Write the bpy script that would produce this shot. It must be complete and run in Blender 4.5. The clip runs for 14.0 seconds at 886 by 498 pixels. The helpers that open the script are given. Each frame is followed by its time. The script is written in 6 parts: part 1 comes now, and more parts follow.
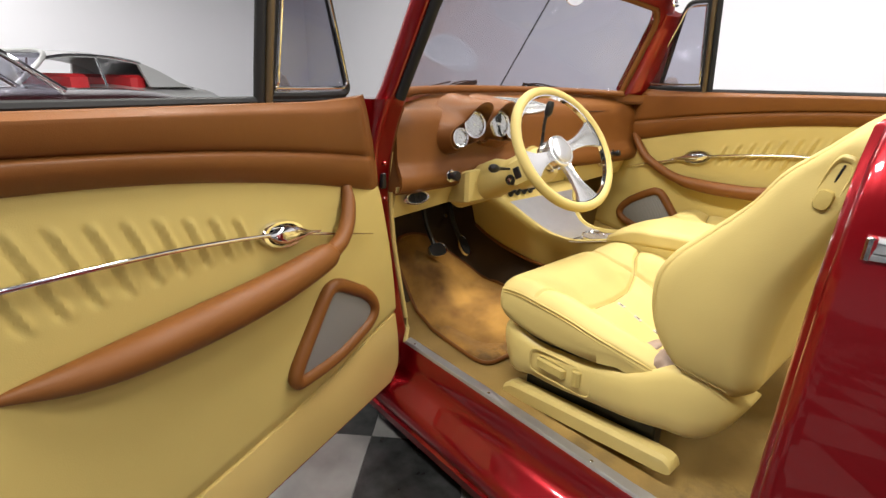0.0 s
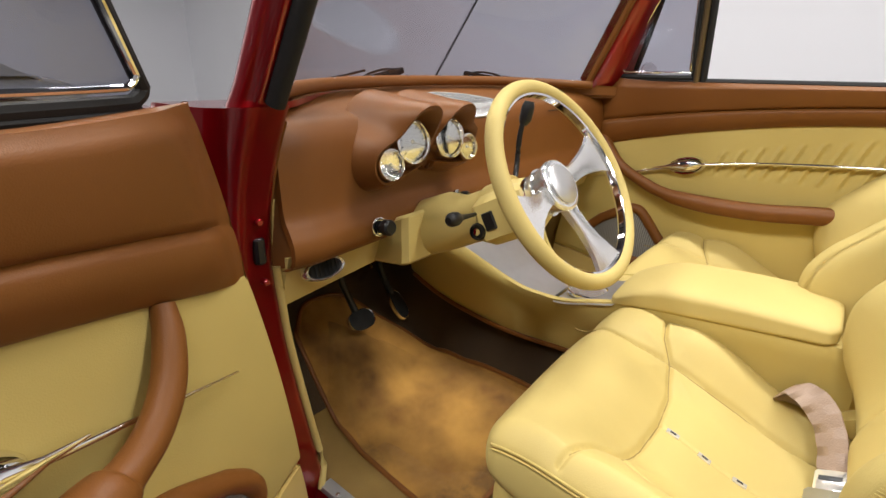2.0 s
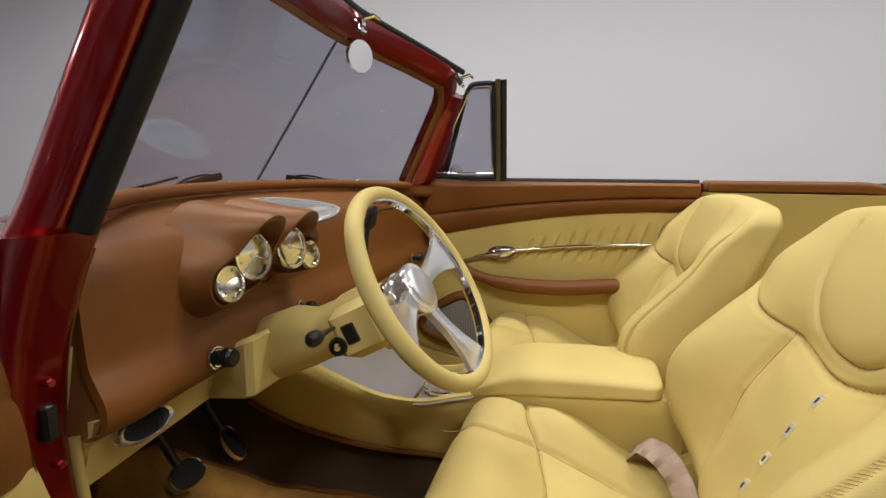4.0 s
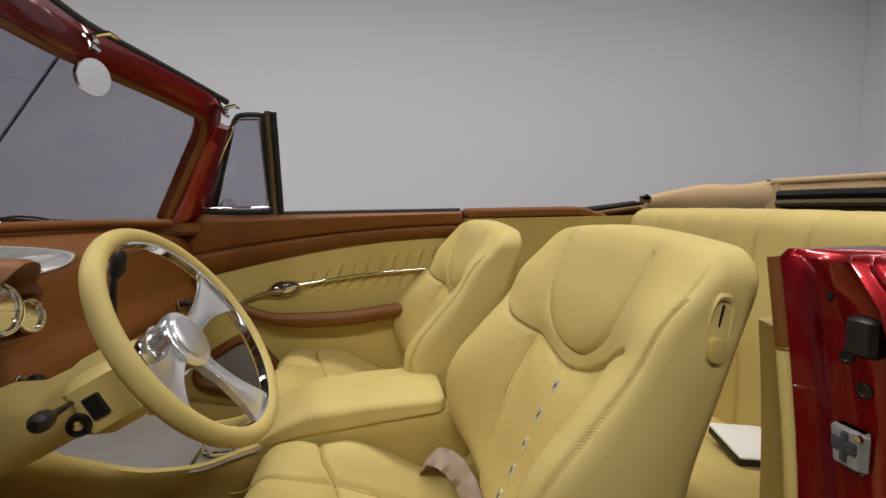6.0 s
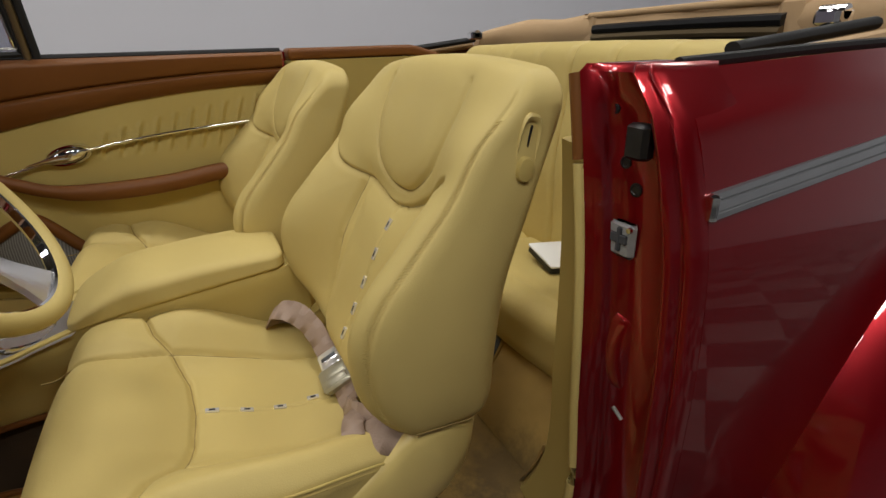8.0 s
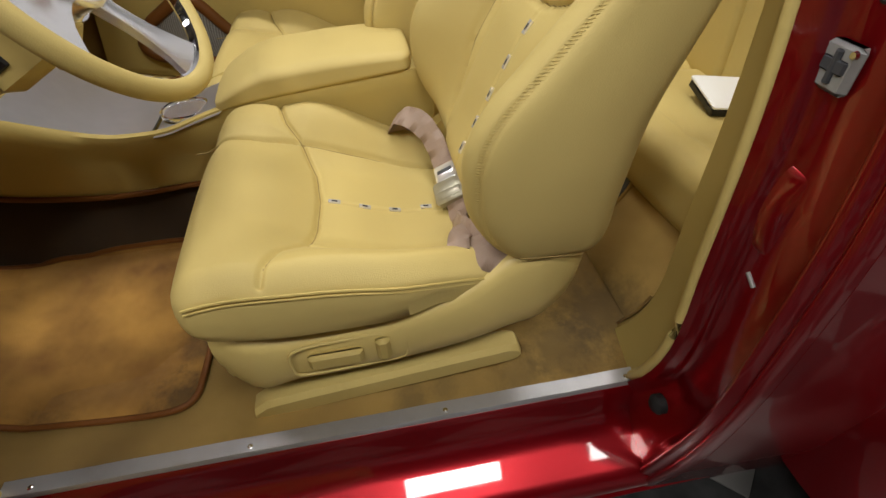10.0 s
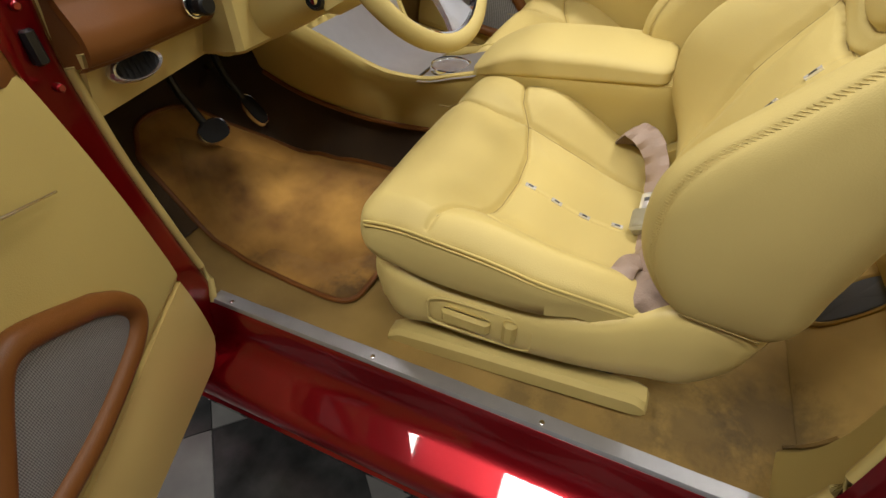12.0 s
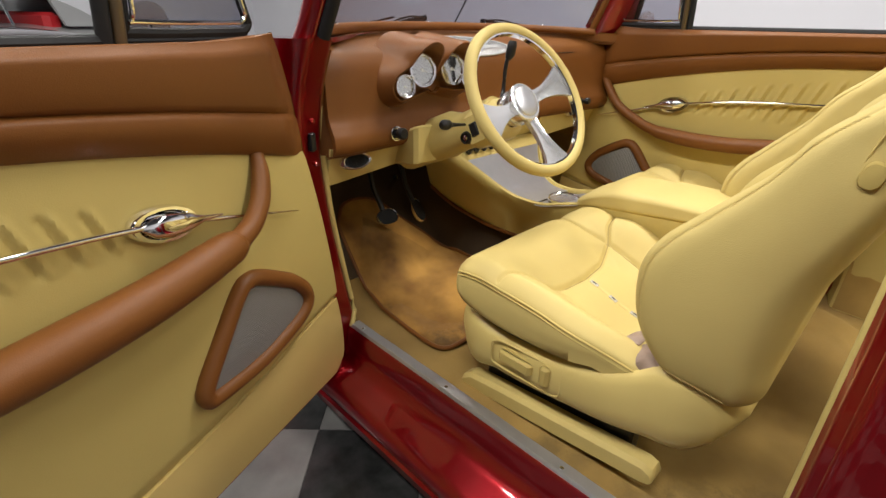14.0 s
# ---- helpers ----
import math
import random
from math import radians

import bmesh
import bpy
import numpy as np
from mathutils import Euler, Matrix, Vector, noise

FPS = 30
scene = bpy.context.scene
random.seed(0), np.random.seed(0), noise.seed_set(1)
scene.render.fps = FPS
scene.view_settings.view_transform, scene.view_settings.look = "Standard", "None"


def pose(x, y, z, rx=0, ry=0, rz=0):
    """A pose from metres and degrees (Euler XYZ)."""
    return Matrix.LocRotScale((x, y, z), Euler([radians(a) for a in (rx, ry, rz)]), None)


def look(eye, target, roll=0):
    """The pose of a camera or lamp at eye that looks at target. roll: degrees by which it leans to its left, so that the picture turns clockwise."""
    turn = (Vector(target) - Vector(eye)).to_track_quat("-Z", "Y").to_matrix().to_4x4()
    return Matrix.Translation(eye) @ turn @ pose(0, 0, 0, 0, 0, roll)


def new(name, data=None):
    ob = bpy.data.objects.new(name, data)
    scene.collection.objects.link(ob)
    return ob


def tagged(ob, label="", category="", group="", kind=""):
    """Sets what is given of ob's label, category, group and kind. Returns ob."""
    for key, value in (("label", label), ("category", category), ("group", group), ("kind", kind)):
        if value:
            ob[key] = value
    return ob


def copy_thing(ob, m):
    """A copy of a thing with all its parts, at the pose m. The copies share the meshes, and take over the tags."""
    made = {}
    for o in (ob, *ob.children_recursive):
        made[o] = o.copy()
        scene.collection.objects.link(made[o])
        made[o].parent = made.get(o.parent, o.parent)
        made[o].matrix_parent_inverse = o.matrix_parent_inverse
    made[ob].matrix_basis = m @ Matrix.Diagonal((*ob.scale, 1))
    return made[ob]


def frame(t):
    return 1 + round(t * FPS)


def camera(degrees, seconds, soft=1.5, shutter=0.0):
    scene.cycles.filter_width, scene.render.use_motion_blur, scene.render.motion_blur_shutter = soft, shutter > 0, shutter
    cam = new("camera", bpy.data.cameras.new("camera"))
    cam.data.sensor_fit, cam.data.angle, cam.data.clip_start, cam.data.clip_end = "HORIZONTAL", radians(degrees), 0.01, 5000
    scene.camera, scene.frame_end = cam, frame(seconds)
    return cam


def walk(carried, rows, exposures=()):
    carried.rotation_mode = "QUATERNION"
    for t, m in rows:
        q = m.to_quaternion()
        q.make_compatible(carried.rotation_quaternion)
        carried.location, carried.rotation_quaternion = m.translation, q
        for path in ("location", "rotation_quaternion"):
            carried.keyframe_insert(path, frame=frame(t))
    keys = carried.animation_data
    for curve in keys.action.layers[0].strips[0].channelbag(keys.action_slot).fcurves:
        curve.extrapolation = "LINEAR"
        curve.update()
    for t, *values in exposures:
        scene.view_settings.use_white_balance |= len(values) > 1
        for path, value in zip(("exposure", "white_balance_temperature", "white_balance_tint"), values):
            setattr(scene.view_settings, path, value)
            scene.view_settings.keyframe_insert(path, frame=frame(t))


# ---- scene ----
import functools

cam = camera(85.0, 14.0)
PATH = [
    (0, (-0.834, -1.094, 1.108), (0.401, 0.338, 0.458), 1.3),
    (0.5, (-0.722, -0.948, 1.108), (0.599, 0.387, 0.419), 1.2),
    (1, (-0.608, -0.824, 1.11), (0.738, 0.48, 0.413), 1.1),
    (1.5, (-0.519, -0.715, 1.113), (0.873, 0.538, 0.41), 1.2),
    (2, (-0.452, -0.623, 1.114), (1.011, 0.553, 0.423), 1.1),
    (4.5, (-0.448, -0.526, 1.135), (1.511, -0.187, 0.914), -0.6),
    (5, (-0.455, -0.528, 1.138), (1.533, -0.426, 0.937), -0.6),
    (5.5, (-0.458, -0.534, 1.137), (1.53, -0.629, 0.941), -0.9),
    (6, (-0.459, -0.543, 1.137), (1.507, -0.849, 0.935), -0.9),
    (6.5, (-0.457, -0.558, 1.133), (1.453, -1.102, 0.901), -1.0),
    (7, (-0.456, -0.569, 1.128), (1.386, -1.271, 0.787), -1.4),
    (7.5, (-0.454, -0.578, 1.118), (1.303, -1.382, 0.599), -1.5),
    (8, (-0.447, -0.585, 1.104), (1.203, -1.402, 0.323), -1.7),
    (8.2, (-0.443, -0.587, 1.095), (1.17, -1.378, 0.216), -1.6),
    (10.3, (-0.406, -0.6, 1.066), (1.02, -0.722, -0.33), -2.1),
    (10.5, (-0.399, -0.592, 1.069), (1.021, -0.634, -0.34), -1.5),
    (11, (-0.416, -0.591, 1.058), (1.027, -0.414, -0.316), -0.9),
    (11.5, (-0.419, -0.616, 1.06), (0.983, -0.241, -0.317), -0.2),
    (12, (-0.435, -0.662, 1.063), (0.922, -0.073, -0.282), 0.4),
    (12.5, (-0.444, -0.722, 1.077), (0.92, 0.073, -0.151), 0.9),
    (13, (-0.49, -0.788, 1.086), (0.84, 0.185, -0.047), 1.3),
    (13.5, (-0.572, -0.868, 1.096), (0.729, 0.279, 0.1), 1.4),
    (14, (-0.657, -0.962, 1.1), (0.63, 0.313, 0.252), 1.3),
]
walk(cam, [(t, look(eye, target, roll)) for t, eye, target, roll in PATH],
     [(0.0, 0.14), (2.0, -0.28), (5.0, -0.95), (6.5, -1.25), (8.0, -1.40), (10.5, -0.86), (12.5, -0.62), (14.0, -0.33)])

# ---- world and lights ----
world = bpy.data.worlds.new("world")
scene.world = world
world.use_nodes = True
world.node_tree.nodes["Background"].inputs[0].default_value = (0.8, 0.85, 1.0, 1)
world.node_tree.nodes["Background"].inputs[1].default_value = 0.05

ROOM = (-11.0, 4.6, -6.4, 10.2, 4.2)   # x0, x1, y0, y1, height
XC = 0.645                            # middle of the car


def ceiling_lamp(x, y, sx, sy, watts, tint=(1, 0.97, 0.92)):
    d = bpy.data.lights.new("ceiling_lamp", "AREA")
    d.shape, d.size, d.size_y, d.energy, d.color = "RECTANGLE", sx, sy, watts, tint
    o = new("ceiling_lamp", d)
    o.matrix_world = pose(x, y, ROOM[4] - 0.13)
    return o


# The 210 W one is added fill for the far wall and cars.
LAMPS = [(1.45, -4.7, 66), (1.45, -2.8, 64), (1.45, -0.9, 85), (1.45, 1.0, 85), (1.45, 2.9, 50), (1.45, 4.8, 45),
         (-2.0, -2.8, 56), (-2.0, -0.9, 100), (-2.0, 1.0, 110), (-2.0, 2.9, 75), (-2.0, 7.6, 210)]
for lx, ly, lw in LAMPS:
    ceiling_lamp(lx, ly, 0.42, 0.95, lw * 1.05)


# ---- materials ----
def mat(name, color, rough=0.5, metal=0.0, coat=0.0, var=0.0, scale=8.0, bump=0.0, bscale=200.0, dark=None,
        stain=0.0, sheen=0.0, trans=0.0, ior=1.45, rvar=0.0, spec=0.5):
    m = bpy.data.materials.new(name)
    m.use_nodes = True
    nt = m.node_tree
    b = nt.nodes["Principled BSDF"]
    b.inputs["Base Color"].default_value = (*color, 1)
    b.inputs["Roughness"].default_value = rough
    b.inputs["Metallic"].default_value = metal
    b.inputs["Coat Weight"].default_value = coat
    b.inputs["Coat Roughness"].default_value = 0.03
    b.inputs["Sheen Weight"].default_value = sheen
    b.inputs["Transmission Weight"].default_value = trans
    b.inputs["IOR"].default_value = ior
    b.inputs["Specular IOR Level"].default_value = spec
    tc = nt.nodes.new("ShaderNodeTexCoord")
    if var or stain:
        n1 = nt.nodes.new("ShaderNodeTexNoise")
        n1.inputs["Scale"].default_value, n1.inputs["Detail"].default_value = scale, 6
        nt.links.new(tc.outputs["Object"], n1.inputs["Vector"])
        ramp = nt.nodes.new("ShaderNodeValToRGB")
        d = dark or tuple(c * 0.6 for c in color)
        ramp.color_ramp.elements[0].position, ramp.color_ramp.elements[1].position = 0.30, 0.68
        ramp.color_ramp.elements[0].color = (*[c + (e - c) * max(var, stain) for c, e in zip(color, d)], 1)
        ramp.color_ramp.elements[1].color = (*color, 1)
        nt.links.new(n1.outputs["Fac"], ramp.inputs["Fac"])
        nt.links.new(ramp.outputs["Color"], b.inputs["Base Color"])
    if rvar:
        n3 = nt.nodes.new("ShaderNodeTexNoise")
        n3.inputs["Scale"].default_value, n3.inputs["Detail"].default_value = scale * 2.3, 5
        nt.links.new(tc.outputs["Object"], n3.inputs["Vector"])
        mr = nt.nodes.new("ShaderNodeMapRange")
        mr.inputs["To Min"].default_value, mr.inputs["To Max"].default_value = rough - rvar, rough + rvar
        nt.links.new(n3.outputs["Fac"], mr.inputs["Value"])
        nt.links.new(mr.outputs["Result"], b.inputs["Roughness"])
    if bump:
        n2 = nt.nodes.new("ShaderNodeTexNoise")
        n2.inputs["Scale"].default_value, n2.inputs["Detail"].default_value = bscale, 4
        nt.links.new(tc.outputs["Object"], n2.inputs["Vector"])
        bp = nt.nodes.new("ShaderNodeBump")
        bp.inputs["Strength"].default_value, bp.inputs["Distance"].default_value = bump, 0.002
        nt.links.new(n2.outputs["Fac"], bp.inputs["Height"])
        nt.links.new(bp.outputs["Normal"], b.inputs["Normal"])
    return m


def leather(name, color, rough, grain=0.25, spec=0.5):
    m = mat(name, color, rough, var=0.16, scale=5, rvar=0.06, spec=spec)
    nt = m.node_tree
    b = nt.nodes["Principled BSDF"]
    tc = nt.nodes.new("ShaderNodeTexCoord")
    v = nt.nodes.new("ShaderNodeTexVoronoi")
    v.inputs["Scale"].default_value = 620
    n = nt.nodes.new("ShaderNodeTexNoise")
    n.inputs["Scale"].default_value, n.inputs["Detail"].default_value = 22, 4
    for a in (v, n):
        nt.links.new(tc.outputs["Object"], a.inputs["Vector"])
    bp = nt.nodes.new("ShaderNodeBump")
    bp.inputs["Strength"].default_value, bp.inputs["Distance"].default_value = grain, 0.0012
    bp2 = nt.nodes.new("ShaderNodeBump")
    bp2.inputs["Strength"].default_value, bp2.inputs["Distance"].default_value = 0.10, 0.006
    nt.links.new(v.outputs["Distance"], bp.inputs["Height"])
    nt.links.new(n.outputs["Fac"], bp2.inputs["Height"])
    nt.links.new(bp.outputs["Normal"], bp2.inputs["Normal"])
    nt.links.new(bp2.outputs["Normal"], b.inputs["Normal"])
    return m


BEIGE = leather("beige_leather", (0.565, 0.442, 0.160), 0.54, 0.16, 0.30)
BEIGE2 = leather("beige_vinyl", (0.52, 0.400, 0.130), 0.54, 0.16, 0.32)
PLASTIC = mat("beige_plastic", (0.60, 0.47, 0.168), 0.4, var=0.1, scale=9, bump=0.05, bscale=300)
BROWN = leather("saddle_leather", (0.180, 0.065, 0.0135), 0.47, 0.14, 0.36)
WOOD = mat("tan_board", (0.58, 0.43, 0.15), 0.45, var=0.35, scale=3, dark=(0.48, 0.32, 0.09), bump=0.08, bscale=60)
CARPET = mat("tan_carpet", (0.42, 0.270, 0.075), 0.95, var=0.85, scale=4.5, dark=(0.17, 0.10, 0.028), bump=0.9, bscale=700, sheen=0.04)
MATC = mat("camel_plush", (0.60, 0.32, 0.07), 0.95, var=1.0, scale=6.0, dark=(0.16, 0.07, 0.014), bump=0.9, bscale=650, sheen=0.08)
RED = mat("candy_red_paint", (0.265, 0.0023, 0.0072), 0.30, metal=0.7, coat=1.0, var=0.1, scale=900)
DARKRED = mat("maroon_paint", (0.022, 0.003, 0.004), 0.25, metal=0.2, coat=1.0, var=0.1, scale=500)
SILVER = mat("silver_paint", (0.52, 0.53, 0.53), 0.3, metal=0.4, coat=0.9, var=0.1, scale=500)
CHROME = mat("chrome", (0.86, 0.86, 0.87), 0.06, metal=1.0, rvar=0.03)
POLISH = mat("polished_metal", (0.88, 0.88, 0.89), 0.22, metal=0.85, rvar=0.05, scale=20)
ALU = mat("brushed_aluminium", (0.62, 0.62, 0.64), 0.36, metal=0.85, var=0.12, scale=40, bump=0.05, bscale=500)
SILL = mat("sill_aluminium", (0.52, 0.52, 0.53), 0.42, metal=0.75, var=0.2, scale=30, rvar=0.1)
BLACK = mat("black_plastic", (0.008, 0.008, 0.009), 0.38, bump=0.1, bscale=400)
RUBBER = mat("black_rubber", (0.008, 0.008, 0.0085), 0.68, bump=0.2, bscale=200)
GREY = mat("grey_plastic", (0.06, 0.065, 0.075), 0.45, bump=0.1)
GAUGE = mat("gauge_face", (0.13, 0.12, 0.08), 0.4, var=0.3, scale=60)
PLATE = mat("galvanised_plate", (0.36, 0.37, 0.37), 0.5, metal=0.3, var=0.3, scale=90)
# Darker leather tone that paints the shade in sewn creases.
SEAM_SHADE = mat("seam_shade", (0.29, 0.21, 0.07), 0.75)
STAPLE = mat("bright_staple", (0.88, 0.88, 0.87), 0.18, metal=0.6)
BUCKLE = mat("brushed_buckle", (0.42, 0.40, 0.31), 0.38, metal=0.6, var=0.2, scale=80)
MOULD = mat("satin_moulding", (0.42, 0.43, 0.45), 0.34, metal=0.8, var=0.2, scale=12)
# Dark brown carpet whose tone also holds the footwell's shade.
DCARPET = mat("dark_shaded_carpet", (0.075, 0.046, 0.020), 0.95, var=0.9, scale=5, dark=(0.03, 0.018, 0.009), bump=0.9, bscale=650, sheen=0.15)
GRILLE = mat("silver_mesh", (0.46, 0.46, 0.455), 0.45, metal=0.4)
DGRILLE = mat("speaker_mesh", (0.34, 0.335, 0.32), 0.5, metal=0.3)
CANVAS = mat("tan_canvas", (0.50, 0.34, 0.19), 0.85, var=0.3, scale=6, bump=0.5, bscale=500)
BELT = mat("taupe_webbing", (0.34, 0.245, 0.19), 0.55, var=0.3, scale=60, bump=0.5, bscale=400)
WALL = mat("white_wall_paint", (0.79, 0.795, 0.845), 0.75, var=0.05, scale=0.8, bump=0.04, bscale=60)
# Nearly black so the unseen ceiling bounces little light.
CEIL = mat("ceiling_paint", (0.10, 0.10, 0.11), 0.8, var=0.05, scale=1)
TILEB = mat("black_tile", (0.013, 0.014, 0.014), 0.22, var=0.6, scale=14, dark=(0.06, 0.06, 0.06), bump=0.05, bscale=40, rvar=0.08)
TILEG = mat("grey_tile", (0.15, 0.147, 0.14), 0.34, var=0.8, scale=9, dark=(0.08, 0.078, 0.075), bump=0.05, bscale=40, rvar=0.08)
GROUT = mat("tile_joint", (0.03, 0.03, 0.03), 0.8)
WHITE = mat("white_enamel", (0.8, 0.8, 0.78), 0.4, var=0.05)
TYRE = mat("tyre_rubber", (0.02, 0.02, 0.02), 0.75, bump=0.2)


def weave(m, dark, rot, period):
    """Crossing fine threads, dark in the gaps, on a material with a plain base colour."""
    nt = m.node_tree
    b = nt.nodes["Principled BSDF"]
    light = tuple(b.inputs["Base Color"].default_value)
    tc, mp_ = nt.nodes.new("ShaderNodeTexCoord"), nt.nodes.new("ShaderNodeMapping")
    mp_.inputs["Rotation"].default_value = (0, 0, radians(rot))
    nt.links.new(tc.outputs["Object"], mp_.inputs["Vector"])
    waves = []
    for way, k in (("X", 1.0), ("Z", 0.55)):
        w = nt.nodes.new("ShaderNodeTexWave")
        w.bands_direction = way
        w.inputs["Scale"].default_value = k * 2 * math.pi / 20 / period
        w.inputs["Distortion"].default_value, w.inputs["Detail"].default_value = 1.2, 2
        nt.links.new(mp_.outputs["Vector"], w.inputs["Vector"])
        waves.append(w)
    mul = nt.nodes.new("ShaderNodeMath")
    mul.operation = "MULTIPLY_ADD"
    mul.inputs[1].default_value = 0.6
    nt.links.new(waves[0].outputs["Fac"], mul.inputs[0])
    half = nt.nodes.new("ShaderNodeMath")
    half.operation = "MULTIPLY"
    half.inputs[1].default_value = 0.4
    nt.links.new(waves[1].outputs["Fac"], half.inputs[0])
    nt.links.new(half.outputs[0], mul.inputs[2])
    ramp = nt.nodes.new("ShaderNodeValToRGB")
    ramp.color_ramp.elements[0].color, ramp.color_ramp.elements[1].color = (*dark, 1), light
    ramp.color_ramp.elements[0].position, ramp.color_ramp.elements[1].position = 0.2, 0.75
    nt.links.new(mul.outputs[0], ramp.inputs["Fac"])
    nt.links.new(ramp.outputs["Color"], b.inputs["Base Color"])
    bp = nt.nodes.new("ShaderNodeBump")
    bp.inputs["Strength"].default_value, bp.inputs["Distance"].default_value = 0.7, 0.001
    nt.links.new(mul.outputs[0], bp.inputs["Height"])
    nt.links.new(bp.outputs["Normal"], b.inputs["Normal"])


def blotches(m, spots):
    """Dark patches of torn outline, for soiling and painted shade, at the given places, each (x, y, z, radius, depth of
    tone).
    """
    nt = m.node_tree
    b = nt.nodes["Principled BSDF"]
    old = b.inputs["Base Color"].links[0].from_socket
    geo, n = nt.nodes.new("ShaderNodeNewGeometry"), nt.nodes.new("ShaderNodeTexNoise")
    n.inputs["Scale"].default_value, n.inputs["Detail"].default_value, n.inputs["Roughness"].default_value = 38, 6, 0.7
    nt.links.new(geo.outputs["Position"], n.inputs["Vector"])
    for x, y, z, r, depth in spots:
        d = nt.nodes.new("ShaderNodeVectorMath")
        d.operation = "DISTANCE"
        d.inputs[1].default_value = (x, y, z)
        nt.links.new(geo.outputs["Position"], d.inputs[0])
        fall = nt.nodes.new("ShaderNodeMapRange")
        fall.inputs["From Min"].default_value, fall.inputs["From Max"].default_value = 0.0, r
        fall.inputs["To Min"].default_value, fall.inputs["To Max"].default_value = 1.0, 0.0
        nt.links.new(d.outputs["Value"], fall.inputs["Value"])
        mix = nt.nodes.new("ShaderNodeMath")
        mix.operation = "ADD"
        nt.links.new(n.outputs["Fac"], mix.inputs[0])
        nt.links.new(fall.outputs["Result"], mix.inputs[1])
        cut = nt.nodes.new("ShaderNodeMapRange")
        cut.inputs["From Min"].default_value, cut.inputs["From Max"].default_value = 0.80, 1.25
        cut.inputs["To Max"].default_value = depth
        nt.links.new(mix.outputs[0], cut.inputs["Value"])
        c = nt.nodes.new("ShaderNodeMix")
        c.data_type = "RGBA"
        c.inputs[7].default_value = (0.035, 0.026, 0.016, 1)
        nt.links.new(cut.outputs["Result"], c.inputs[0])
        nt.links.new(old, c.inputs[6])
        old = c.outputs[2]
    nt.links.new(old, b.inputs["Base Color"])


# Smudges beside the rail, then wider spots painting shade behind the seat.
blotches(CARPET, ((0.035, -0.600, 0.30, 0.055, 0.42), (0.045, -0.660, 0.30, 0.045, 0.32), (0.05, -0.80, 0.30, 0.09, 0.35), (0.10, -0.90, 0.30, 0.14, 0.45), (0.16, -1.00, 0.30, 0.16, 0.5)))
blotches(MATC, ((0.10, -0.22, 0.30, 0.12, 0.7), (0.24, -0.26, 0.30, 0.14, 0.6), (0.06, 0.02, 0.30, 0.12, 0.6), (0.22, 0.22, 0.32, 0.14, 0.6)))
weave(DGRILLE, (0.14, 0.138, 0.13), -22, 0.0024)


def glass_mat(name, tint, rough=0.0, share=0.5):
    m = bpy.data.materials.new(name)
    m.use_nodes = True
    nt = m.node_tree
    nt.nodes.remove(nt.nodes["Principled BSDF"])
    t = nt.nodes.new("ShaderNodeBsdfTransparent")
    t.inputs[0].default_value = (*tint, 1)
    g = nt.nodes.new("ShaderNodeBsdfGlossy")
    g.inputs["Roughness"].default_value = rough
    g.inputs[0].default_value = (0.9, 0.9, 0.95, 1)
    w = nt.nodes.new("ShaderNodeLayerWeight")
    w.inputs[0].default_value = 0.5
    k = nt.nodes.new("ShaderNodeMath")
    k.operation = "POWER"
    k.inputs[1].default_value = 4.0
    nt.links.new(w.outputs["Facing"], k.inputs[0])
    f = nt.nodes.new("ShaderNodeMath")
    f.operation = "MULTIPLY_ADD"
    f.inputs[1].default_value, f.inputs[2].default_value = share, 0.03
    nt.links.new(k.outputs[0], f.inputs[0])
    x = nt.nodes.new("ShaderNodeMixShader")
    nt.links.new(f.outputs[0], x.inputs[0])
    nt.links.new(t.outputs[0], x.inputs[1])
    nt.links.new(g.outputs[0], x.inputs[2])
    nt.links.new(x.outputs[0], nt.nodes["Material Output"].inputs[0])
    return m


GLASS = glass_mat("tinted_glass", (0.66, 0.66, 0.71))
CLEAR = glass_mat("clear_lens", (0.95, 0.95, 0.93), 0.0, 0.25)


def emit_mat(name, color, strength):
    m = bpy.data.materials.new(name)
    m.use_nodes = True
    b = m.node_tree.nodes["Principled BSDF"]
    b.inputs["Base Color"].default_value = (0.8, 0.8, 0.8, 1)
    b.inputs["Emission Color"].default_value = (*color, 1)
    b.inputs["Emission Strength"].default_value = strength
    return m


LAMP = emit_mat("lamp_diffuser", (1, 0.97, 0.92), 6.0)


# ---- mesh helpers ----
def V(*a):
    return np.array(a, float)


def mesh(name, verts, faces, material, smooth=True, sharp=40):
    me = bpy.data.meshes.new(name)
    me.from_pydata([tuple(map(float, v)) for v in verts], [], [tuple(int(i) for i in f) for f in faces])
    bm = bmesh.new()
    bm.from_mesh(me)
    bmesh.ops.remove_doubles(bm, verts=bm.verts, dist=1e-6)
    bmesh.ops.recalc_face_normals(bm, faces=bm.faces)
    for f in bm.faces:
        f.smooth = smooth
    if smooth:
        a = radians(sharp)
        for e in bm.edges:
            if len(e.link_faces) == 2 and e.calc_face_angle(0) > a:
                e.smooth = False
    bm.to_mesh(me)
    bm.free()
    me.materials.append(material)
    return me


def join(*pieces):
    vs, fs, o = [], [], 0
    for v, f in pieces:
        vs += list(v)
        fs += [tuple(i + o for i in q) for q in f]
        o += len(v)
    return vs, fs


def empty(name, at):
    o = new(name)
    o.matrix_basis = pose(*at)
    return o


def part(name, vf, material, parent, label="", smooth=True, sharp=40):
    o = new(name, mesh(name, vf[0], vf[1], material, smooth, sharp))
    o.parent = parent
    if parent is not None and parent.data is None:
        o.matrix_parent_inverse = parent.matrix_basis.inverted()
    if label:
        o["label"] = label
    return o


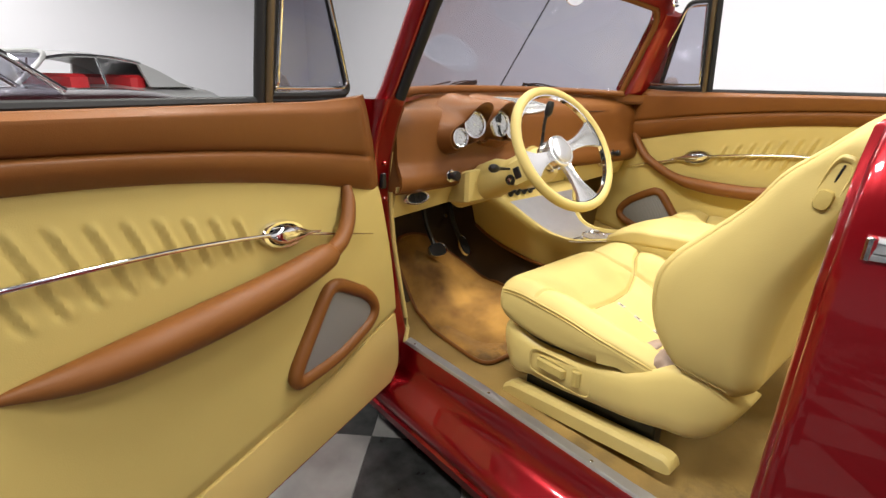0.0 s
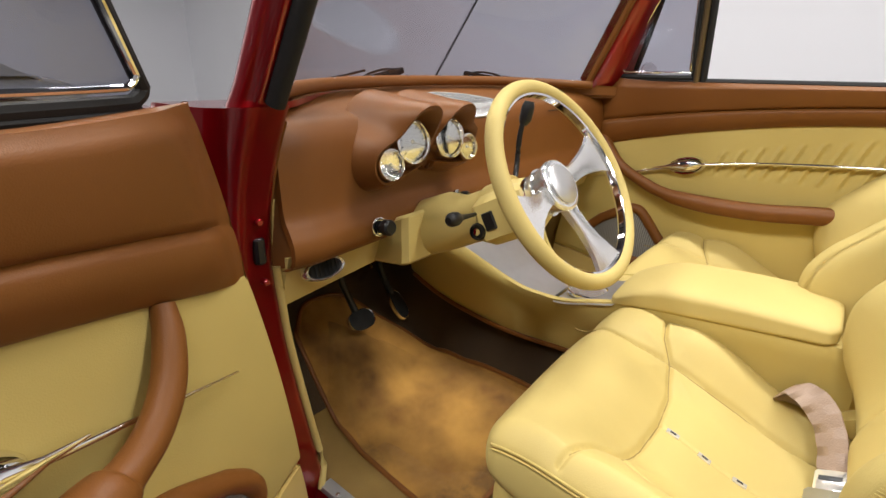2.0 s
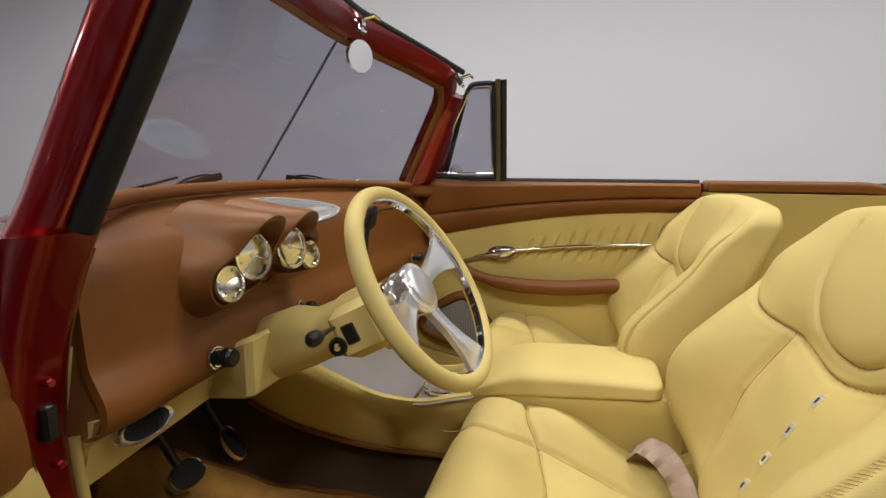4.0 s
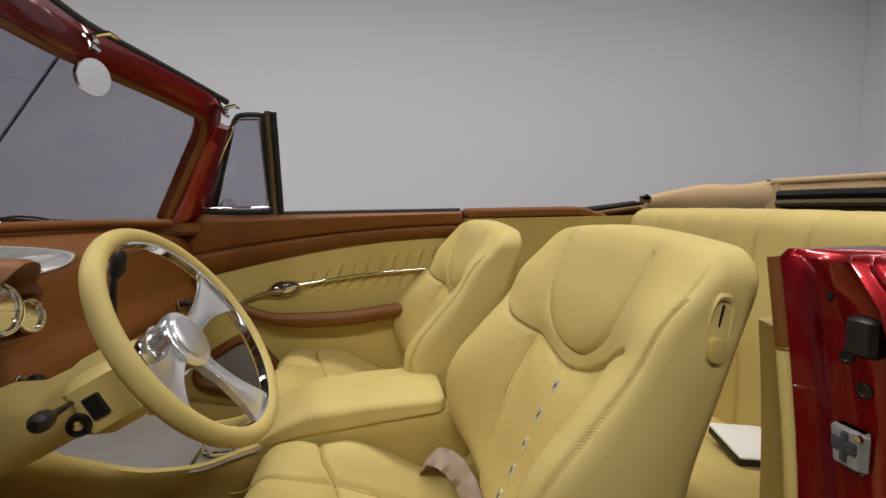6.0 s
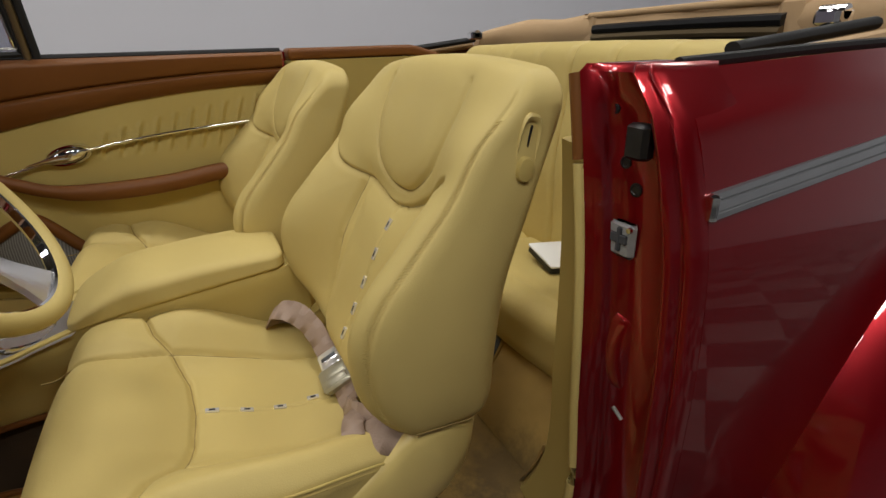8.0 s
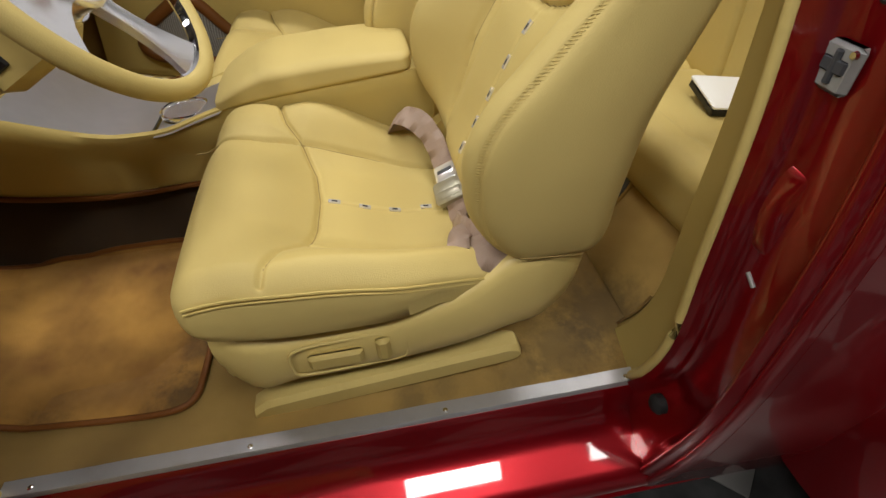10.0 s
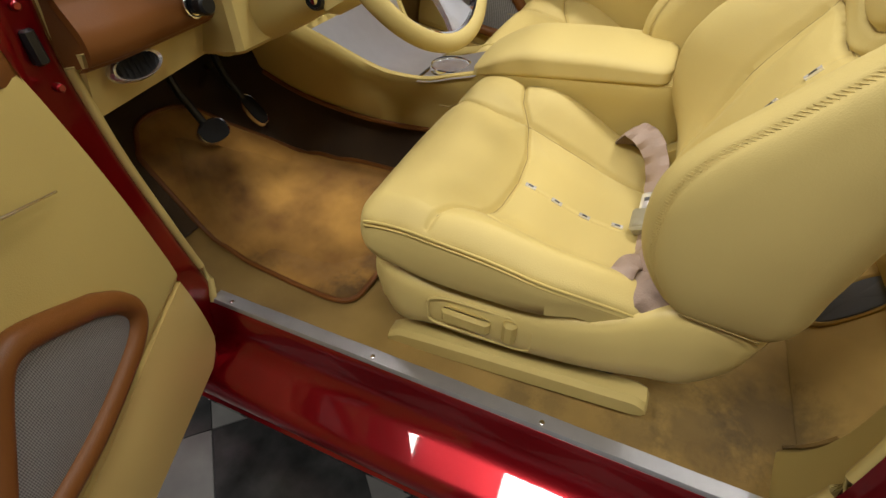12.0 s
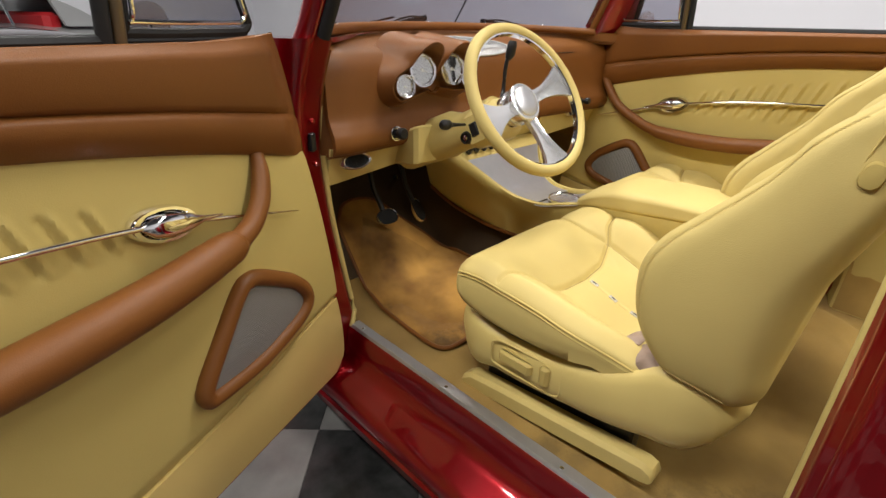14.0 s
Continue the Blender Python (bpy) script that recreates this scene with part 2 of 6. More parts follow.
def thing(name, vf, material, label, category, kind="", group="", smooth=True):
    o = new(name, mesh(name, vf[0], vf[1], material, smooth))
    return tagged(o, label, category, group, kind)


def loft(rings, cap=True, closed=True):
    rings = [np.array(r, float) for r in rings]
    n = len(rings[0])
    v = np.concatenate(rings)
    f = []
    for i in range(len(rings) - 1):
        for j in range(n if closed else n - 1):
            k = (j + 1) % n
            f.append((i * n + j, i * n + k, (i + 1) * n + k, (i + 1) * n + j))
    if cap and closed:
        f.append(tuple(range(n)))
        f.append(tuple((len(rings) - 1) * n + j for j in reversed(range(n))))
    return v, f


def box(x0, x1, y0, y1, z0, z1, b=0.004):
    """A box with bevelled edges."""
    b = min(b, 0.45 * min(x1 - x0, y1 - y0, z1 - z0))

    def ring(z, k):
        X0, X1, Y0, Y1 = x0 + k, x1 - k, y0 + k, y1 - k
        c = b
        return [(X0 + c, Y0, z), (X1 - c, Y0, z), (X1, Y0 + c, z), (X1, Y1 - c, z), (X1 - c, Y1, z), (X0 + c, Y1, z), (X0, Y1 - c, z), (X0, Y0 + c, z)]
    return loft([ring(z0, b * 0.7), ring(z0 + b * 0.7, 0), ring(z1 - b * 0.7, 0), ring(z1, b * 0.7)])


def move(vf, fn):
    return [fn(np.array(p, float)) for p in vf[0]], vf[1]


def placed(vf, m):
    return [np.array(m @ Vector(p)) for p in vf[0]], vf[1]


def frame_of(d, up=(0, 0, 1)):
    d = np.array(d, float) / np.linalg.norm(d)
    a = np.cross(d, up)
    if np.linalg.norm(a) < 1e-4:
        a = np.cross(d, (1, 0, 0))
    a /= np.linalg.norm(a)
    return a, np.cross(a, d)


def spline(pts, n):
    """Catmull-Rom curve through the points, n samples a span."""
    p = [np.array(q, float) for q in pts]
    p = [2 * p[0] - p[1]] + p + [2 * p[-1] - p[-2]]
    out = []
    for i in range(1, len(p) - 2):
        for k in range(n):
            t = k / n
            a, b, c, d = p[i - 1:i + 3]
            out.append(0.5 * (2 * b + (c - a) * t + (2 * a - 5 * b + 4 * c - d) * t * t + (3 * b - a - 3 * c + d) * t ** 3))
    out.append(p[-2])
    return out


def tube(pts, radius, n=12, up=(0, 0, 1), flat=1.0, cap=True):
    """A round bar along points; radius a number or one for each point; flat squeezes it across up."""
    pts = [np.array(p, float) for p in pts]
    rings = []
    for i, p in enumerate(pts):
        d = pts[min(i + 1, len(pts) - 1)] - pts[max(i - 1, 0)]
        a, b = frame_of(d, up)
        r = radius[i] if isinstance(radius, (list, tuple, np.ndarray)) else radius
        rings.append([p + r * (math.cos(t) * a + flat * math.sin(t) * b) for t in np.linspace(0, 2 * math.pi, n, endpoint=False)])
    return loft(rings, cap)


def lathe(profile, origin, axis, n=32, up=(0, 0, 1)):
    """Turned shape: profile of (radius, distance along the axis)."""
    axis = np.array(axis, float) / np.linalg.norm(axis)
    a, b = frame_of(axis, up)
    o = np.array(origin, float)
    return loft([[o + axis * h + max(r, 1e-4) * (math.cos(t) * a + math.sin(t) * b) for t in np.linspace(0, 2 * math.pi, n, endpoint=False)] for r, h in profile])


def disc_plate(center, axis, outline, profile, up=(0, 0, 1)):
    """An outline (unit star shape, a list of 2D points) stacked along axis: profile rows of (scale, height)."""
    axis = np.array(axis, float) / np.linalg.norm(axis)
    a, b = frame_of(axis, up)
    o = np.array(center, float)
    return loft([[o + axis * h + s * (x * a + y * b) for x, y in outline] for s, h in profile])


def oval(rx, ry, n=32, p=2.0):
    return [(rx * abs(math.cos(t)) ** (2 / p) * math.copysign(1, math.cos(t)), ry * abs(math.sin(t)) ** (2 / p) * math.copysign(1, math.sin(t))) for t in np.linspace(0, 2 * math.pi, n, endpoint=False)]


def grid(fn, us, vs):
    us, vs = list(us), list(vs)
    v = [fn(a, b) for a in us for b in vs]
    n = len(vs)
    return v, [(i * n + j, i * n + j + 1, (i + 1) * n + j + 1, (i + 1) * n + j) for i in range(len(us) - 1) for j in range(n - 1)]


def slab(fn, us, vs, thick):
    """A closed sheet: fn(u, v) gives the face, thick an offset vector or function."""
    us, vs = list(us), list(vs)
    v, f = grid(fn, us, vs)
    off = thick if callable(thick) else (lambda p: np.array(thick, float))
    n, m = len(us), len(vs)
    w = [np.array(p) + off(p) for p in v]
    k = len(v)
    fs = list(f) + [tuple(i + k for i in reversed(q)) for q in f]
    edge = [i * m for i in range(n)] + [(n - 1) * m + j for j in range(1, m)] + [i * m + m - 1 for i in reversed(range(n - 1))] + [j for j in reversed(range(1, m - 1))]
    for a, b in zip(edge, edge[1:] + edge[:1]):
        fs.append((a, b, b + k, a + k))
    return v + w, fs


def axis_steps(h, r, n, m):
    """Samples from -h to h, finer within r of the ends."""
    a = -h + r * (1 - np.cos(np.linspace(0, math.pi / 2, m)))
    mid = np.linspace(-h + r, h - r, n)[1:-1]
    return np.concatenate([a, mid, -a[::-1]])


def pillow(h, r, n, m=5):
    """A rounded box about the origin with half sizes h and edge radius r, with n inner steps an axis."""
    ax = [axis_steps(h[i], r, n[i], m) for i in range(3)]
    vs, fs = [], []
    for k in range(3):
        i, j = (k + 1) % 3, (k + 2) % 3
        for s in (-1, 1):
            o = len(vs)
            for a in ax[i]:
                for b in ax[j]:
                    p = np.zeros(3)
                    p[i], p[j], p[k] = a, b, s * h[k]
                    q = np.clip(p, -(np.array(h) - r), np.array(h) - r)
                    d = p - q
                    L = np.linalg.norm(d)
                    vs.append(q + d / L * r if L > 0 else p)
            w = len(ax[j])
            for a in range(len(ax[i]) - 1):
                for b in range(w - 1):
                    fs.append((o + a * w + b, o + a * w + b + 1, o + (a + 1) * w + b + 1, o + (a + 1) * w + b))
    return vs, fs


def smooth(a, b, x):
    t = min(1, max(0, (x - a) / (b - a)))
    return t * t * (3 - 2 * t)


def curve(pairs):
    xs, ys = [p[0] for p in pairs], [p[1] for p in pairs]
    return lambda x: float(np.interp(x, xs, ys))


def scurve(pairs):
    """Smooth interpolation through (x, y) pairs with rising x."""
    xs, ys = np.array([p[0] for p in pairs], float), np.array([p[1] for p in pairs], float)
    m = np.gradient(ys, xs)

    @functools.lru_cache(maxsize=None)
    def g(x):
        x = min(max(x, xs[0]), xs[-1])
        i = min(max(int(np.searchsorted(xs, x)) - 1, 0), len(xs) - 2)
        h = xs[i + 1] - xs[i]
        t = (x - xs[i]) / h
        return float((2 * t ** 3 - 3 * t ** 2 + 1) * ys[i] + (t ** 3 - 2 * t ** 2 + t) * h * m[i] + (3 * t ** 2 - 2 * t ** 3) * ys[i + 1] + (t ** 3 - t ** 2) * h * m[i + 1])
    return g


def seam_depth(lines, width, depth):
    """Groove that follows polylines in a plane: a function of (x, y)."""
    segs = []
    for l in lines:
        l = [np.array(q, float) for q in l]
        segs += list(zip(l, l[1:]))

    def g(x, y):
        p, best = np.array((x, y)), 9.0
        for a, b in segs:
            d = b - a
            t = min(1, max(0, float((p - a) @ d / (d @ d))))
            best = min(best, float(np.linalg.norm(p - a - t * d)))
        return -depth * math.exp(-(best / width) ** 2) - 0.32 * depth * math.exp(-(best / (3.2 * width)) ** 2)
    return g


def seam_gap(lines):
    """Distance from points of a plane (arrays x, y) to the nearest seam line."""
    segs = []
    for l in lines:
        l = [np.array(q, float) for q in l]
        segs += list(zip(l, l[1:]))

    def g(x, y):
        p = np.stack([np.asarray(x, float), np.asarray(y, float)], -1)
        best = np.full(p.shape[:-1], 9.0)
        for a, b in segs:
            d = b - a
            t = np.clip((p - a) @ d / (d @ d), 0, 1)
            best = np.minimum(best, np.linalg.norm(p - a - t[..., None] * d, axis=-1))
        return best
    return g


def resample(line, step):
    """Even steps along a polyline."""
    out = []
    for a, b in zip(line, line[1:]):
        a, b = np.array(a, float), np.array(b, float)
        n = max(1, int(np.linalg.norm(b - a) / step))
        out += [a + (b - a) * i / n for i in range(n)]
    return [*out, np.array(line[-1], float)]


def upholstery(gap, puff, depth, width=0.0035, reach=0.03):
    """Relief of stuffed panels: they swell away from the seams and dip sharply into them."""
    return puff * (1 - np.exp(-(gap / reach) ** 2)) - depth * np.exp(-(gap / width) ** 2)


# ---- room ----
X0, X1, Y0, Y1, H = ROOM
# wall_west stands unseen, set far off to keep bounced light low
for nm, b in (("wall_east", (X1, X1 + 0.2, Y0 - 0.2, Y1 + 0.2, 0, H)), ("wall_west", (X0 - 0.2, X0, Y0 - 0.2, Y1 + 0.2, 0, H)),
              ("wall_north", (X0, X1, Y1, Y1 + 0.2, 0, H)), ("wall_south", (X0, X1, Y0 - 0.2, Y0, 0, H))):
    thing(nm, box(*b), WALL, "plain off-white painted showroom wall", "wall", "structure")
thing("ceiling", box(X0 - 0.2, X1 + 0.2, Y0 - 0.2, Y1 + 0.2, H, H + 0.2), CEIL, "near-black unseen showroom ceiling with light panels, dark to limit bounce", "ceiling", "structure")
floor = thing("floor", box(X0 - 0.2, X1 + 0.2, Y0 - 0.2, Y1 + 0.2, -0.2, -0.004), GROUT, "black and grey chequered vinyl tile floor", "floor", "structure")


def ceiling_light():
    e = empty("ceiling_light", (0, 0, 0))
    part("frame", join(box(-0.27, 0.27, -0.54, -0.49, -0.10, 0), box(-0.27, 0.27, 0.49, 0.54, -0.10, 0), box(-0.27, -0.22, -0.49, 0.49, -0.10, 0), box(0.22, 0.27, -0.49, 0.49, -0.10, 0)), WHITE, e)
    part("diffuser", box(-0.218, 0.218, -0.488, 0.488, -0.08, -0.02), LAMP, e, "glowing white diffuser")
    return tagged(e, "white framed rectangular ceiling light with a glowing diffuser", "ceiling light", "ceiling lights")


first = ceiling_light()
first.matrix_basis = pose(LAMPS[0][0], LAMPS[0][1], H - 0.001)
for lx, ly, lw in LAMPS[1:]:
    copy_thing(first, pose(lx, ly, H - 0.001))

# ---- the car ----
car = tagged(empty("convertible_car", (XC, -0.6, 0)), "candy red vintage convertible, roof folded, driver door open", "car")

# door frames: s along the door from its front edge, d into the cabin, z up
DO, DU, DN = V(-0.06, 0.008, 0), V(-0.924, -0.382, 0), V(0.382, -0.924, 0)
PO, PU, PN = V(1.258, 0.199, 0.030), V(0, -1, 0), V(-1, 0, 0)


def driver(s, d, z):
    return DO + s * DU + d * DN + V(0, 0, z)


def passenger(s, d, z):
    return PO + s * PU + d * PN + V(0, 0, z)


DOOR_FRONT = scurve([(0.2, 0.0), (0.25, 0.0), (0.4, 0.012), (0.6, 0.05), (0.839, 0.094), (0.93, 0.111), (1.07, 0.15)])
BAND_LOW = scurve([(0.0, 0.816), (0.121, 0.844), (0.26, 0.879), (0.49, 0.926), (0.65, 0.951), (0.79, 0.966), (0.9, 0.973), (1.1, 0.978)])
BAND_SEAM = scurve([(0.0, 0.905), (0.187, 0.940), (0.45, 0.979), (0.65, 1.000), (0.876, 1.015), (1.1, 1.02)])
BOARD_TOP = scurve([(0.0, 0.452), (0.14, 0.43), (0.29, 0.40), (0.71, 0.359), (1.1, 0.345)])
SPEAR = scurve([(0.16, 0.738), (0.3, 0.775), (0.457, 0.815), (0.65, 0.845), (0.9, 0.864), (1.1, 0.872)])
DOOR_END = 1.07


def make_door(at, name, label, lift):
    body = part(name, ([], []), BEIGE2, car, label)
    # painted shell behind the trim

    def shell(u, v):
        z = 0.2 + 0.845 * v
        s = DOOR_FRONT(z) + 0.004 + (DOOR_END + 0.01 - DOOR_FRONT(z)) * u
        return at(s, -0.012, z)
    off = at(0, -0.1, 0) - at(0, 0, 0)

    def thick(p):
        z = p[2] - at(0, 0, 0)[2]
        return off * (0.55 + 0.5 * math.sin(math.pi * min(1, max(0, (z - 0.15) / 0.95))))
    vf = slab(shell, np.linspace(0, 1, 12), np.linspace(0, 1, 16), thick)
    body.data = mesh(name, vf[0], vf[1], RED)
    # beige panel with pressed pleats
    def pleat(s, z):
        h = 0.0
        for k in range(12):
            s0, zc = 0.545 + 0.046 * k, None
            zc = SPEAR(s0)
            half = 0.036 + 0.0046 * k
            a = (z - zc) / half
            if abs(a) < 1.0:
                c = s0 + 0.34 * half * a
                x = (s - c) / 0.006
                h += (0.0048 * math.exp(-(x + 0.9) ** 2) - 0.0052 * math.exp(-(x - 0.9) ** 2)) * min(1, (1 - abs(a)) * 6)
        return h

    def face(u, v):
        z0 = 0.3
        s = 0.0 + DOOR_END * u
        lo, hi = BOARD_TOP(s), BAND_LOW(s) + 0.012
        z = lo + (hi - lo) * v
        s = max(s, DOOR_FRONT(z) + 0.002)
        bulge = 0.012 * math.sin(math.pi * v) ** 0.7
        edge = -0.006 * (1 - smooth(0, 0.05, v))
        return at(s, 0.004 + bulge + edge + pleat(s, z), z)
    part("trim_panel", slab(face, np.linspace(0, 1, 260), np.linspace(0, 1, 90), at(0, -0.012, 0) - at(0, 0, 0)), BEIGE2, body, "beige vinyl panel pressed with slanting pleats")

    def board(u, v):
        s = DOOR_END * u
        z = 0.215 + (BOARD_TOP(s) - 0.004 - 0.215) * v
        s = max(s, DOOR_FRONT(z) + 0.004 + 0.04 * max(0, 1 - v * 4) ** 2)
        return at(s, 0.004 - 0.006 * (1 - v) + 0.004 * math.sin(math.pi * v), z)
    part("kick_board", slab(board, np.linspace(0, 1, 50), np.linspace(0, 1, 14), at(0, -0.014, 0) - at(0, 0, 0)), WOOD, body, "smooth tan lower board")

    # padded saddle-brown top band in two rolls
    def band(u, v):
        s0 = DOOR_END * u
        lo, mid, hi = BAND_LOW(s0), BAND_SEAM(s0), 1.066 + 0.012 * smooth(0.25, 0.0, s0 - 0.1)
        if v < 0.42:
            t = v / 0.42
            z, d = lo + (mid - lo) * t, 0.010 + 0.020 * math.sin(math.pi * (0.12 + 0.88 * t) * 0.5) + 0.006 * math.sin(math.pi * t) - 0.010 * smooth(0.86, 1, t)
        elif v < 0.84:
            t = (v - 0.42) / 0.42
            z, d = mid + (hi - mid) * t, 0.024 + 0.016 * math.sin(math.pi * min(1, t * 1.05) * 0.55) ** 0.6 - 0.012 * smooth(0.8, 1, t) * 1.0
        else:
            t = (v - 0.84) / 0.16
            z, d = hi + 0.004 * math.sin(math.pi * t) - 0.012 * t, 0.026 - 0.075 * t
        s = max(s0, DOOR_FRONT(min(z, 1.07)) + 0.004)
        return at(s, d * (0.25 + 0.75 * smooth(-0.002, 0.07, s - DOOR_FRONT(min(z, 1.07)) - 0.004)), z)
    part("top_roll", slab(band, np.linspace(0, 1, 90), np.linspace(0, 1, 44), (at(0, -0.008, 0) - at(0, 0, 0)) + V(0, 0, -0.004)), BROWN, body, "padded saddle-brown leather band")
    # arm rest sweeping up into a pull
    if lift == 0:
        arm = [(0.240, 0.012, 0.872), (0.252, 0.026, 0.840), (0.276, 0.040, 0.800), (0.312, 0.050, 0.769), (0.352, 0.054, 0.752), (0.385, 0.057, 0.747), (0.53, 0.058, 0.730), (0.70, 0.054, 0.724), (0.84, 0.040, 0.722), (0.945, 0.012, 0.726)]
        rad = [0.013, 0.0165, 0.018, 0.0185, 0.020, 0.030, 0.0345, 0.034, 0.026, 0.006]
    else:
        arm = [(0.165, 0.012, 0.890), (0.195, 0.028, 0.858), (0.257, 0.040, 0.790), (0.36, 0.048, 0.738), (0.41, 0.050, 0.722), (0.45, 0.053, 0.714), (0.55, 0.054, 0.707), (0.69, 0.053, 0.710), (0.83, 0.045, 0.724), (1.06, 0.030, 0.735)]
        rad = [0.012, 0.0155, 0.017, 0.018, 0.019, 0.023, 0.026, 0.026, 0.026, 0.024]
    pts = spline(arm, 6)
    rad = spline([(r, 0, 0) for r in rad], 6)
    part("arm_rest", tube([at(*p) for p in pts], [max(0.004, r[0]) for r in rad], 18), BROWN, body, "saddle-brown leather arm rest and pull")
    # chrome spear and handle
    sp = [at(s, 0.026, SPEAR(s)) for s in np.linspace(0.16, DOOR_END - 0.02, 40)]
    part("chrome_spear", tube(sp, [0.0015 + 0.0032 * smooth(0.16, 0.42, s) for s in np.linspace(0.16, DOOR_END - 0.02, 40)], 10), CHROME, body, "thin chrome strip")
    c, ax = at(0.457, 0.018, SPEAR(0.457)), at(0, 1, 0) - at(0, 0, 0)
    tilt = math.atan2(0.18, 1)
    su, upv = at(1, 0, 0) - at(0, 0, 0), V(0, 0, 1)
    A, B = su * math.cos(tilt) + upv * math.sin(tilt), upv * math.cos(tilt) - su * math.sin(tilt)

    def oval_stack(center, rx, ry, prof, n=32):
        return loft([[center + A * x * k + B * y * k + ax * h for x, y in oval(rx, ry, n)] for k, h in prof])
    part("door_handle", oval_stack(c, 0.058, 0.029, [(1.0, -0.004), (1.0, 0.004), (0.93, 0.009), (0.78, 0.009), (0.66, 0.003), (0.05, 0.002)]), CHROME, body, "polished oval chrome inner handle")
    part("handle_lever", loft([[c + A * (x0 + 0.0) + B * (w * math.cos(t)) + ax * (0.010 + h + 0.5 * w * math.sin(t)) for t in np.linspace(0, 2 * math.pi, 12, endpoint=False)] for x0, w, h in
         [(-0.105, 0.0015, 0.0), (-0.062, 0.006, 0.004), (-0.03, 0.015, 0.007), (0.005, 0.019, 0.008), (0.028, 0.015, 0.006), (0.042, 0.004, 0.0)]]), CHROME, body, "tear-drop chrome lever")
    # speaker: brown ring round a grey mesh
    ring = spline([(0.205, 0.592), (0.172, 0.560), (0.158, 0.528), (0.174, 0.501), (0.22, 0.482), (0.32, 0.461), (0.43, 0.461), (0.456, 0.470), (0.453, 0.498), (0.402, 0.566), (0.347, 0.634), (0.318, 0.648), (0.283, 0.638), (0.205, 0.592)], 5)[:-1]
    pts = [at(q[0], 0.022, q[1]) for q in ring]
    rings = []
    for i, p in enumerate(pts):
        a, b = frame_of(pts[(i + 1) % len(pts)] - pts[i - 1], ax)
        rings.append([p + 0.017 * (math.cos(t) * a + math.sin(t) * b) for t in np.linspace(0, 2 * math.pi, 12, endpoint=False)])
    vf = loft(rings + [rings[0]], cap=False)
    part("speaker_ring", vf, BROWN, body, "tear-drop saddle-brown leather ring")
    cen = np.mean(ring, axis=0)
    part("speaker_grille", loft([[at(cen[0] + (q[0] - cen[0]) * k, h, cen[1] + (q[1] - cen[1]) * k) for q in ring] for k, h in ((0.97, 0.012), (0.97, 0.024), (0.6, 0.027), (0.02, 0.028))]), DGRILLE, body, "grey woven metal speaker mesh")
    # swivelling vent window
    vz0, vz1, base_d = 1.078, 1.385, -0.012 + 2 * lift
    fr = [(0.195, 1.092), (0.25, 1.20), (0.318, 1.33), (0.340, vz1 - 0.012), (0.362, vz1), (0.418, vz1), (0.422, vz1 - 0.01), (0.424, 1.2), (0.426, vz0 + 0.012), (0.418, vz0), (0.23, vz0), (0.203, vz0 + 0.004)]
    lean = lambda s, z, d=0.0: at(s, base_d + 0.17 * max(0, z - 1.07) + d, z)
    frp = spline([*fr, fr[0]], 4)[:-1]
    rings = []
    for i, q in enumerate(frp):
        p = lean(q[0], q[1])
        t = lean(*frp[(i + 1) % len(frp)]) - lean(*frp[i - 1])
        a, b = frame_of(t, ax)
        rings.append([p + 0.008 * (math.cos(w) * a + 0.9 * math.sin(w) * b) for w in np.linspace(0, 2 * math.pi, 8, endpoint=False)])
    part("vent_window", loft(rings + [rings[0]], cap=False), RUBBER, body, "black rubber-edged swivelling vent window")
    g = part("pane", loft([[lean(q[0], q[1], h) for q in frp] for h in (-0.002, 0.002)]), GLASS, body, "tinted quarter glass", smooth=False)
    g.visible_shadow = False
    inner = [(cen2[0], cen2[1]) for cen2 in frp]
    cw = np.mean(frp, axis=0)
    ins = [cw + (q - cw) * 0.90 for q in frp]
    part("bright_trim", tube([lean(q[0], q[1], 0.008) for q in [*ins, ins[0]]], 0.0035, 8), CHROME, body)
    part("division_post", join(tube([lean(0.456, z, 0) for z in np.linspace(1.06, 1.395, 6)], 0.010, 10), ), RUBBER, body, "black window channel")
    part("post_trim", tube([lean(0.438, z, 0.004) for z in np.linspace(1.06, 1.397, 6)], 0.009, 10), WOODTRIM, body, "dull gold window channel")
    part("belt_seal", tube([at(s, base_d - 0.002, 1.068) for s in np.linspace(0.2, DOOR_END, 12)], 0.009, 8), RUBBER, body, "black belt weather strip")
    # round mirror outside
    mc = at(0.271, -0.153, 1.092) if lift == 0 else at(0.276, -0.03, 1.092)
    arm = tube([mc + V(0, 0, -0.09), mc + V(0, 0, -0.06), mc], 0.005, 10)
    mo = part("side_mirror", lathe([(0.010, -0.014), (0.027, -0.009), (0.032, 0.0), (0.0315, 0.003), (0.029, 0.003)], mc, at(0.85, 0.55, 0) - at(0, 0, 0), 28), POLISH, body, "round bright side mirror")
    part("mirror_arm", arm, CHROME, body)
    return body


WOODTRIM = mat("dull_gold_channel", (0.15, 0.11, 0.06), 0.4, metal=0.5, var=0.3, scale=30)
door_d = make_door(driver, "driver_door", "open red door trimmed in beige and saddle brown", 0.0)
door_p = make_door(passenger, "passenger_door", "closed door trimmed in beige and saddle brown", 0.014)


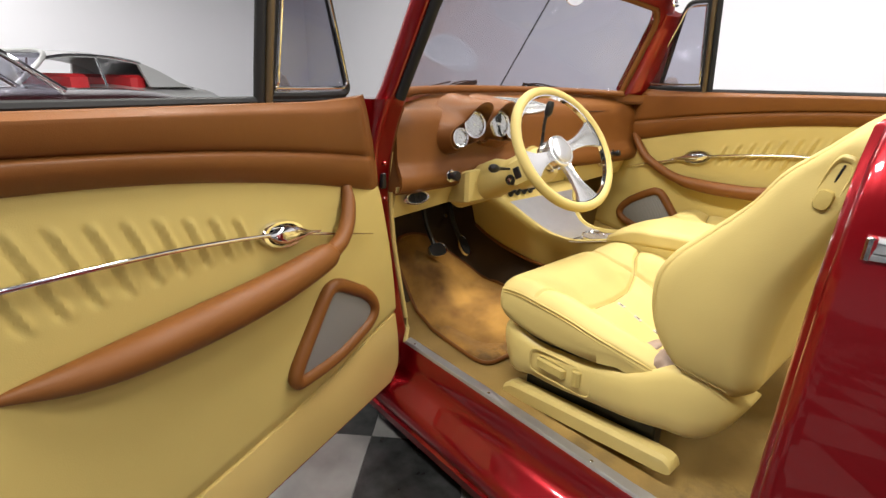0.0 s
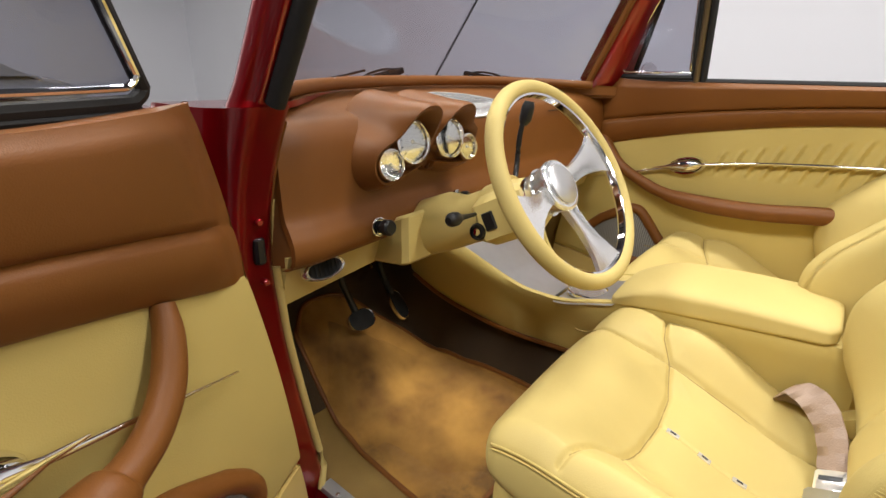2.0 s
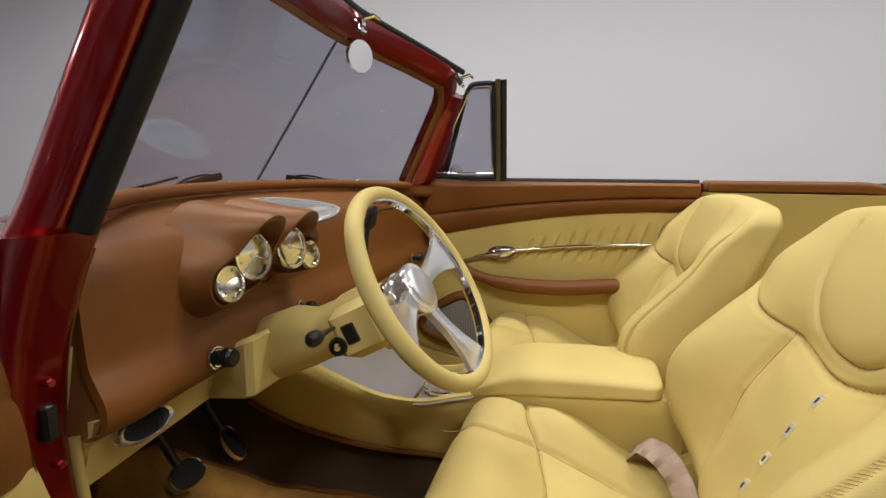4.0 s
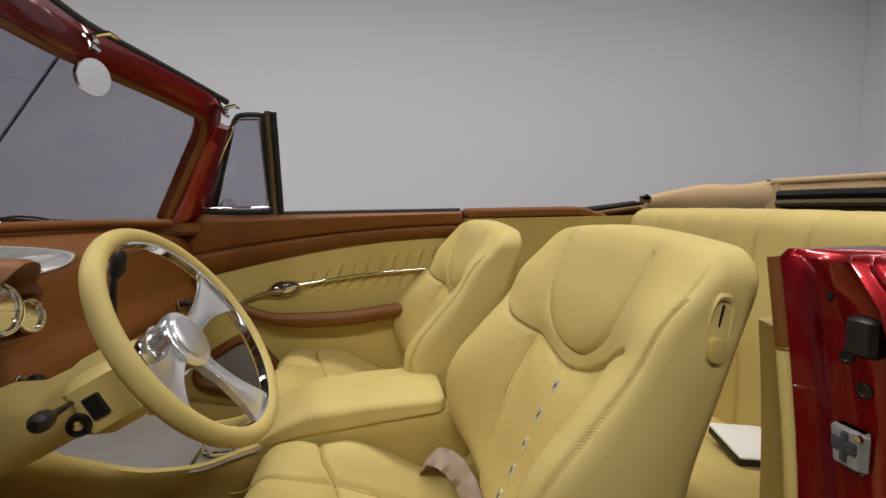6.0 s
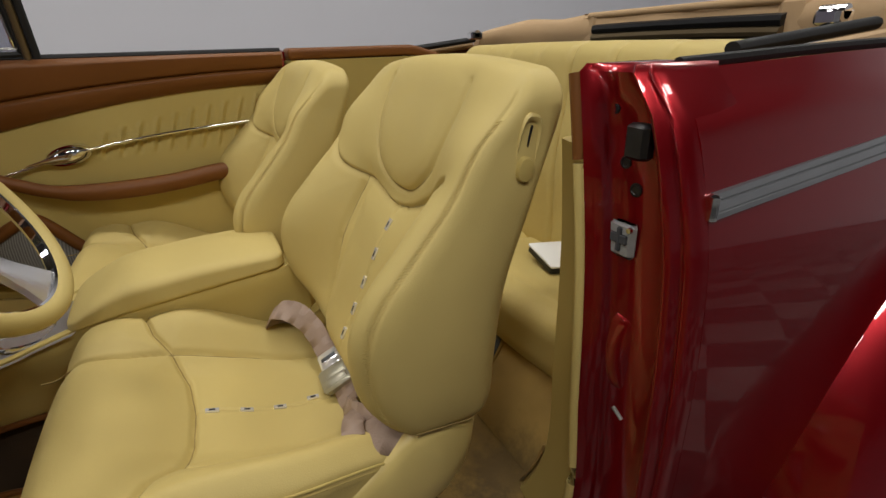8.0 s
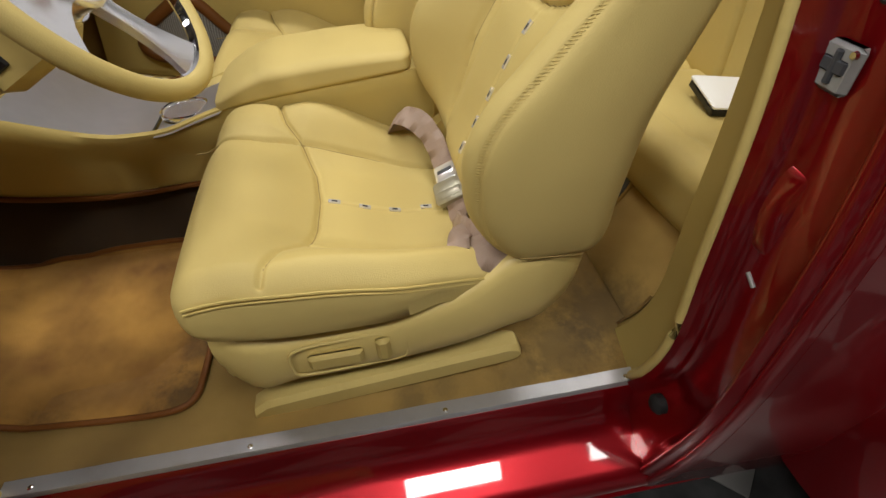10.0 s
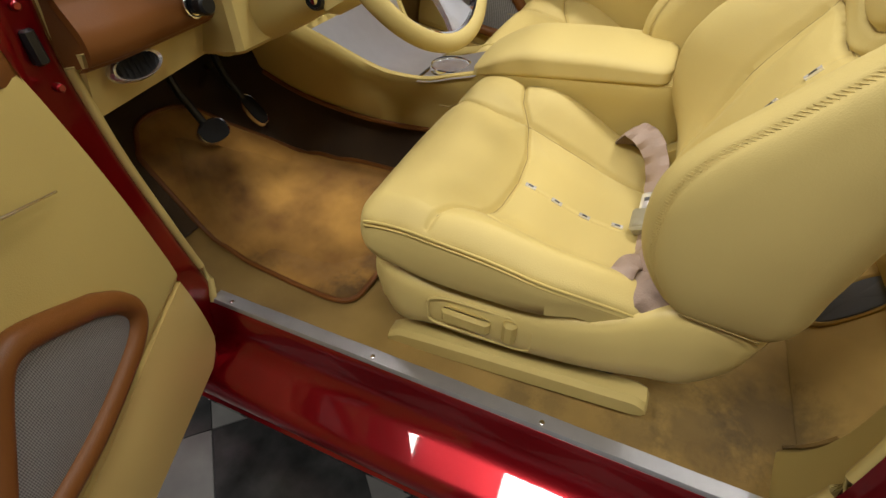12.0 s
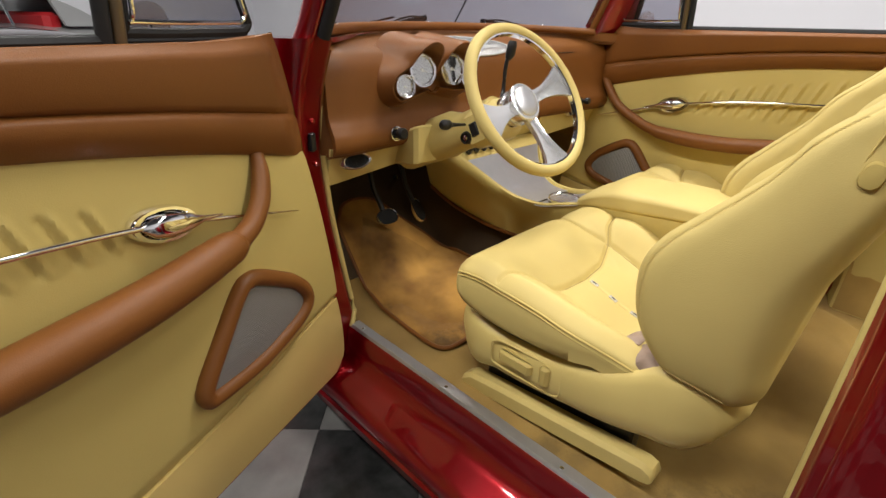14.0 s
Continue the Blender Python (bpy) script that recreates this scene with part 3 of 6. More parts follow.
# ---- body: floor, toe board, sill ----
def floor_fn(u, v):
    x = 0.012 + 1.266 * u
    y = curve([(0, -1.32), (0.6, 0.12), (0.75, 0.28), (1.0, 0.50)])(v)
    z = curve([(-1.32, 0.297), (0.05, 0.297), (0.14, 0.33), (0.28, 0.47), (0.5, 0.72)])(y)
    tun = math.exp(-((x - XC) / 0.150) ** 6) * 0.19 * smooth(-1.3, -0.9, y)
    return V(x, y, z + tun)


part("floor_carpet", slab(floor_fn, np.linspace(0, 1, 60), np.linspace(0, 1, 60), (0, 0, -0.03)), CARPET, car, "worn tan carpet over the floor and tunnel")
SILL_Y = (-1.012, 0.045)
part("sill_plate", slab(lambda u, v: V(-0.012 + 0.029 * u, SILL_Y[0] + (SILL_Y[1] - SILL_Y[0]) * v, 0.3085 + 0.002 * math.sin(v * 40) * 0.3 - (0.005 if u == 0 else 0)), [0, 0.12, 0.5, 1], np.linspace(0, 1, 40), (0, 0, -0.012)), SILL, car, "dull aluminium sill plate held by screws")
for y in (0.0, -0.332, -0.655, -0.981):
    part("screw", lathe([(0.0045, -0.002), (0.0045, 0.001), (0.003, 0.0022), (0.0005, 0.0022)], (0.0, y, 0.309), (0, 0, 1), 12), CHROME, car, "small steel screw")


def rocker(v):
    y = -1.20 + 1.34 * v
    return [V(-0.013, y, 0.300), V(-0.020, y, 0.288), V(-0.024, y, 0.245), V(-0.034, y, 0.222), V(-0.060, y, 0.205), V(-0.105, y, 0.192), V(-0.126, y, 0.178), V(-0.132, y, 0.160),
            V(-0.126, y, 0.135), V(-0.118, y, 0.128), V(-0.128, y, 0.120), V(-0.120, y, 0.085), V(0.05, y, 0.08), V(0.05, y, 0.29), V(0.0, y, 0.298)]


part("rocker_panel", loft([rocker(v) for v in np.linspace(0, 1, 24)]), RED, car, "glossy red stepped sill below the door opening")
part("rocker_panel", loft([[V(2 * XC - p[0], p[1], p[2]) for p in rocker(v)] for v in np.linspace(0, 1, 8)]), RED, car)

# ---- front door post ----
def apost(z):
    k = scurve([(0.12, 0.035), (0.3, 0.026), (0.45, 0.005), (0.7, -0.022), (0.85, -0.036), (0.97, -0.036), (1.066, -0.034)])(z)
    dy = scurve([(0.12, 0.0), (0.45, 0.012), (0.7, 0.026), (0.85, 0.008), (0.95, -0.018), (1.02, -0.05), (1.066, -0.075)])(z)
    pts = [(-0.012, 0.058), (-0.016, 0.050), (-0.026, 0.046), (-0.050, 0.045), (-0.062, 0.040), (-0.078, 0.040), (-0.092, 0.046), (-0.108, 0.055), (-0.120, 0.070), (-0.127, 0.090), (-0.13, 0.17 + 0.04 * smooth(0.9, 1.06, z)), (-0.012, 0.17 + 0.04 * smooth(0.9, 1.06, z))]
    return [V(x + k, y + dy, z) for x, y in pts]


part("front_post", loft([apost(z) for z in np.linspace(0.12, 1.066, 40)]), RED, car, "glossy red door post with a bolted striker", sharp=60)
part("front_post", loft([[V(2 * XC - p[0], p[1], p[2]) for p in apost(z)] for z in np.linspace(0.12, 1.05, 12)]), RED, car)
part("windlace", tube([V(-0.008, 0.044, 0.30), *[apost(z)[0] + V(0.004, -0.006, 0) for z in np.linspace(0.34, 0.80, 12)]], 0.0075, 10), PLASTIC, car, "beige piping along the door opening")
part("windlace", tube([apost(z)[0] + V(0.001, 0.002, 0) for z in np.linspace(0.80, 1.045, 12)], 0.0045, 10), BROWN, car, "saddle-brown piping along the door opening")
st = V(-0.078, 0.050, 0.841)
part("striker_pocket", box(st[0] - 0.008, st[0] + 0.010, st[1] - 0.006, st[1] + 0.01, st[2] - 0.022, st[2] + 0.022, 0.004), BLACK, car, "black striker pocket")
part("striker_bolt", lathe([(0.006, 0), (0.006, 0.01), (0.004, 0.012), (0.0005, 0.012)], (st[0], st[1] - 0.002, st[2] + 0.05), (0, -1, 0), 14), RED, car)
part("striker_bolt", lathe([(0.006, 0), (0.006, 0.01), (0.004, 0.012), (0.0005, 0.012)], (st[0], st[1] - 0.002, st[2] - 0.05), (0, -1, 0), 14), RED, car)
pb = V(-0.087, 0.012, 0.443)
part("check_strap", join(tube([pb + V(0.02, 0.06, -0.01), pb, pb + V(-0.03, -0.006, 0.004)], 0.006, 10), lathe([(0.009, -0.01), (0.010, 0.0), (0.006, 0.008)], pb, (0, -0.5, 1), 14)), CHROME, car, "short chrome door check")
part("kick_bolt", lathe([(0.012, -0.004), (0.012, 0.004), (0.008, 0.012), (0.0005, 0.013)], (0.024, 0.236, 0.50), (0.8, -0.5, 0.2), 18), CHROME, car, "small chrome vent knob")
# inner kick panel below the dash
def kick(u, v):
    a = apost(0.3 + 0.62 * v)[0]
    return V(a[0] + 0.006 + (0.020 - a[0]) * smooth(0, 0.45, u), a[1] - 0.002 + (0.50 - a[1]) * u, 0.3 + 0.62 * v)


part("kick_panel", slab(kick, np.linspace(0, 1, 14), np.linspace(0, 1, 14), (-0.01, 0, 0)), PLASTIC, car, "smooth beige kick panel")
part("kick_panel", slab(lambda u, v: V(2 * XC + 0.002, 0.05 + 0.45 * u, 0.3 + 0.52 * v), np.linspace(0, 1, 6), np.linspace(0, 1, 6), (0.01, 0, 0)), CARPET, car)
part("firewall", box(-0.02, 2 * XC + 0.02, 0.50, 0.53, 0.2, 0.96), BLACK, car)

# ---- windshield ----
DW = 0.665          # half width of the glass on the driver side


def wbase(u):     # u -1 driver end .. 1 passenger end
    a = abs(u)
    return V(XC + (0.52 if u > 0 else DW) * u, 0.305 - 0.17 * a ** 1.6 - 0.06 * a ** 6, 1.088 - 0.012 * a ** 3)


def wtop(u):
    a = abs(u)
    return V(XC + (0.46 if u > 0 else 0.61) * u, 0.046 - 0.135 * a ** 1.7, 1.444 - 0.06 * a ** 2.2)


def wglass(u, v):
    return wbase(u) * (1 - v) + wtop(u) * v + V(0, 0, 0)


for side in (-1, 1):
    g = part("windshield_pane", slab(lambda u, v: wglass(side * u, v), np.linspace(0.002, 1, 14), np.linspace(0, 1, 8), (0, 0.005, 0.003)), GLASS, car, "slightly tinted flat windshield glass")
    g.visible_shadow = False
part("centre_seal", tube([wglass(0, v) for v in np.linspace(0, 1, 6)], 0.0019, 8), RUBBER, car, "thin black centre seal")


wn = np.cross(wtop(0) - wbase(0), (1, 0, 0))
wn /= np.linalg.norm(wn)
wn = wn if wn[1] < 0 else -wn           # normal of the glass into the cabin
us = np.linspace(-0.93, 0.93, 31)
up_path = [wglass(-0.99, v) for v in np.linspace(0.0, 0.80, 9)] + [wglass(-0.98, 0.88), wglass(-0.955, 0.94)] + [wglass(u, 0.975) for u in us] + [wglass(0.955, 0.94), wglass(0.98, 0.88)] + [wglass(0.99, v) for v in np.linspace(0.8, 0.0, 9)]


def ribbon(path, w0, w1, h0, h1, center):
    """A moulding with its width pointing away from the pane's middle and its height along the glass normal."""
    rings = []
    n = len(path)
    for i, p in enumerate(path):
        d = path[min(i + 1, n - 1)] - path[max(i - 1, 0)]
        d = d / np.linalg.norm(d)
        out = np.cross(d, wn)
        w_ = w1 if i > 13 else min(w1, 0.022)
        if out @ (p - center) < 0:
            out = -out
        out /= np.linalg.norm(out)
        rings.append([p + out * w0 + wn * (h0), p + out * w0 + wn * (h1 * 0.6), p + out * (w0 * 0.75 + w_ * 0.25) + wn * h1, p + out * (w0 * 0.25 + w_ * 0.75) + wn * h1, p + out * w_ + wn * (h1 * 0.6), p + out * w_ + wn * h0])
    return loft(rings)


mid = wglass(0, 0.5)
part("windshield_garnish", ribbon(up_path, -0.004, 0.016, -0.004, 0.012, mid), BROWN, car, "saddle-brown leather garnish round the glass")
part("windshield_frame", ribbon(up_path, 0.0145, 0.085, -0.035, 0.020, mid), RED, car, "glossy red windshield frame")
head = [wglass(u, 0.975) + (wtop(0) - wbase(0)) / np.linalg.norm(wtop(0) - wbase(0)) * 0.082 + wn * 0.008 for u in np.linspace(-1.0, 1.0, 31)]
part("header_seal", tube(head, 0.009, 10), RUBBER, car, "black rubber roof seal")
s = 1
seal = [wglass(1.0, v) + V(0.15 - 0.06 * v, -0.085 + 0.05 * v, 0) for v in np.linspace(-0.05, 0.98, 10)]
part("pillar_seal", tube(seal, 0.013, 10), RUBBER, car, "thick black pillar weather seal")
rings = []
for q, v in zip(seal, np.linspace(-0.05, 0.98, 10)):
    a = wglass(1.0, v) + V(0.012, 0, 0)
    d = (q - a) * 0.98
    rings.append([a + wn * 0.016, a + d * 0.5 + wn * 0.024, a + d + wn * 0.004, a + d - wn * 0.05 + V(0.004, 0.02, 0), a + d * 0.5 - wn * 0.055, a - wn * 0.035])
part("windshield_pillar", loft(rings), RED, car, "slanting red windshield pillar", sharp=60)


def pillar_axis(z):
    k = z - 1.071
    return V(-0.079 + 0.08 * k, -0.038 - 0.56 * k, z)


zs_ = np.linspace(1.069, 1.40, 9)
part("pillar_seal", tube([pillar_axis(z) for z in zs_], 0.0138, 14), RUBBER, car, "thick black pillar weather seal")
sec = spline([(0.016, 0.012), (-0.004, 0.006), (-0.022, 0.006), (-0.038, 0.018), (-0.042, 0.038), (-0.030, 0.058), (0.004, 0.070), (0.036, 0.066), (0.040, 0.040), (0.016, 0.012)], 4)[:-1]
part("windshield_pillar", loft([[pillar_axis(z) + V(x * g, y * g, 0) for x, y in sec] for z, g in [(1.02, 1.25), (1.05, 1.12), (1.08, 1.03), *[(z, 1.0) for z in np.linspace(1.10, 1.40, 8)]]]), RED, car, "rounded glossy red windshield pillar", sharp=75)


def latch_piece(p, s=1.0):
    return join(placed(box(-0.018 * s, 0.018 * s, -0.02 * s, 0.02 * s, 0, 0.012 * s, 0.004), pose(*p, 60, 0, 0)), tube([p + V(0, -0.01, 0.012) * s, p + V(0.012, -0.035, 0.022) * s, p + V(0.03, -0.04, 0.018) * s], 0.005 * s, 8),
                lathe([(0.008 * s, -0.012 * s), (0.009 * s, 0), (0.006 * s, 0.012 * s)], p + V(0, -0.012, 0.004) * s, (1, 0, 0), 14))


up_g = (wtop(0) - wbase(0)) / np.linalg.norm(wtop(0) - wbase(0))
for u, sc in ((0.0, 1.1), (0.97, 1.0), (-0.97, 1.0)):
    part("roof_latch", latch_piece(wglass(u, 0.975) + up_g * 0.05 + wn * 0.024, sc), CHROME, car, "small chrome roof latch")
# round mirror hung from the header
MC = V(0.700, 0.020, 1.407)
mp = MC + V(-0.012, 0.012, 0.028)
part("mirror_stem", tube([wglass(0.0, 1.0) + wn * 0.015, mp + V(0, 0.012, 0.012), mp], 0.005, 10), CHROME, car)
part("rear_view_mirror", lathe([(0.03, 0.014), (0.038, 0.010), (0.040, 0.003), (0.0385, 0.0)], MC, (0.42, 0.9, 0.1), 32), CHROME, car, "small round rear-view mirror")
part("mirror_face", lathe([(0.0375, 0.0), (0.0375, -0.001), (0.0005, -0.0012)], MC, (0.42, 0.9, 0.1), 32), CHROME, car, "round mirror glass")


def wiper(arm, blade, label):
    """A chrome arm bent up from its pivot, and a black blade hung under a bridge."""
    w = part("wiper", tube(spline(arm, 5), [0.0055, *[0.0048] * 4, *[0.0042] * 5, *[0.003] * (5 * (len(arm) - 1) - 9)], 8), CHROME, car, label)
    a, b = V(*blade[0]), V(*blade[1])
    sag = V(0, 0.004, -0.004)
    part("wiper_blade", tube([a, a * 0.5 + b * 0.5 + sag, b], [0.004, 0.0075, 0.005], 8, flat=1.7), RUBBER, w, "black rubber blade")
    part("blade_bridge", tube(spline([a * 0.75 + b * 0.25 + V(0, 0, 0.004), a * 0.6 + b * 0.4 + V(0, 0, 0.013), a * 0.3 + b * 0.7 + V(0, 0, 0.013), a * 0.1 + b * 0.9 + V(0, 0, 0.004)], 4), 0.0028, 8), BLACK, w, "arched black bridge")
    p = V(*arm[0])
    part("wiper_pivot", lathe([(0.014, -0.02), (0.014, 0.004), (0.009, 0.012), (0.0005, 0.014)], p, (0, 0.1, 1), 18), CHROME, w, "chrome pivot")
    part("arm_cover", tube([p + V(0.004, 0.004, 0.010), p + V(0.022, 0.010, 0.020), p + V(0.050, 0.016, 0.026)], [0.008, 0.010, 0.005], 10), CHROME, w, "chrome arm knuckle")


wiper([(0.172, 0.228, 1.064), (0.20, 0.244, 1.084), (0.29, 0.266, 1.100), (0.368, 0.282, 1.112)], ((0.285, 0.262, 1.078), (0.515, 0.300, 1.114)), "chrome wiper arm with a black blade")
wiper([(1.10, 0.215, 1.066), (1.07, 0.235, 1.084), (0.99, 0.268, 1.098), (0.92, 0.285, 1.106)], ((1.02, 0.262, 1.082), (0.79, 0.305, 1.108)), "chrome wiper arm with a black blade")

# ---- dashboard ----
DASH = [(0.055, 0.800), (0.034, 0.806), (0.024, 0.822), (0.024, 0.846), (0.034, 0.868), (0.044, 0.890), (0.047, 0.93), (0.048, 0.97), (0.053, 1.005), (0.070, 1.032), (0.102, 1.052), (0.16, 1.068), (0.28, 1.082)]
dash_pts = spline([(0, y, z) for y, z in DASH], 5)


def dash_fn(u, v):
    x = -0.038 + 1.350 * u
    p = dash_pts[int(round(v * (len(dash_pts) - 1)))]
    e = abs(x - XC) / 0.667
    end = 0.012 * smooth(0.94, 1.04, e)
    back = wbase(max(-1.1, min(1.28, (x - XC) / (0.52 if x > XC else DW))))
    t = smooth(1.03, 1.082, p[2])
    y = p[1] + 0.03 * (1 - e * e) - 0.02 + end * (1 - t)
    y = y * (1 - t) + (back[1] - 0.004) * t if t > 0 else y
    z = p[2] - 0.012 * smooth(0.7, 1.0, e) * t
    return V(x, min(y, back[1] + 0.0) if t > 0.2 else y, z)


dash = part("dashboard", slab(dash_fn, np.linspace(0, 1, 80), np.linspace(0, 1, len(dash_pts)), (0, 0.012, -0.008)), BROWN, car, "smooth saddle-brown leather dashboard")
part("cowl_roll", tube([wbase(u) + V(0, -0.022, 0.002) for u in np.linspace(-0.99, 0.99, 40)], 0.013, 10), BROWN, dash, "padded roll under the windshield")
for u in np.linspace(-0.9, 0.9, 9):
    part("trim_screw", lathe([(0.004, 0), (0.003, 0.002), (0.0005, 0.0025)], wbase(u) + V(0, -0.026, 0.014), (0, -0.3, 1), 10), CHROME, dash)
def dash_end(u, v):
    z = 0.795 + 0.25 * v
    a = apost(z)[0]
    x = a[0] - 0.006
    return V(x + (-0.020 - x) * u, a[1] + 0.004 + (0.044 - a[1]) * u, z)


part("dash_end", slab(dash_end, np.linspace(0, 1, 6), np.linspace(0, 1, 16), (0, 0.008, 0)), BROWN, dash, "saddle-brown leather return at the door post")
# gauge pod: four dials under double eyebrows
GAUGES = [(0.163, -0.004, 0.953, 0.0275), (0.219, -0.006, 0.989, 0.0395), (0.324, -0.008, 0.988, 0.0395), (0.387, -0.008, 0.964, 0.0265)]
pc = V(0.268, 0.0, 0.952)


def pod_radius(t, grow):
    d = V(math.cos(t), math.sin(t))
    best = 0.02
    for gx, gy, gz, r in GAUGES:
        c = V(gx - pc[0], gz - pc[2])
        b = c @ d
        disc = b * b - (c @ c - (r + grow) ** 2)
        if disc > 0:
            best = max(best, b + math.sqrt(disc))
    return best


ths = np.linspace(0, 2 * math.pi, 120, endpoint=False)


def pod_ring(grow, y_top, y_bot, hood=0.0):
    rr = np.array([pod_radius(t, grow) for t in ths])
    for _ in range(3):
        rr = np.maximum(rr, (np.roll(rr, 1) + np.roll(rr, -1)) / 2)
    out = []
    for t, r in zip(ths, rr):
        z = pc[2] + r * math.sin(t)
        k = smooth(0.962, 1.045, z)
        out.append(V(pc[0] + r * math.cos(t), y_bot + (y_top - y_bot) * k, z + hood * smooth(0.965, 1.035, z)))
    return out


part("gauge_pod", loft([pod_ring(0.042, 0.10, 0.075, 0.008), pod_ring(0.034, 0.06, 0.050, 0.012), pod_ring(0.020, 0.0, 0.022, 0.017), pod_ring(0.013, -0.050, 0.006, 0.020), pod_ring(0.009, -0.060, -0.002, 0.020), pod_ring(0.005, -0.058, -0.002, 0.018), pod_ring(0.003, -0.02, 0.006, 0.012), pod_ring(0.001, 0.012, 0.010, 0.002), pod_ring(-0.012, 0.014, 0.014)]), BROWN, dash, "leather-covered gauge pod with twin eyebrows", sharp=60)
for gx, gy, gz, r in GAUGES:
    ax = V(-0.10, -1, 0.16) / 1.018
    part("gauge", lathe([(r * 0.96, -0.012), (r * 0.96, 0.006), (0.0005, 0.006)], (gx, gy + 0.006, gz), ax, 36), GAUGE, dash, "round olive-cream dial with a bright bezel")
    part("bezel", lathe([(r * 1.04, -0.008), (r * 1.06, 0.008), (r * 1.02, 0.0125), (r * 0.97, 0.0125), (r * 0.94, 0.010), (r * 0.91, 0.0115), (r * 0.87, 0.0115), (r * 0.83, 0.007)], (gx, gy + 0.006, gz), ax, 40), CHROME, dash)
    a, b = frame_of(ax)
    o = V(gx, gy + 0.006, gz) + ax * 0.0068
    ticks = []
    for k in range(11):
        t = radians(225 - 27 * k)
        d = math.cos(t) * a + math.sin(t) * b
        ticks.append(tube([o + d * r * 0.62, o + d * r * 0.80], r * 0.022, 5))
    tagged(part("dial_marks", join(*ticks), BLACK, dash), kind="stuff")
    t = radians(200)
    d = math.cos(t) * a + math.sin(t) * b
    part("needle", join(tube([o - d * r * 0.15 + ax * 0.001, o + d * r * 0.7 + ax * 0.001], [r * 0.025, r * 0.012], 6), lathe([(r * 0.12, 0), (r * 0.09, 0.002), (0.0005, 0.0022)], o, ax, 14)), WHITE, dash)
    part("lens", lathe([(r * 0.88, 0.0095), (r * 0.88, 0.0105), (0.0005, 0.0115)], (gx, gy + 0.006, gz), ax, 30), CLEAR, dash).visible_shadow = False


def knob(p, r=0.015):
    k = part("dash_knob", lathe([(r * 1.1, 0), (r * 1.1, 0.004), (r * 0.55, 0.005), (r * 0.55, 0.016), (r, 0.018), (r * 1.02, 0.03), (r * 0.8, 0.034), (0.0005, 0.0345)], p, (0, -1, 0.15), 24), BLACK, dash, "round black pull knob")
    part("knob_collar", lathe([(r * 1.25, 0.0), (r * 1.22, 0.003), (r * 0.9, 0.0045)], p, (0, -1, 0.15), 24), CHROME, dash)


knob((0.145, 0.012, 0.838))
knob((0.388, 0.016, 0.852), 0.012)
knob((1.06, 0.016, 0.84), 0.012)
# speaker grille on top
def dash_at(x, a, lift):
    """Point on the dash: a is the sample along its profile, lift stands it proud."""
    i = int(a)
    n = len(dash_pts) - 1
    u = (x + 0.038) / 1.350
    p, q = dash_fn(u, i / n), dash_fn(u, (i + 1) / n)
    d = q - p
    nrm = V(0, -d[2], d[1])
    return p + d * (a - i) + nrm / np.linalg.norm(nrm) * lift


SPA = 46.5       # profile sample under the grille's middle
part("dash_speaker", loft([[dash_at(0.535 + s * x, SPA + s * y, h) for x, y in oval(0.150, 5.6, 48, 2.2)] for s, h in ((1.0, -0.004), (1.0, 0.0035), (0.96, 0.005), (0.93, 0.0035), (0.6, 0.0035), (0.3, 0.0035), (0.05, 0.0035))]), GRILLE, dash, "oval silver mesh speaker grille")
bars = []
for k in range(-21, 22):
    w = 5.1 * math.sqrt(max(0, 1 - (k / 22) ** 2))
    bars.append(tube([dash_at(0.535 + 0.0063 * k, SPA + w * j, 0.0042) for j in (-1, -0.5, 0, 0.5, 1)], 0.0010, 4))
tagged(part("grille_mesh", join(*bars), POLISH, dash), kind="stuff")
part("glovebox_line", tube([V(0.86, 0.052, 1.012), V(1.0, 0.056, 1.012), V(1.16, 0.062, 1.010)], 0.0016, 6), BLACK, dash)

# beige lower panels with vents
def knee(u, v, x0, x1):
    x = x0 + (x1 - x0) * u
    return V(x, 0.046 + 0.035 * (1 - v) + 0.05 * smooth(0.3, 1, u) * (1 - v) * 0.0, 0.715 + 0.022 * u + (0.10 - 0.01 * u) * v)


kp = part("knee_panel", slab(lambda u, v: knee(u, v, -0.03, 0.205), np.linspace(0, 1, 14), np.linspace(0, 1, 8), (0, 0.02, 0)), PLASTIC, car, "beige lower dash panel with an oval vent")
kp2 = part("knee_panel", slab(lambda u, v: knee(1 - u, v, 0.85, 1.27) + V(0, 0, 0.0), np.linspace(0, 1, 14), np.linspace(0, 1, 8), (0, 0.02, 0)), PLASTIC, car, "beige lower dash panel with an oval vent")
part("knee_panel", slab(lambda u, v: V(0.195 + 0.66 * u, 0.07 + 0.03 * (1 - v), 0.735 + 0.075 * v), np.linspace(0, 1, 14), np.linspace(0, 1, 6), (0, 0.02, 0)), PLASTIC, car)


def vent(c, parent, rx=0.036, ry=0.019):
    ax = V(0, -1, 0.33)
    part("vent_bezel", disc_plate(c, ax, oval(rx, ry, 36), [(1.04, -0.004), (1.04, 0.006), (0.95, 0.011), (0.84, 0.009), (0.81, 0.0)]), POLISH, parent, "oval chrome vent ring")
    part("vent_throat", disc_plate(c, ax, oval(rx * 0.84, ry * 0.84, 30), [(1, -0.004), (1, 0.001), (0.05, 0.001)]), RUBBER, parent)
    a, b = frame_of(ax)
    for k in range(-3, 4):
        w = ry * 0.8 * math.sqrt(1 - (k / 4) ** 2)
        o = V(*c) + a * (k * rx * 0.21) + ax * 0.004
        part("vent_vane", tube([o - b * w, o + b * w], 0.0013, 6), RUBBER, parent)


vent((0.040, 0.050, 0.776), kp, 0.044, 0.020)
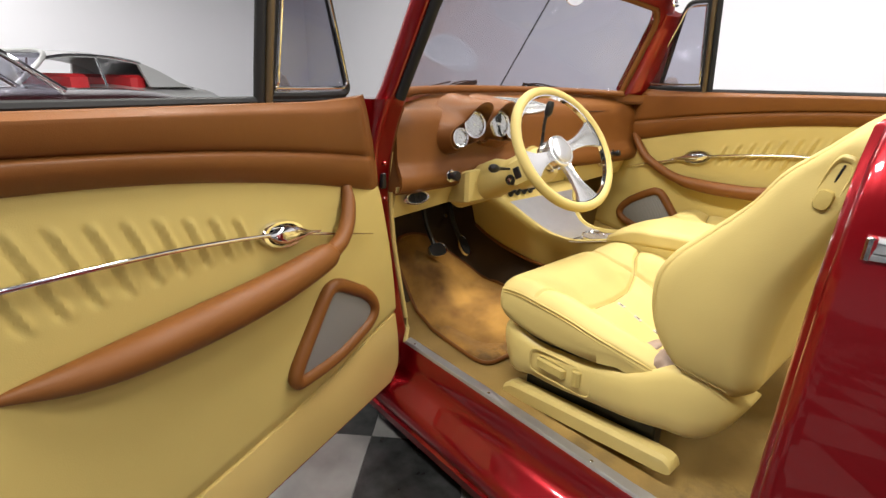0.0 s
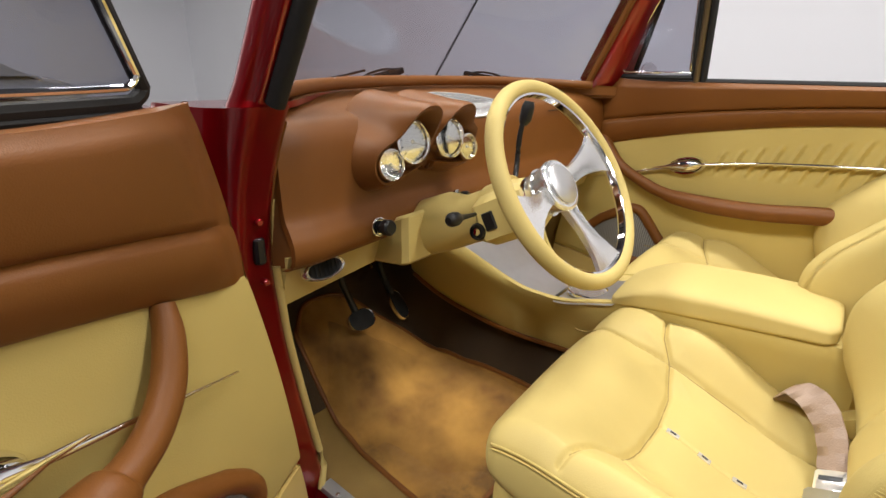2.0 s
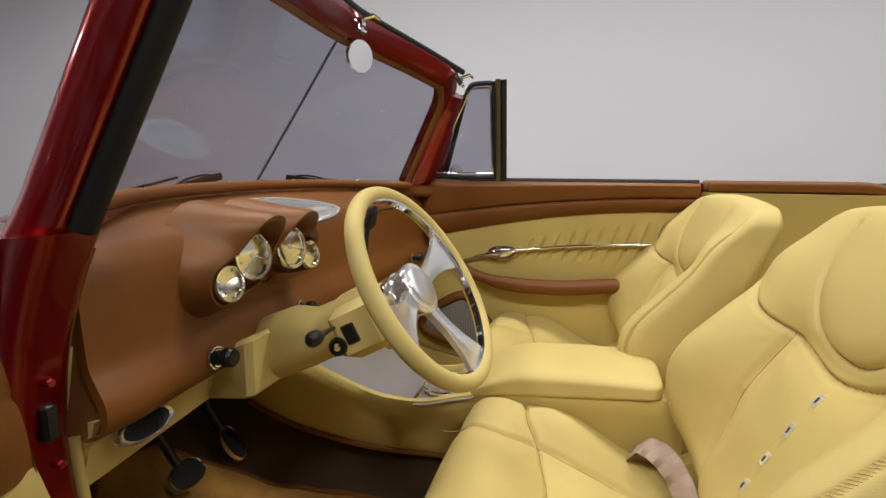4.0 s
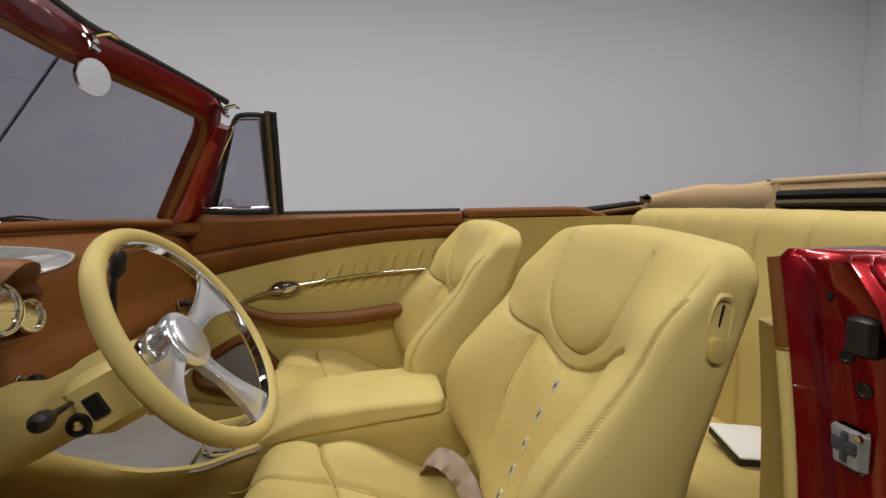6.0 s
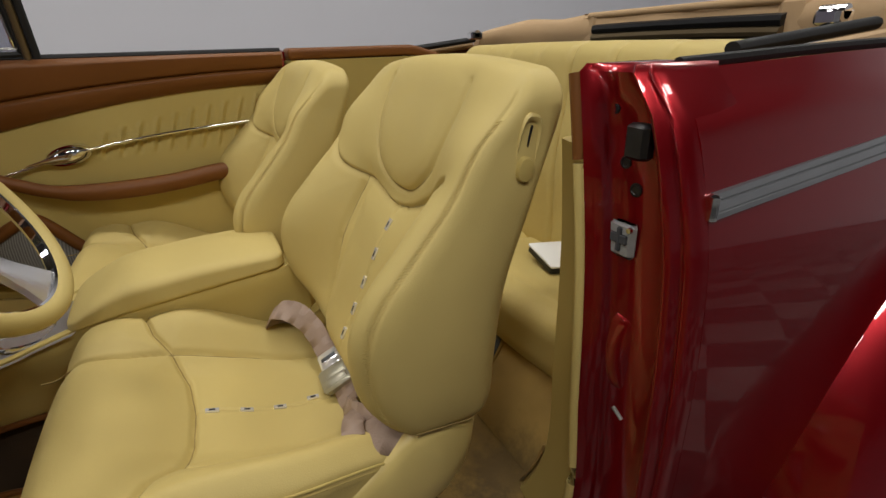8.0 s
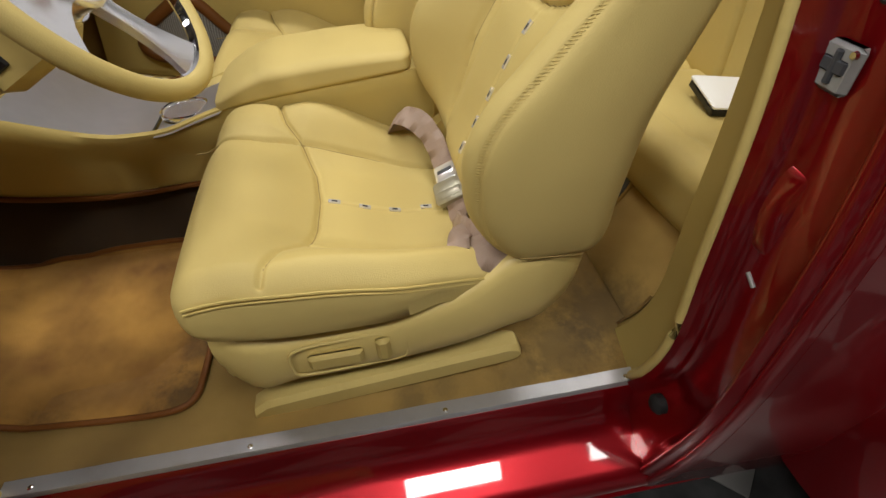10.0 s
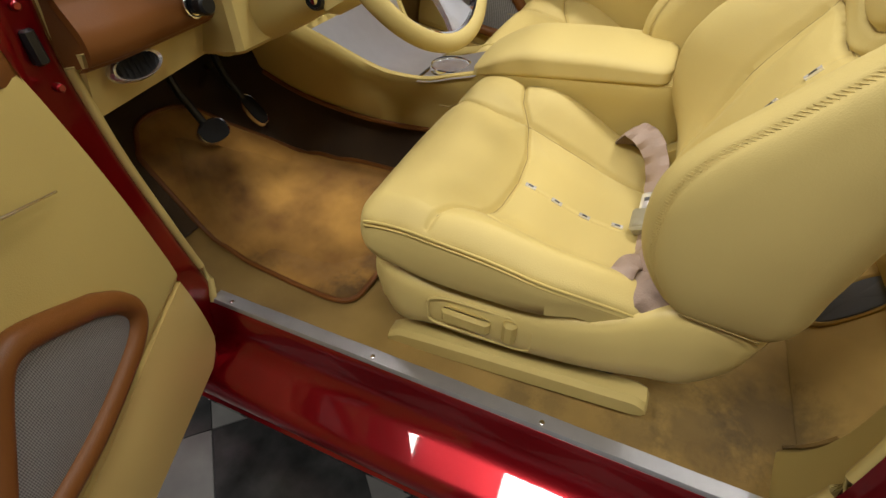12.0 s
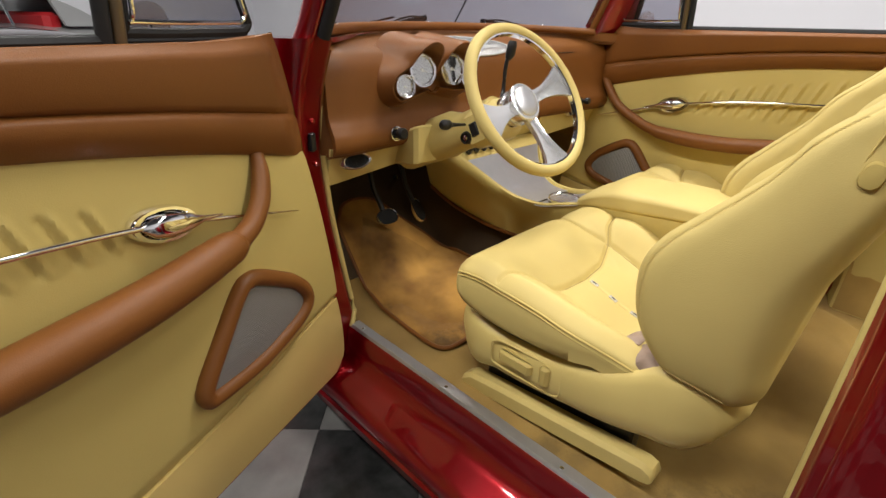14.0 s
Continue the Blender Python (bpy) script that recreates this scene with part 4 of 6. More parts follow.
vent((1.045, 0.055, 0.800), kp2, 0.024, 0.019)

# ---- steering column and wheel ----
WC = V(0.299, -0.283, 0.944)
el, az, WR = 0.568, -0.05, 0.1725
WN = V(math.cos(el) * math.sin(az), -math.cos(el) * math.cos(az), math.sin(el))
WA, WB = frame_of(WN)
WA = -WA if WA[0] < 0 else WA
WB = np.cross(WN, WA)
WB = WB if WB[2] > 0 else -WB
CP = [WC - WN * 0.06, WC - WN * 0.10, V(0.298, -0.195, 0.890), V(0.298, -0.15, 0.868), V(0.298, -0.135, 0.860), V(0.298, -0.09, 0.840), V(0.298, -0.05, 0.83), V(0.298, 0.02, 0.80), V(0.298, 0.14, 0.75)]
CR = [(0.036, 1), (0.046, 1.05), (0.052, 1.05), (0.052, 1.0), (0.048, 1.0), (0.048, 1.0), (0.058, 1.0), (0.060, 1.0), (0.060, 1.0)]
rings = []
for i, q in enumerate(CP):
    a, b = frame_of(CP[min(i + 1, 8)] - CP[max(i - 1, 0)])
    rings.append([q + CR[i][0] * (math.cos(t) * a + CR[i][1] * math.sin(t) * b) for t in np.linspace(0, 2 * math.pi, 28, endpoint=False)])
col = part("steering_column", loft(rings), PLASTIC, car, "beige tilt steering column")
hm = Matrix.Translation((0.296, -0.185, 0.872)) @ pose(0, 0, 0, -28, 0, 0)
part("column_housing", placed(box(-0.058, 0.058, -0.052, 0.058, -0.045, 0.048, 0.020), hm), PLASTIC, col, "rounded beige switch housing")
part("column_shroud", move(box(-0.105, 0.08, -0.03, 0.12, -0.065, 0.035, 0.010), lambda p: V(0.298 + p[0], 0.02 + p[1], 0.808 + p[2] - 0.42 * p[1] * (1 if p[2] > 0 else 0.3))), PLASTIC, col, "boxy beige shroud under the dash")
part("shroud_slot", lathe([(0.018, -0.004), (0.020, 0.002), (0.016, 0.003), (0.015, -0.002), (0.0005, -0.002)], (0.335, -0.012, 0.842), (0, -0.8, 0.6), 24), BLACK, col, "black cable opening")
cs = V(0.2385, -0.172, 0.866)
part("stalk_slot", placed(box(-0.004, 0.004, -0.013, 0.013, -0.017, 0.017, 0.003), Matrix.Translation(cs) @ pose(0, 0, 0, -28, 0, 0)), BLACK, col, "black switch slot")
part("turn_stalk", tube(spline([(0.245, -0.140, 0.872), (0.215, -0.146, 0.876), (0.180, -0.152, 0.881), (0.166, -0.154, 0.883), (0.148, -0.157, 0.885), (0.138, -0.158, 0.886)], 3), [max(0.003, r[0]) for r in spline([(0.0035, 0, 0), (0.004, 0, 0), (0.006, 0, 0), (0.0115, 0, 0), (0.012, 0, 0), (0.006, 0, 0)], 3)], 14), BLACK, col, "short black turn signal stalk")
ig = V(0.238, -0.150, 0.842)
part("ignition_lock", lathe([(0.016, -0.01), (0.016, 0.004), (0.0135, 0.009), (0.0115, 0.009), (0.011, 0.005), (0.0005, 0.005)], ig, (-1, -0.15, 0.1), 26), BLACK, col, "black ignition lock")
part("lock_key_slot", lathe([(0.0065, 0.004), (0.0065, 0.0075), (0.0005, 0.008)], ig, (-1, -0.15, 0.1), 18), CHROME, col)
part("tilt_lever", tube([WC - WN * 0.10 - WB * 0.045, WC - WN * 0.105 - WB * 0.06 - WA * 0.03], [0.004, 0.006], 8), CHROME, col)
sb = V(0.35, -0.15, 0.875)
part("gear_lever", tube(spline([sb + V(0, 0, 0.02), sb + V(0.05, 0.025, 0.06), V(0.405, -0.125, 1.0), V(0.412, -0.130, 1.035)], 5), 0.0055, 10), BLACK, col, "bent black column shift lever")
part("lever_grip", tube([V(0.409, -0.127, 1.018), V(0.412, -0.13, 1.028), V(0.415, -0.133, 1.052), V(0.416, -0.134, 1.062)], [0.008, 0.0125, 0.0125, 0.009], 14), BLACK, col, "ribbed black grip")

wheel_rings = []
for t in np.linspace(0, 2 * math.pi, 96, endpoint=False):
    d = math.cos(t) * WA + math.sin(t) * WB
    wheel_rings.append([WC + d * (WR + 0.0135 * math.cos(q)) + WN * (0.0145 * math.sin(q)) for q in np.linspace(0, 2 * math.pi, 18, endpoint=False)])
sw = part("steering_wheel", loft(wheel_rings + [wheel_rings[0]], cap=False), BEIGE, car, "beige leather-wrapped wheel with polished spokes")
core = []
for t in np.linspace(0, 2 * math.pi, 96, endpoint=False):
    d = math.cos(t) * WA + math.sin(t) * WB
    core.append([WC + d * (WR - 0.0118 + x) + WN * y for x, y in ((0.0, -0.007), (-0.0030, -0.0055), (-0.0030, 0.0055), (0.0, 0.007))])
part("inner_rim", loft(core + [core[0]], cap=False), CHROME, sw, "polished aluminium inner rim")
HUB = WC - WN * 0.026
part("hub", lathe([(0.037, -0.045), (0.041, -0.012), (0.0455, 0.004), (0.0465, 0.010), (0.045, 0.015), (0.041, 0.017), (0.037, 0.0165), (0.036, 0.018), (0.0005, 0.020)], HUB, WN, 40), POLISH, sw, "polished round hub")
part("horn_button", lathe([(0.035, 0.012), (0.035, 0.0195), (0.032, 0.0215), (0.0005, 0.0225)], HUB, WN, 32), ALU, sw, "brushed horn button")
part("hub_adapter", lathe([(0.036, -0.06), (0.04, -0.04), (0.036, -0.03), (0.044, -0.02)], HUB, WN, 32), CHROME, sw)
for ang in (14, 194, 278):
    t = radians(ang)
    d = math.cos(t) * WA + math.sin(t) * WB
    e = -math.sin(t) * WA + math.cos(t) * WB

    def spk(r, w, h, thk):
        c = WC + d * r + WN * h
        return [c - e * w - WN * thk, c - e * w + WN * thk * 0.6, c - e * w * 0.35 + WN * thk * 0.2, c + e * w * 0.35 + WN * thk * 0.2, c + e * w + WN * thk * 0.6, c + e * w - WN * thk, c - WN * thk * 0.6]
    part("spoke", loft([spk(0.030, 0.020, -0.020, 0.008), spk(0.055, 0.015, -0.018, 0.008), spk(0.080, 0.016, -0.013, 0.007), spk(0.108, 0.022, -0.008, 0.006), spk(0.132, 0.031, -0.003, 0.005), spk(0.157, 0.044, 0.0, 0.005)]), POLISH, sw, "flared polished spoke", sharp=25)

# pedals
def pedal(c, rx, ry, name, label):
    p = part(name, disc_plate(c, (0, -0.75, 0.66), oval(rx, ry, 28, 2.4), [(1.0, -0.012), (1.0, -0.003), (0.9, 0.0), (0.1, 0.001)], (0, 1, 1)), RUBBER, car, label)
    part("pedal_rim", disc_plate(c, (0, -0.75, 0.66), oval(rx, ry, 28, 2.4), [(1.08, -0.014), (1.1, -0.005), (1.04, -0.001), (0.98, -0.003)], (0, 1, 1)), CHROME, p)
    part("pedal_arm", tube([V(*c) + V(0, 0.012, -0.01), V(*c) + V(-0.01, 0.06, 0.08), V(*c) + V(-0.01, 0.12, 0.26)], 0.009, 8), BLACK, p)


pedal((0.277, 0.222, 0.515), 0.038, 0.026, "brake_pedal", "oval black rubber brake pedal with a bright rim")
pedal((0.416, 0.225, 0.505), 0.020, 0.042, "gas_pedal", "tall narrow chrome-edged gas pedal")
part("pedal_bracket", tube([V(0.36, 0.28, 0.62), V(0.38, 0.34, 0.56), V(0.40, 0.40, 0.52)], 0.008, 8), CHROME, car)

# ---- floor mat (loose) ----
mo = spline([(0.13, 0.30), (0.115, 0.18), (0.108, 0.05), (0.094, -0.10), (0.092, -0.19), (0.112, -0.225), (0.16, -0.232), (0.30, -0.235), (0.45, -0.232), (0.487, -0.20), (0.492, -0.05), (0.488, 0.06), (0.475, 0.14), (0.44, 0.20), (0.38, 0.26), (0.30, 0.33), (0.19, 0.34), (0.13, 0.30)], 6)[:-1]
mcen = np.mean(mo, axis=0)
fz = curve([(-1.32, 0.297), (0.05, 0.297), (0.14, 0.33), (0.28, 0.47), (0.5, 0.72)])
fzt = lambda x, y: fz(y) + math.exp(-((x - XC) / 0.150) ** 6) * 0.19


def mat_ring(k, h):
    return [V(*(mcen + (q - mcen) * k), fzt(*(mcen + (q - mcen) * k)) + h) for q in mo]


def footwell(u, v, x0, x1, y0, y1):
    x, y = x0 + (x1 - x0) * u, y0 + (y1 - y0) * v
    return V(x, y, fzt(x, y) + 0.009)


# Sheets over the tan carpet; their dark colour includes shade below console and dash.
part("footwell_carpet", slab(lambda u, v: footwell(u, v, 0.435, 0.62, -0.30, 0.47), np.linspace(0, 1, 26), np.linspace(0, 1, 40), (0, 0, -0.004)), DCARPET, car, "dark brown carpet along the tunnel, shade included in its colour")
part("footwell_carpet", slab(lambda u, v: footwell(u, v, 0.02, 0.445, 0.17, 0.47) + V(0, 0, 0.003), np.linspace(0, 1, 20), np.linspace(0, 1, 20), (0, 0, -0.004)), DCARPET, car, "dark brown carpet on the toe board, shade included in its colour")
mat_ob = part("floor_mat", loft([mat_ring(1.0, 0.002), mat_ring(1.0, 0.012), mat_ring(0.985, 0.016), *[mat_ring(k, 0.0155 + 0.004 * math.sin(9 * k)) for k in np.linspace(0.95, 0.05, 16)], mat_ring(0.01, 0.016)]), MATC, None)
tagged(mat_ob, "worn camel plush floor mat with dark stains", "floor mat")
mb = [mat_ring(1.0, 0.012)[i] for i in range(len(mo))]
part("mat_binding", tube(mb + [mb[0]], 0.006, 8), BROWN, mat_ob, "brown bound edge")

# ---- centre console (a unit of its own) ----
console = tagged(empty("centre_console", (XC, -0.3, 0.3)), "beige leather console with an aluminium tray and padded arm rest", "console")
CH = scurve([(-0.74, 0.105), (-0.30, 0.108), (-0.2, 0.110), (-0.1, 0.115), (-0.04, 0.135), (0.0, 0.165), (0.03, 0.195), (0.06, 0.24), (0.12, 0.25), (0.24, 0.25)])
CZ = scurve([(-0.74, 0.678), (-0.55, 0.662), (-0.33, 0.640), (-0.27, 0.624), (-0.2, 0.604), (-0.14, 0.600), (-0.09, 0.606), (-0.04, 0.630), (0.0, 0.664), (0.03, 0.695), (0.06, 0.732), (0.12, 0.735), (0.24, 0.735)])
CB = scurve([(-0.74, 0.32), (-0.5, 0.42), (-0.3, 0.485), (-0.1, 0.50), (0.01, 0.508), (0.1, 0.528), (0.16, 0.55), (0.24, 0.585)])


def con_ring(y):
    h, z = CH(y), CZ(y)
    zb = CB(y)
    hb = 0.112 + 0.03 * smooth(-0.3, -0.05, y) + 0.02 * smooth(0.0, 0.2, y)
    zm = zb + (z - zb) * 0.5
    hm_ = hb * 0.75 + h * 0.25 if h > hb else hb * 0.5 + h * 0.5
    half = [(hb - 0.01, zb - 0.012), (hb, zb), (hm_, zm), (h + 0.002, z - 0.03), (h + 0.006, z - 0.012), (h, z + 0.005), (h - 0.012, z + 0.007), (h - 0.020, z - 0.004), (h - 0.022, z - (0.085 if -0.30 < y < -0.13 else 0.006))]
    return [V(XC - a, y, b) for a, b in half] + [V(XC + a, y, b) for a, b in reversed(half)]


part("console_body", loft([con_ring(y) for y in np.linspace(-0.74, 0.24, 50)]), BEIGE2, console, "beige leather console sides", sharp=50)
part("tray", slab(lambda u, v: V(XC + (2 * u - 1) * (CH(-0.165 + 0.205 * v) - 0.021), -0.165 + 0.205 * v, CZ(-0.165 + 0.205 * v) + 0.0015), np.linspace(0, 1, 8), np.linspace(0, 1, 24), (0, 0, -0.004)), ALU, console, "brushed aluminium tray")
CUP = V(0.612, -0.225)


def tray_hole(u, v):
    """Plate round the cup: v runs from the cup's rim to the plate's border."""
    t = 2 * math.pi * u
    d = V(math.cos(t), math.sin(t))
    k = min((CH(-0.21) - 0.021) / max(abs(d[0]), 1e-6), (0.05 if d[1] > 0 else 0.095) / max(abs(d[1]), 1e-6))
    r = 0.047 + (k - 0.047) * v
    y = CUP[1] + d[1] * r
    return V(CUP[0] + d[0] * r, y, CZ(y) + 0.0015)


part("tray", grid(tray_hole, np.linspace(0, 1, 49), [0, 0.5, 1]), ALU, console, "brushed aluminium plate round the cup")
cupc = V(0.612, -0.225, CZ(-0.225) + 0.004)
part("cup_holder", lathe([(0.044, 0.002), (0.0425, -0.012), (0.041, -0.07), (0.0005, -0.07)], cupc, (0, 0.0, 1), 40), POLISH, console, "round chrome cup holder")
part("cup_rim", lathe([(0.050, -0.002), (0.050, 0.005), (0.047, 0.007), (0.0445, 0.005), (0.0438, 0.0)], cupc, (0, 0, 1), 40), CHROME, console, "chrome cup rim")
for k in range(4):
    part("cup_rib", tube([cupc + V(0.0415 * math.cos(t), 0.0415 * math.sin(t), -0.014 - 0.012 * k) for t in np.linspace(0, 2 * math.pi, 30)], 0.0014, 6), SILL, console)
for k in range(4):
    p = V(0.475 + 0.036 * k, 0.055, CZ(0.055) + 0.004)
    part("console_switch", lathe([(0.010, -0.002), (0.010, 0.004), (0.007, 0.006), (0.007, 0.018), (0.009, 0.022), (0.007, 0.026), (0.0005, 0.0265)], p, (0, -0.7, 0.7), 16), BLACK, console, "small black switch")
ARM_Z = scurve([(-0.70, 0.722), (-0.5, 0.718), (-0.38, 0.702), (-0.30, 0.660)])
v, f = pillow((0.115, 0.198, 0.045), 0.024, (14, 26, 8), 6)
arm = []
for p in v:
    y = -0.502 + p[1]
    lo = curve([(-0.70, 0.678), (-0.30, 0.634)])(y)
    hi = max(ARM_Z(y), lo + 0.02)
    t = (p[2] + 0.045) / 0.09
    side = 1 - 0.06 * t
    arm.append(V(XC + p[0] * side, y, lo + (hi - lo) * t - 0.012 * (p[0] / 0.115) ** 2 * t))
part("arm_rest_lid", (arm, f), BEIGE, console, "padded beige leather arm rest lid")
part("lid_box", box(XC - 0.1, XC + 0.1, -0.70, -0.32, 0.55, 0.655, 0.012), BEIGE2, console)
part("carpet_edge", tube([V(XC - 0.114 - 0.03 * smooth(-0.3, -0.05, y) - 0.02 * smooth(0.0, 0.2, y), y, CB(y) - 0.006) for y in np.linspace(-0.6, 0.23, 24)], 0.006, 8), BROWN, console, "brown bound carpet edge")

# ---- front seats ----
SX = 0.295


C_TOP = scurve([(-0.79, 0.506), (-0.70, 0.503), (-0.62, 0.515), (-0.57, 0.533), (-0.52, 0.555), (-0.47, 0.582), (-0.42, 0.610), (-0.37, 0.630), (-0.33, 0.634), (-0.30, 0.620)])
C_SIDE = scurve([(-0.79, 0.572), (-0.72, 0.588), (-0.64, 0.610), (-0.55, 0.630), (-0.46, 0.640), (-0.38, 0.645), (-0.33, 0.638), (-0.30, 0.628)])
C_LOW = scurve([(-0.79, 0.565), (-0.70, 0.556), (-0.64, 0.538), (-0.53, 0.518), (-0.43, 0.510), (-0.33, 0.526), (-0.30, 0.534)])
C_SEAMS = [[(-0.150, -0.478), (-0.08, -0.490), (0.0, -0.494), (0.08, -0.488), (0.150, -0.466)], [(0.150, -0.466), (0.155, -0.6), (0.150, -0.80)], [(-0.150, -0.478), (-0.155, -0.6), (-0.150, -0.80)],
                  [(0.150, -0.466), (0.19, -0.44), (0.25, -0.425)], [(-0.150, -0.478), (-0.19, -0.45), (-0.25, -0.43)], [(0.150, -0.466), (0.135, -0.40), (0.13, -0.28)]]
C_GAP = seam_gap(C_SEAMS)
C_MID = seam_gap([[(0.0, -0.495), (0.004, -0.80)]])


def cushion_relief(x, y):
    return upholstery(C_GAP(x, y), 0.008, 0.009, 0.004) + upholstery(C_MID(x, y), 0.0, 0.003, 0.003)


def cushion_top(x, y, relief=None):
    """Height of the cushion's upper face; x from the seat's middle."""
    a = abs(x) / 0.262
    k = smooth(0.36, 0.92, a)
    inner = 0.045 * smooth(-0.48, -0.66, y) if x > 0 else 0
    relief = cushion_relief(x, y) if relief is None else relief
    return C_TOP(y) * (1 - k) + (C_SIDE(y) - inner) * k - 0.010 * smooth(0.86, 1.0, a) + float(relief) - 0.003


B_MID = scurve([(0.565, -0.745), (0.60, -0.742), (0.68, -0.776), (0.76, -0.813), (0.83, -0.848), (0.868, -0.868), (0.90, -0.874), (0.95, -0.888), (1.02, -0.918), (1.075, -0.945), (1.09, -0.955)])
B_SIDE = scurve([(0.565, -0.80), (0.60, -0.760), (0.65, -0.725), (0.72, -0.706), (0.78, -0.712), (0.82, -0.735), (0.86, -0.772), (0.92, -0.826), (1.0, -0.880), (1.05, -0.925), (1.09, -0.955)])
B_REAR = scurve([(0.565, -0.885), (0.60, -0.905), (0.68, -0.912), (0.80, -0.928), (0.91, -0.964), (1.04, -1.004), (1.09, -1.008)])
B_WIDE = scurve([(0.565, 0.245), (0.62, 0.260), (0.72, 0.270), (0.82, 0.270), (0.90, 0.268), (0.98, 0.266), (1.05, 0.262), (1.09, 0.256)])
B_SEAMS = [spline([(-0.21, 0.945), (-0.17, 0.925), (-0.13, 0.900), (-0.07, 0.868), (0.0, 0.853), (0.07, 0.862), (0.15, 0.880), (0.20, 0.905), (0.235, 0.94)], 3), [(-0.125, 0.893), (-0.130, 0.78), (-0.125, 0.60)], [(0.135, 0.876), (0.140, 0.76), (0.125, 0.60)]]
B_RING = spline([(-0.135, 1.06), (-0.13, 1.0), (-0.108, 0.935), (-0.06, 0.895), (-0.01, 0.883), (0.05, 0.892), (0.10, 0.93), (0.135, 0.99), (0.145, 1.06)], 4)
B_GAP, B_HEAD = seam_gap(B_SEAMS), seam_gap([B_RING])
B_LINE = seam_gap([[(-0.015, 0.855), (-0.008, 0.58)]])


def back_relief(x, z):
    return upholstery(B_GAP(x, z), 0.008, 0.009, 0.004) + upholstery(B_HEAD(x, z), 0.005, 0.007, 0.004, 0.02) + upholstery(B_LINE(x, z), 0.0, 0.003, 0.003) - 0.006


def back_z(q):
    return 0.567 + (q + 0.262) / 0.524 * 0.522


def on_back(p, relief=None):
    """Place of a point of the backrest's stuffed box."""
    z = back_z(p[2])
    t = (p[1] + 0.085) / 0.17          # 1 faces forward
    a = min(1, abs(p[0]) / 0.262)
    k = smooth(0.42, 0.88, a)
    yf = B_MID(z) * (1 - k) + B_SIDE(z) * k + 0.004 * math.exp(-((z - 0.965) / 0.07) ** 2) * (1 - smooth(0.30, 0.6, a))
    x = p[0] * B_WIDE(z) / 0.262
    y = B_REAR(z) + (yf - B_REAR(z)) * t
    if p[1] > 0.04:
        y += float(back_relief(p[0], z) if relief is None else relief) * smooth(0.04, 0.075, p[1])
    # welt where the side panel is sewn to the bolster
    dip = 0.0022 * math.exp(-(math.hypot(abs(p[0]) - 0.2503, p[1] - 0.0733) / 0.0042) ** 2)
    x -= math.copysign(dip, p[0])
    y -= dip
    belly = 0.010 * math.sin(math.pi * min(1, max(0, (z - 0.58) / 0.42))) * smooth(0.9, 1.0, a) * math.sin(math.pi * min(1, max(0, t)))
    x += math.copysign(belly, p[0])
    return V(SX + x, y, z - 0.020 * (p[0] / 0.262) ** 2 * smooth(0.95, 1.09, z))


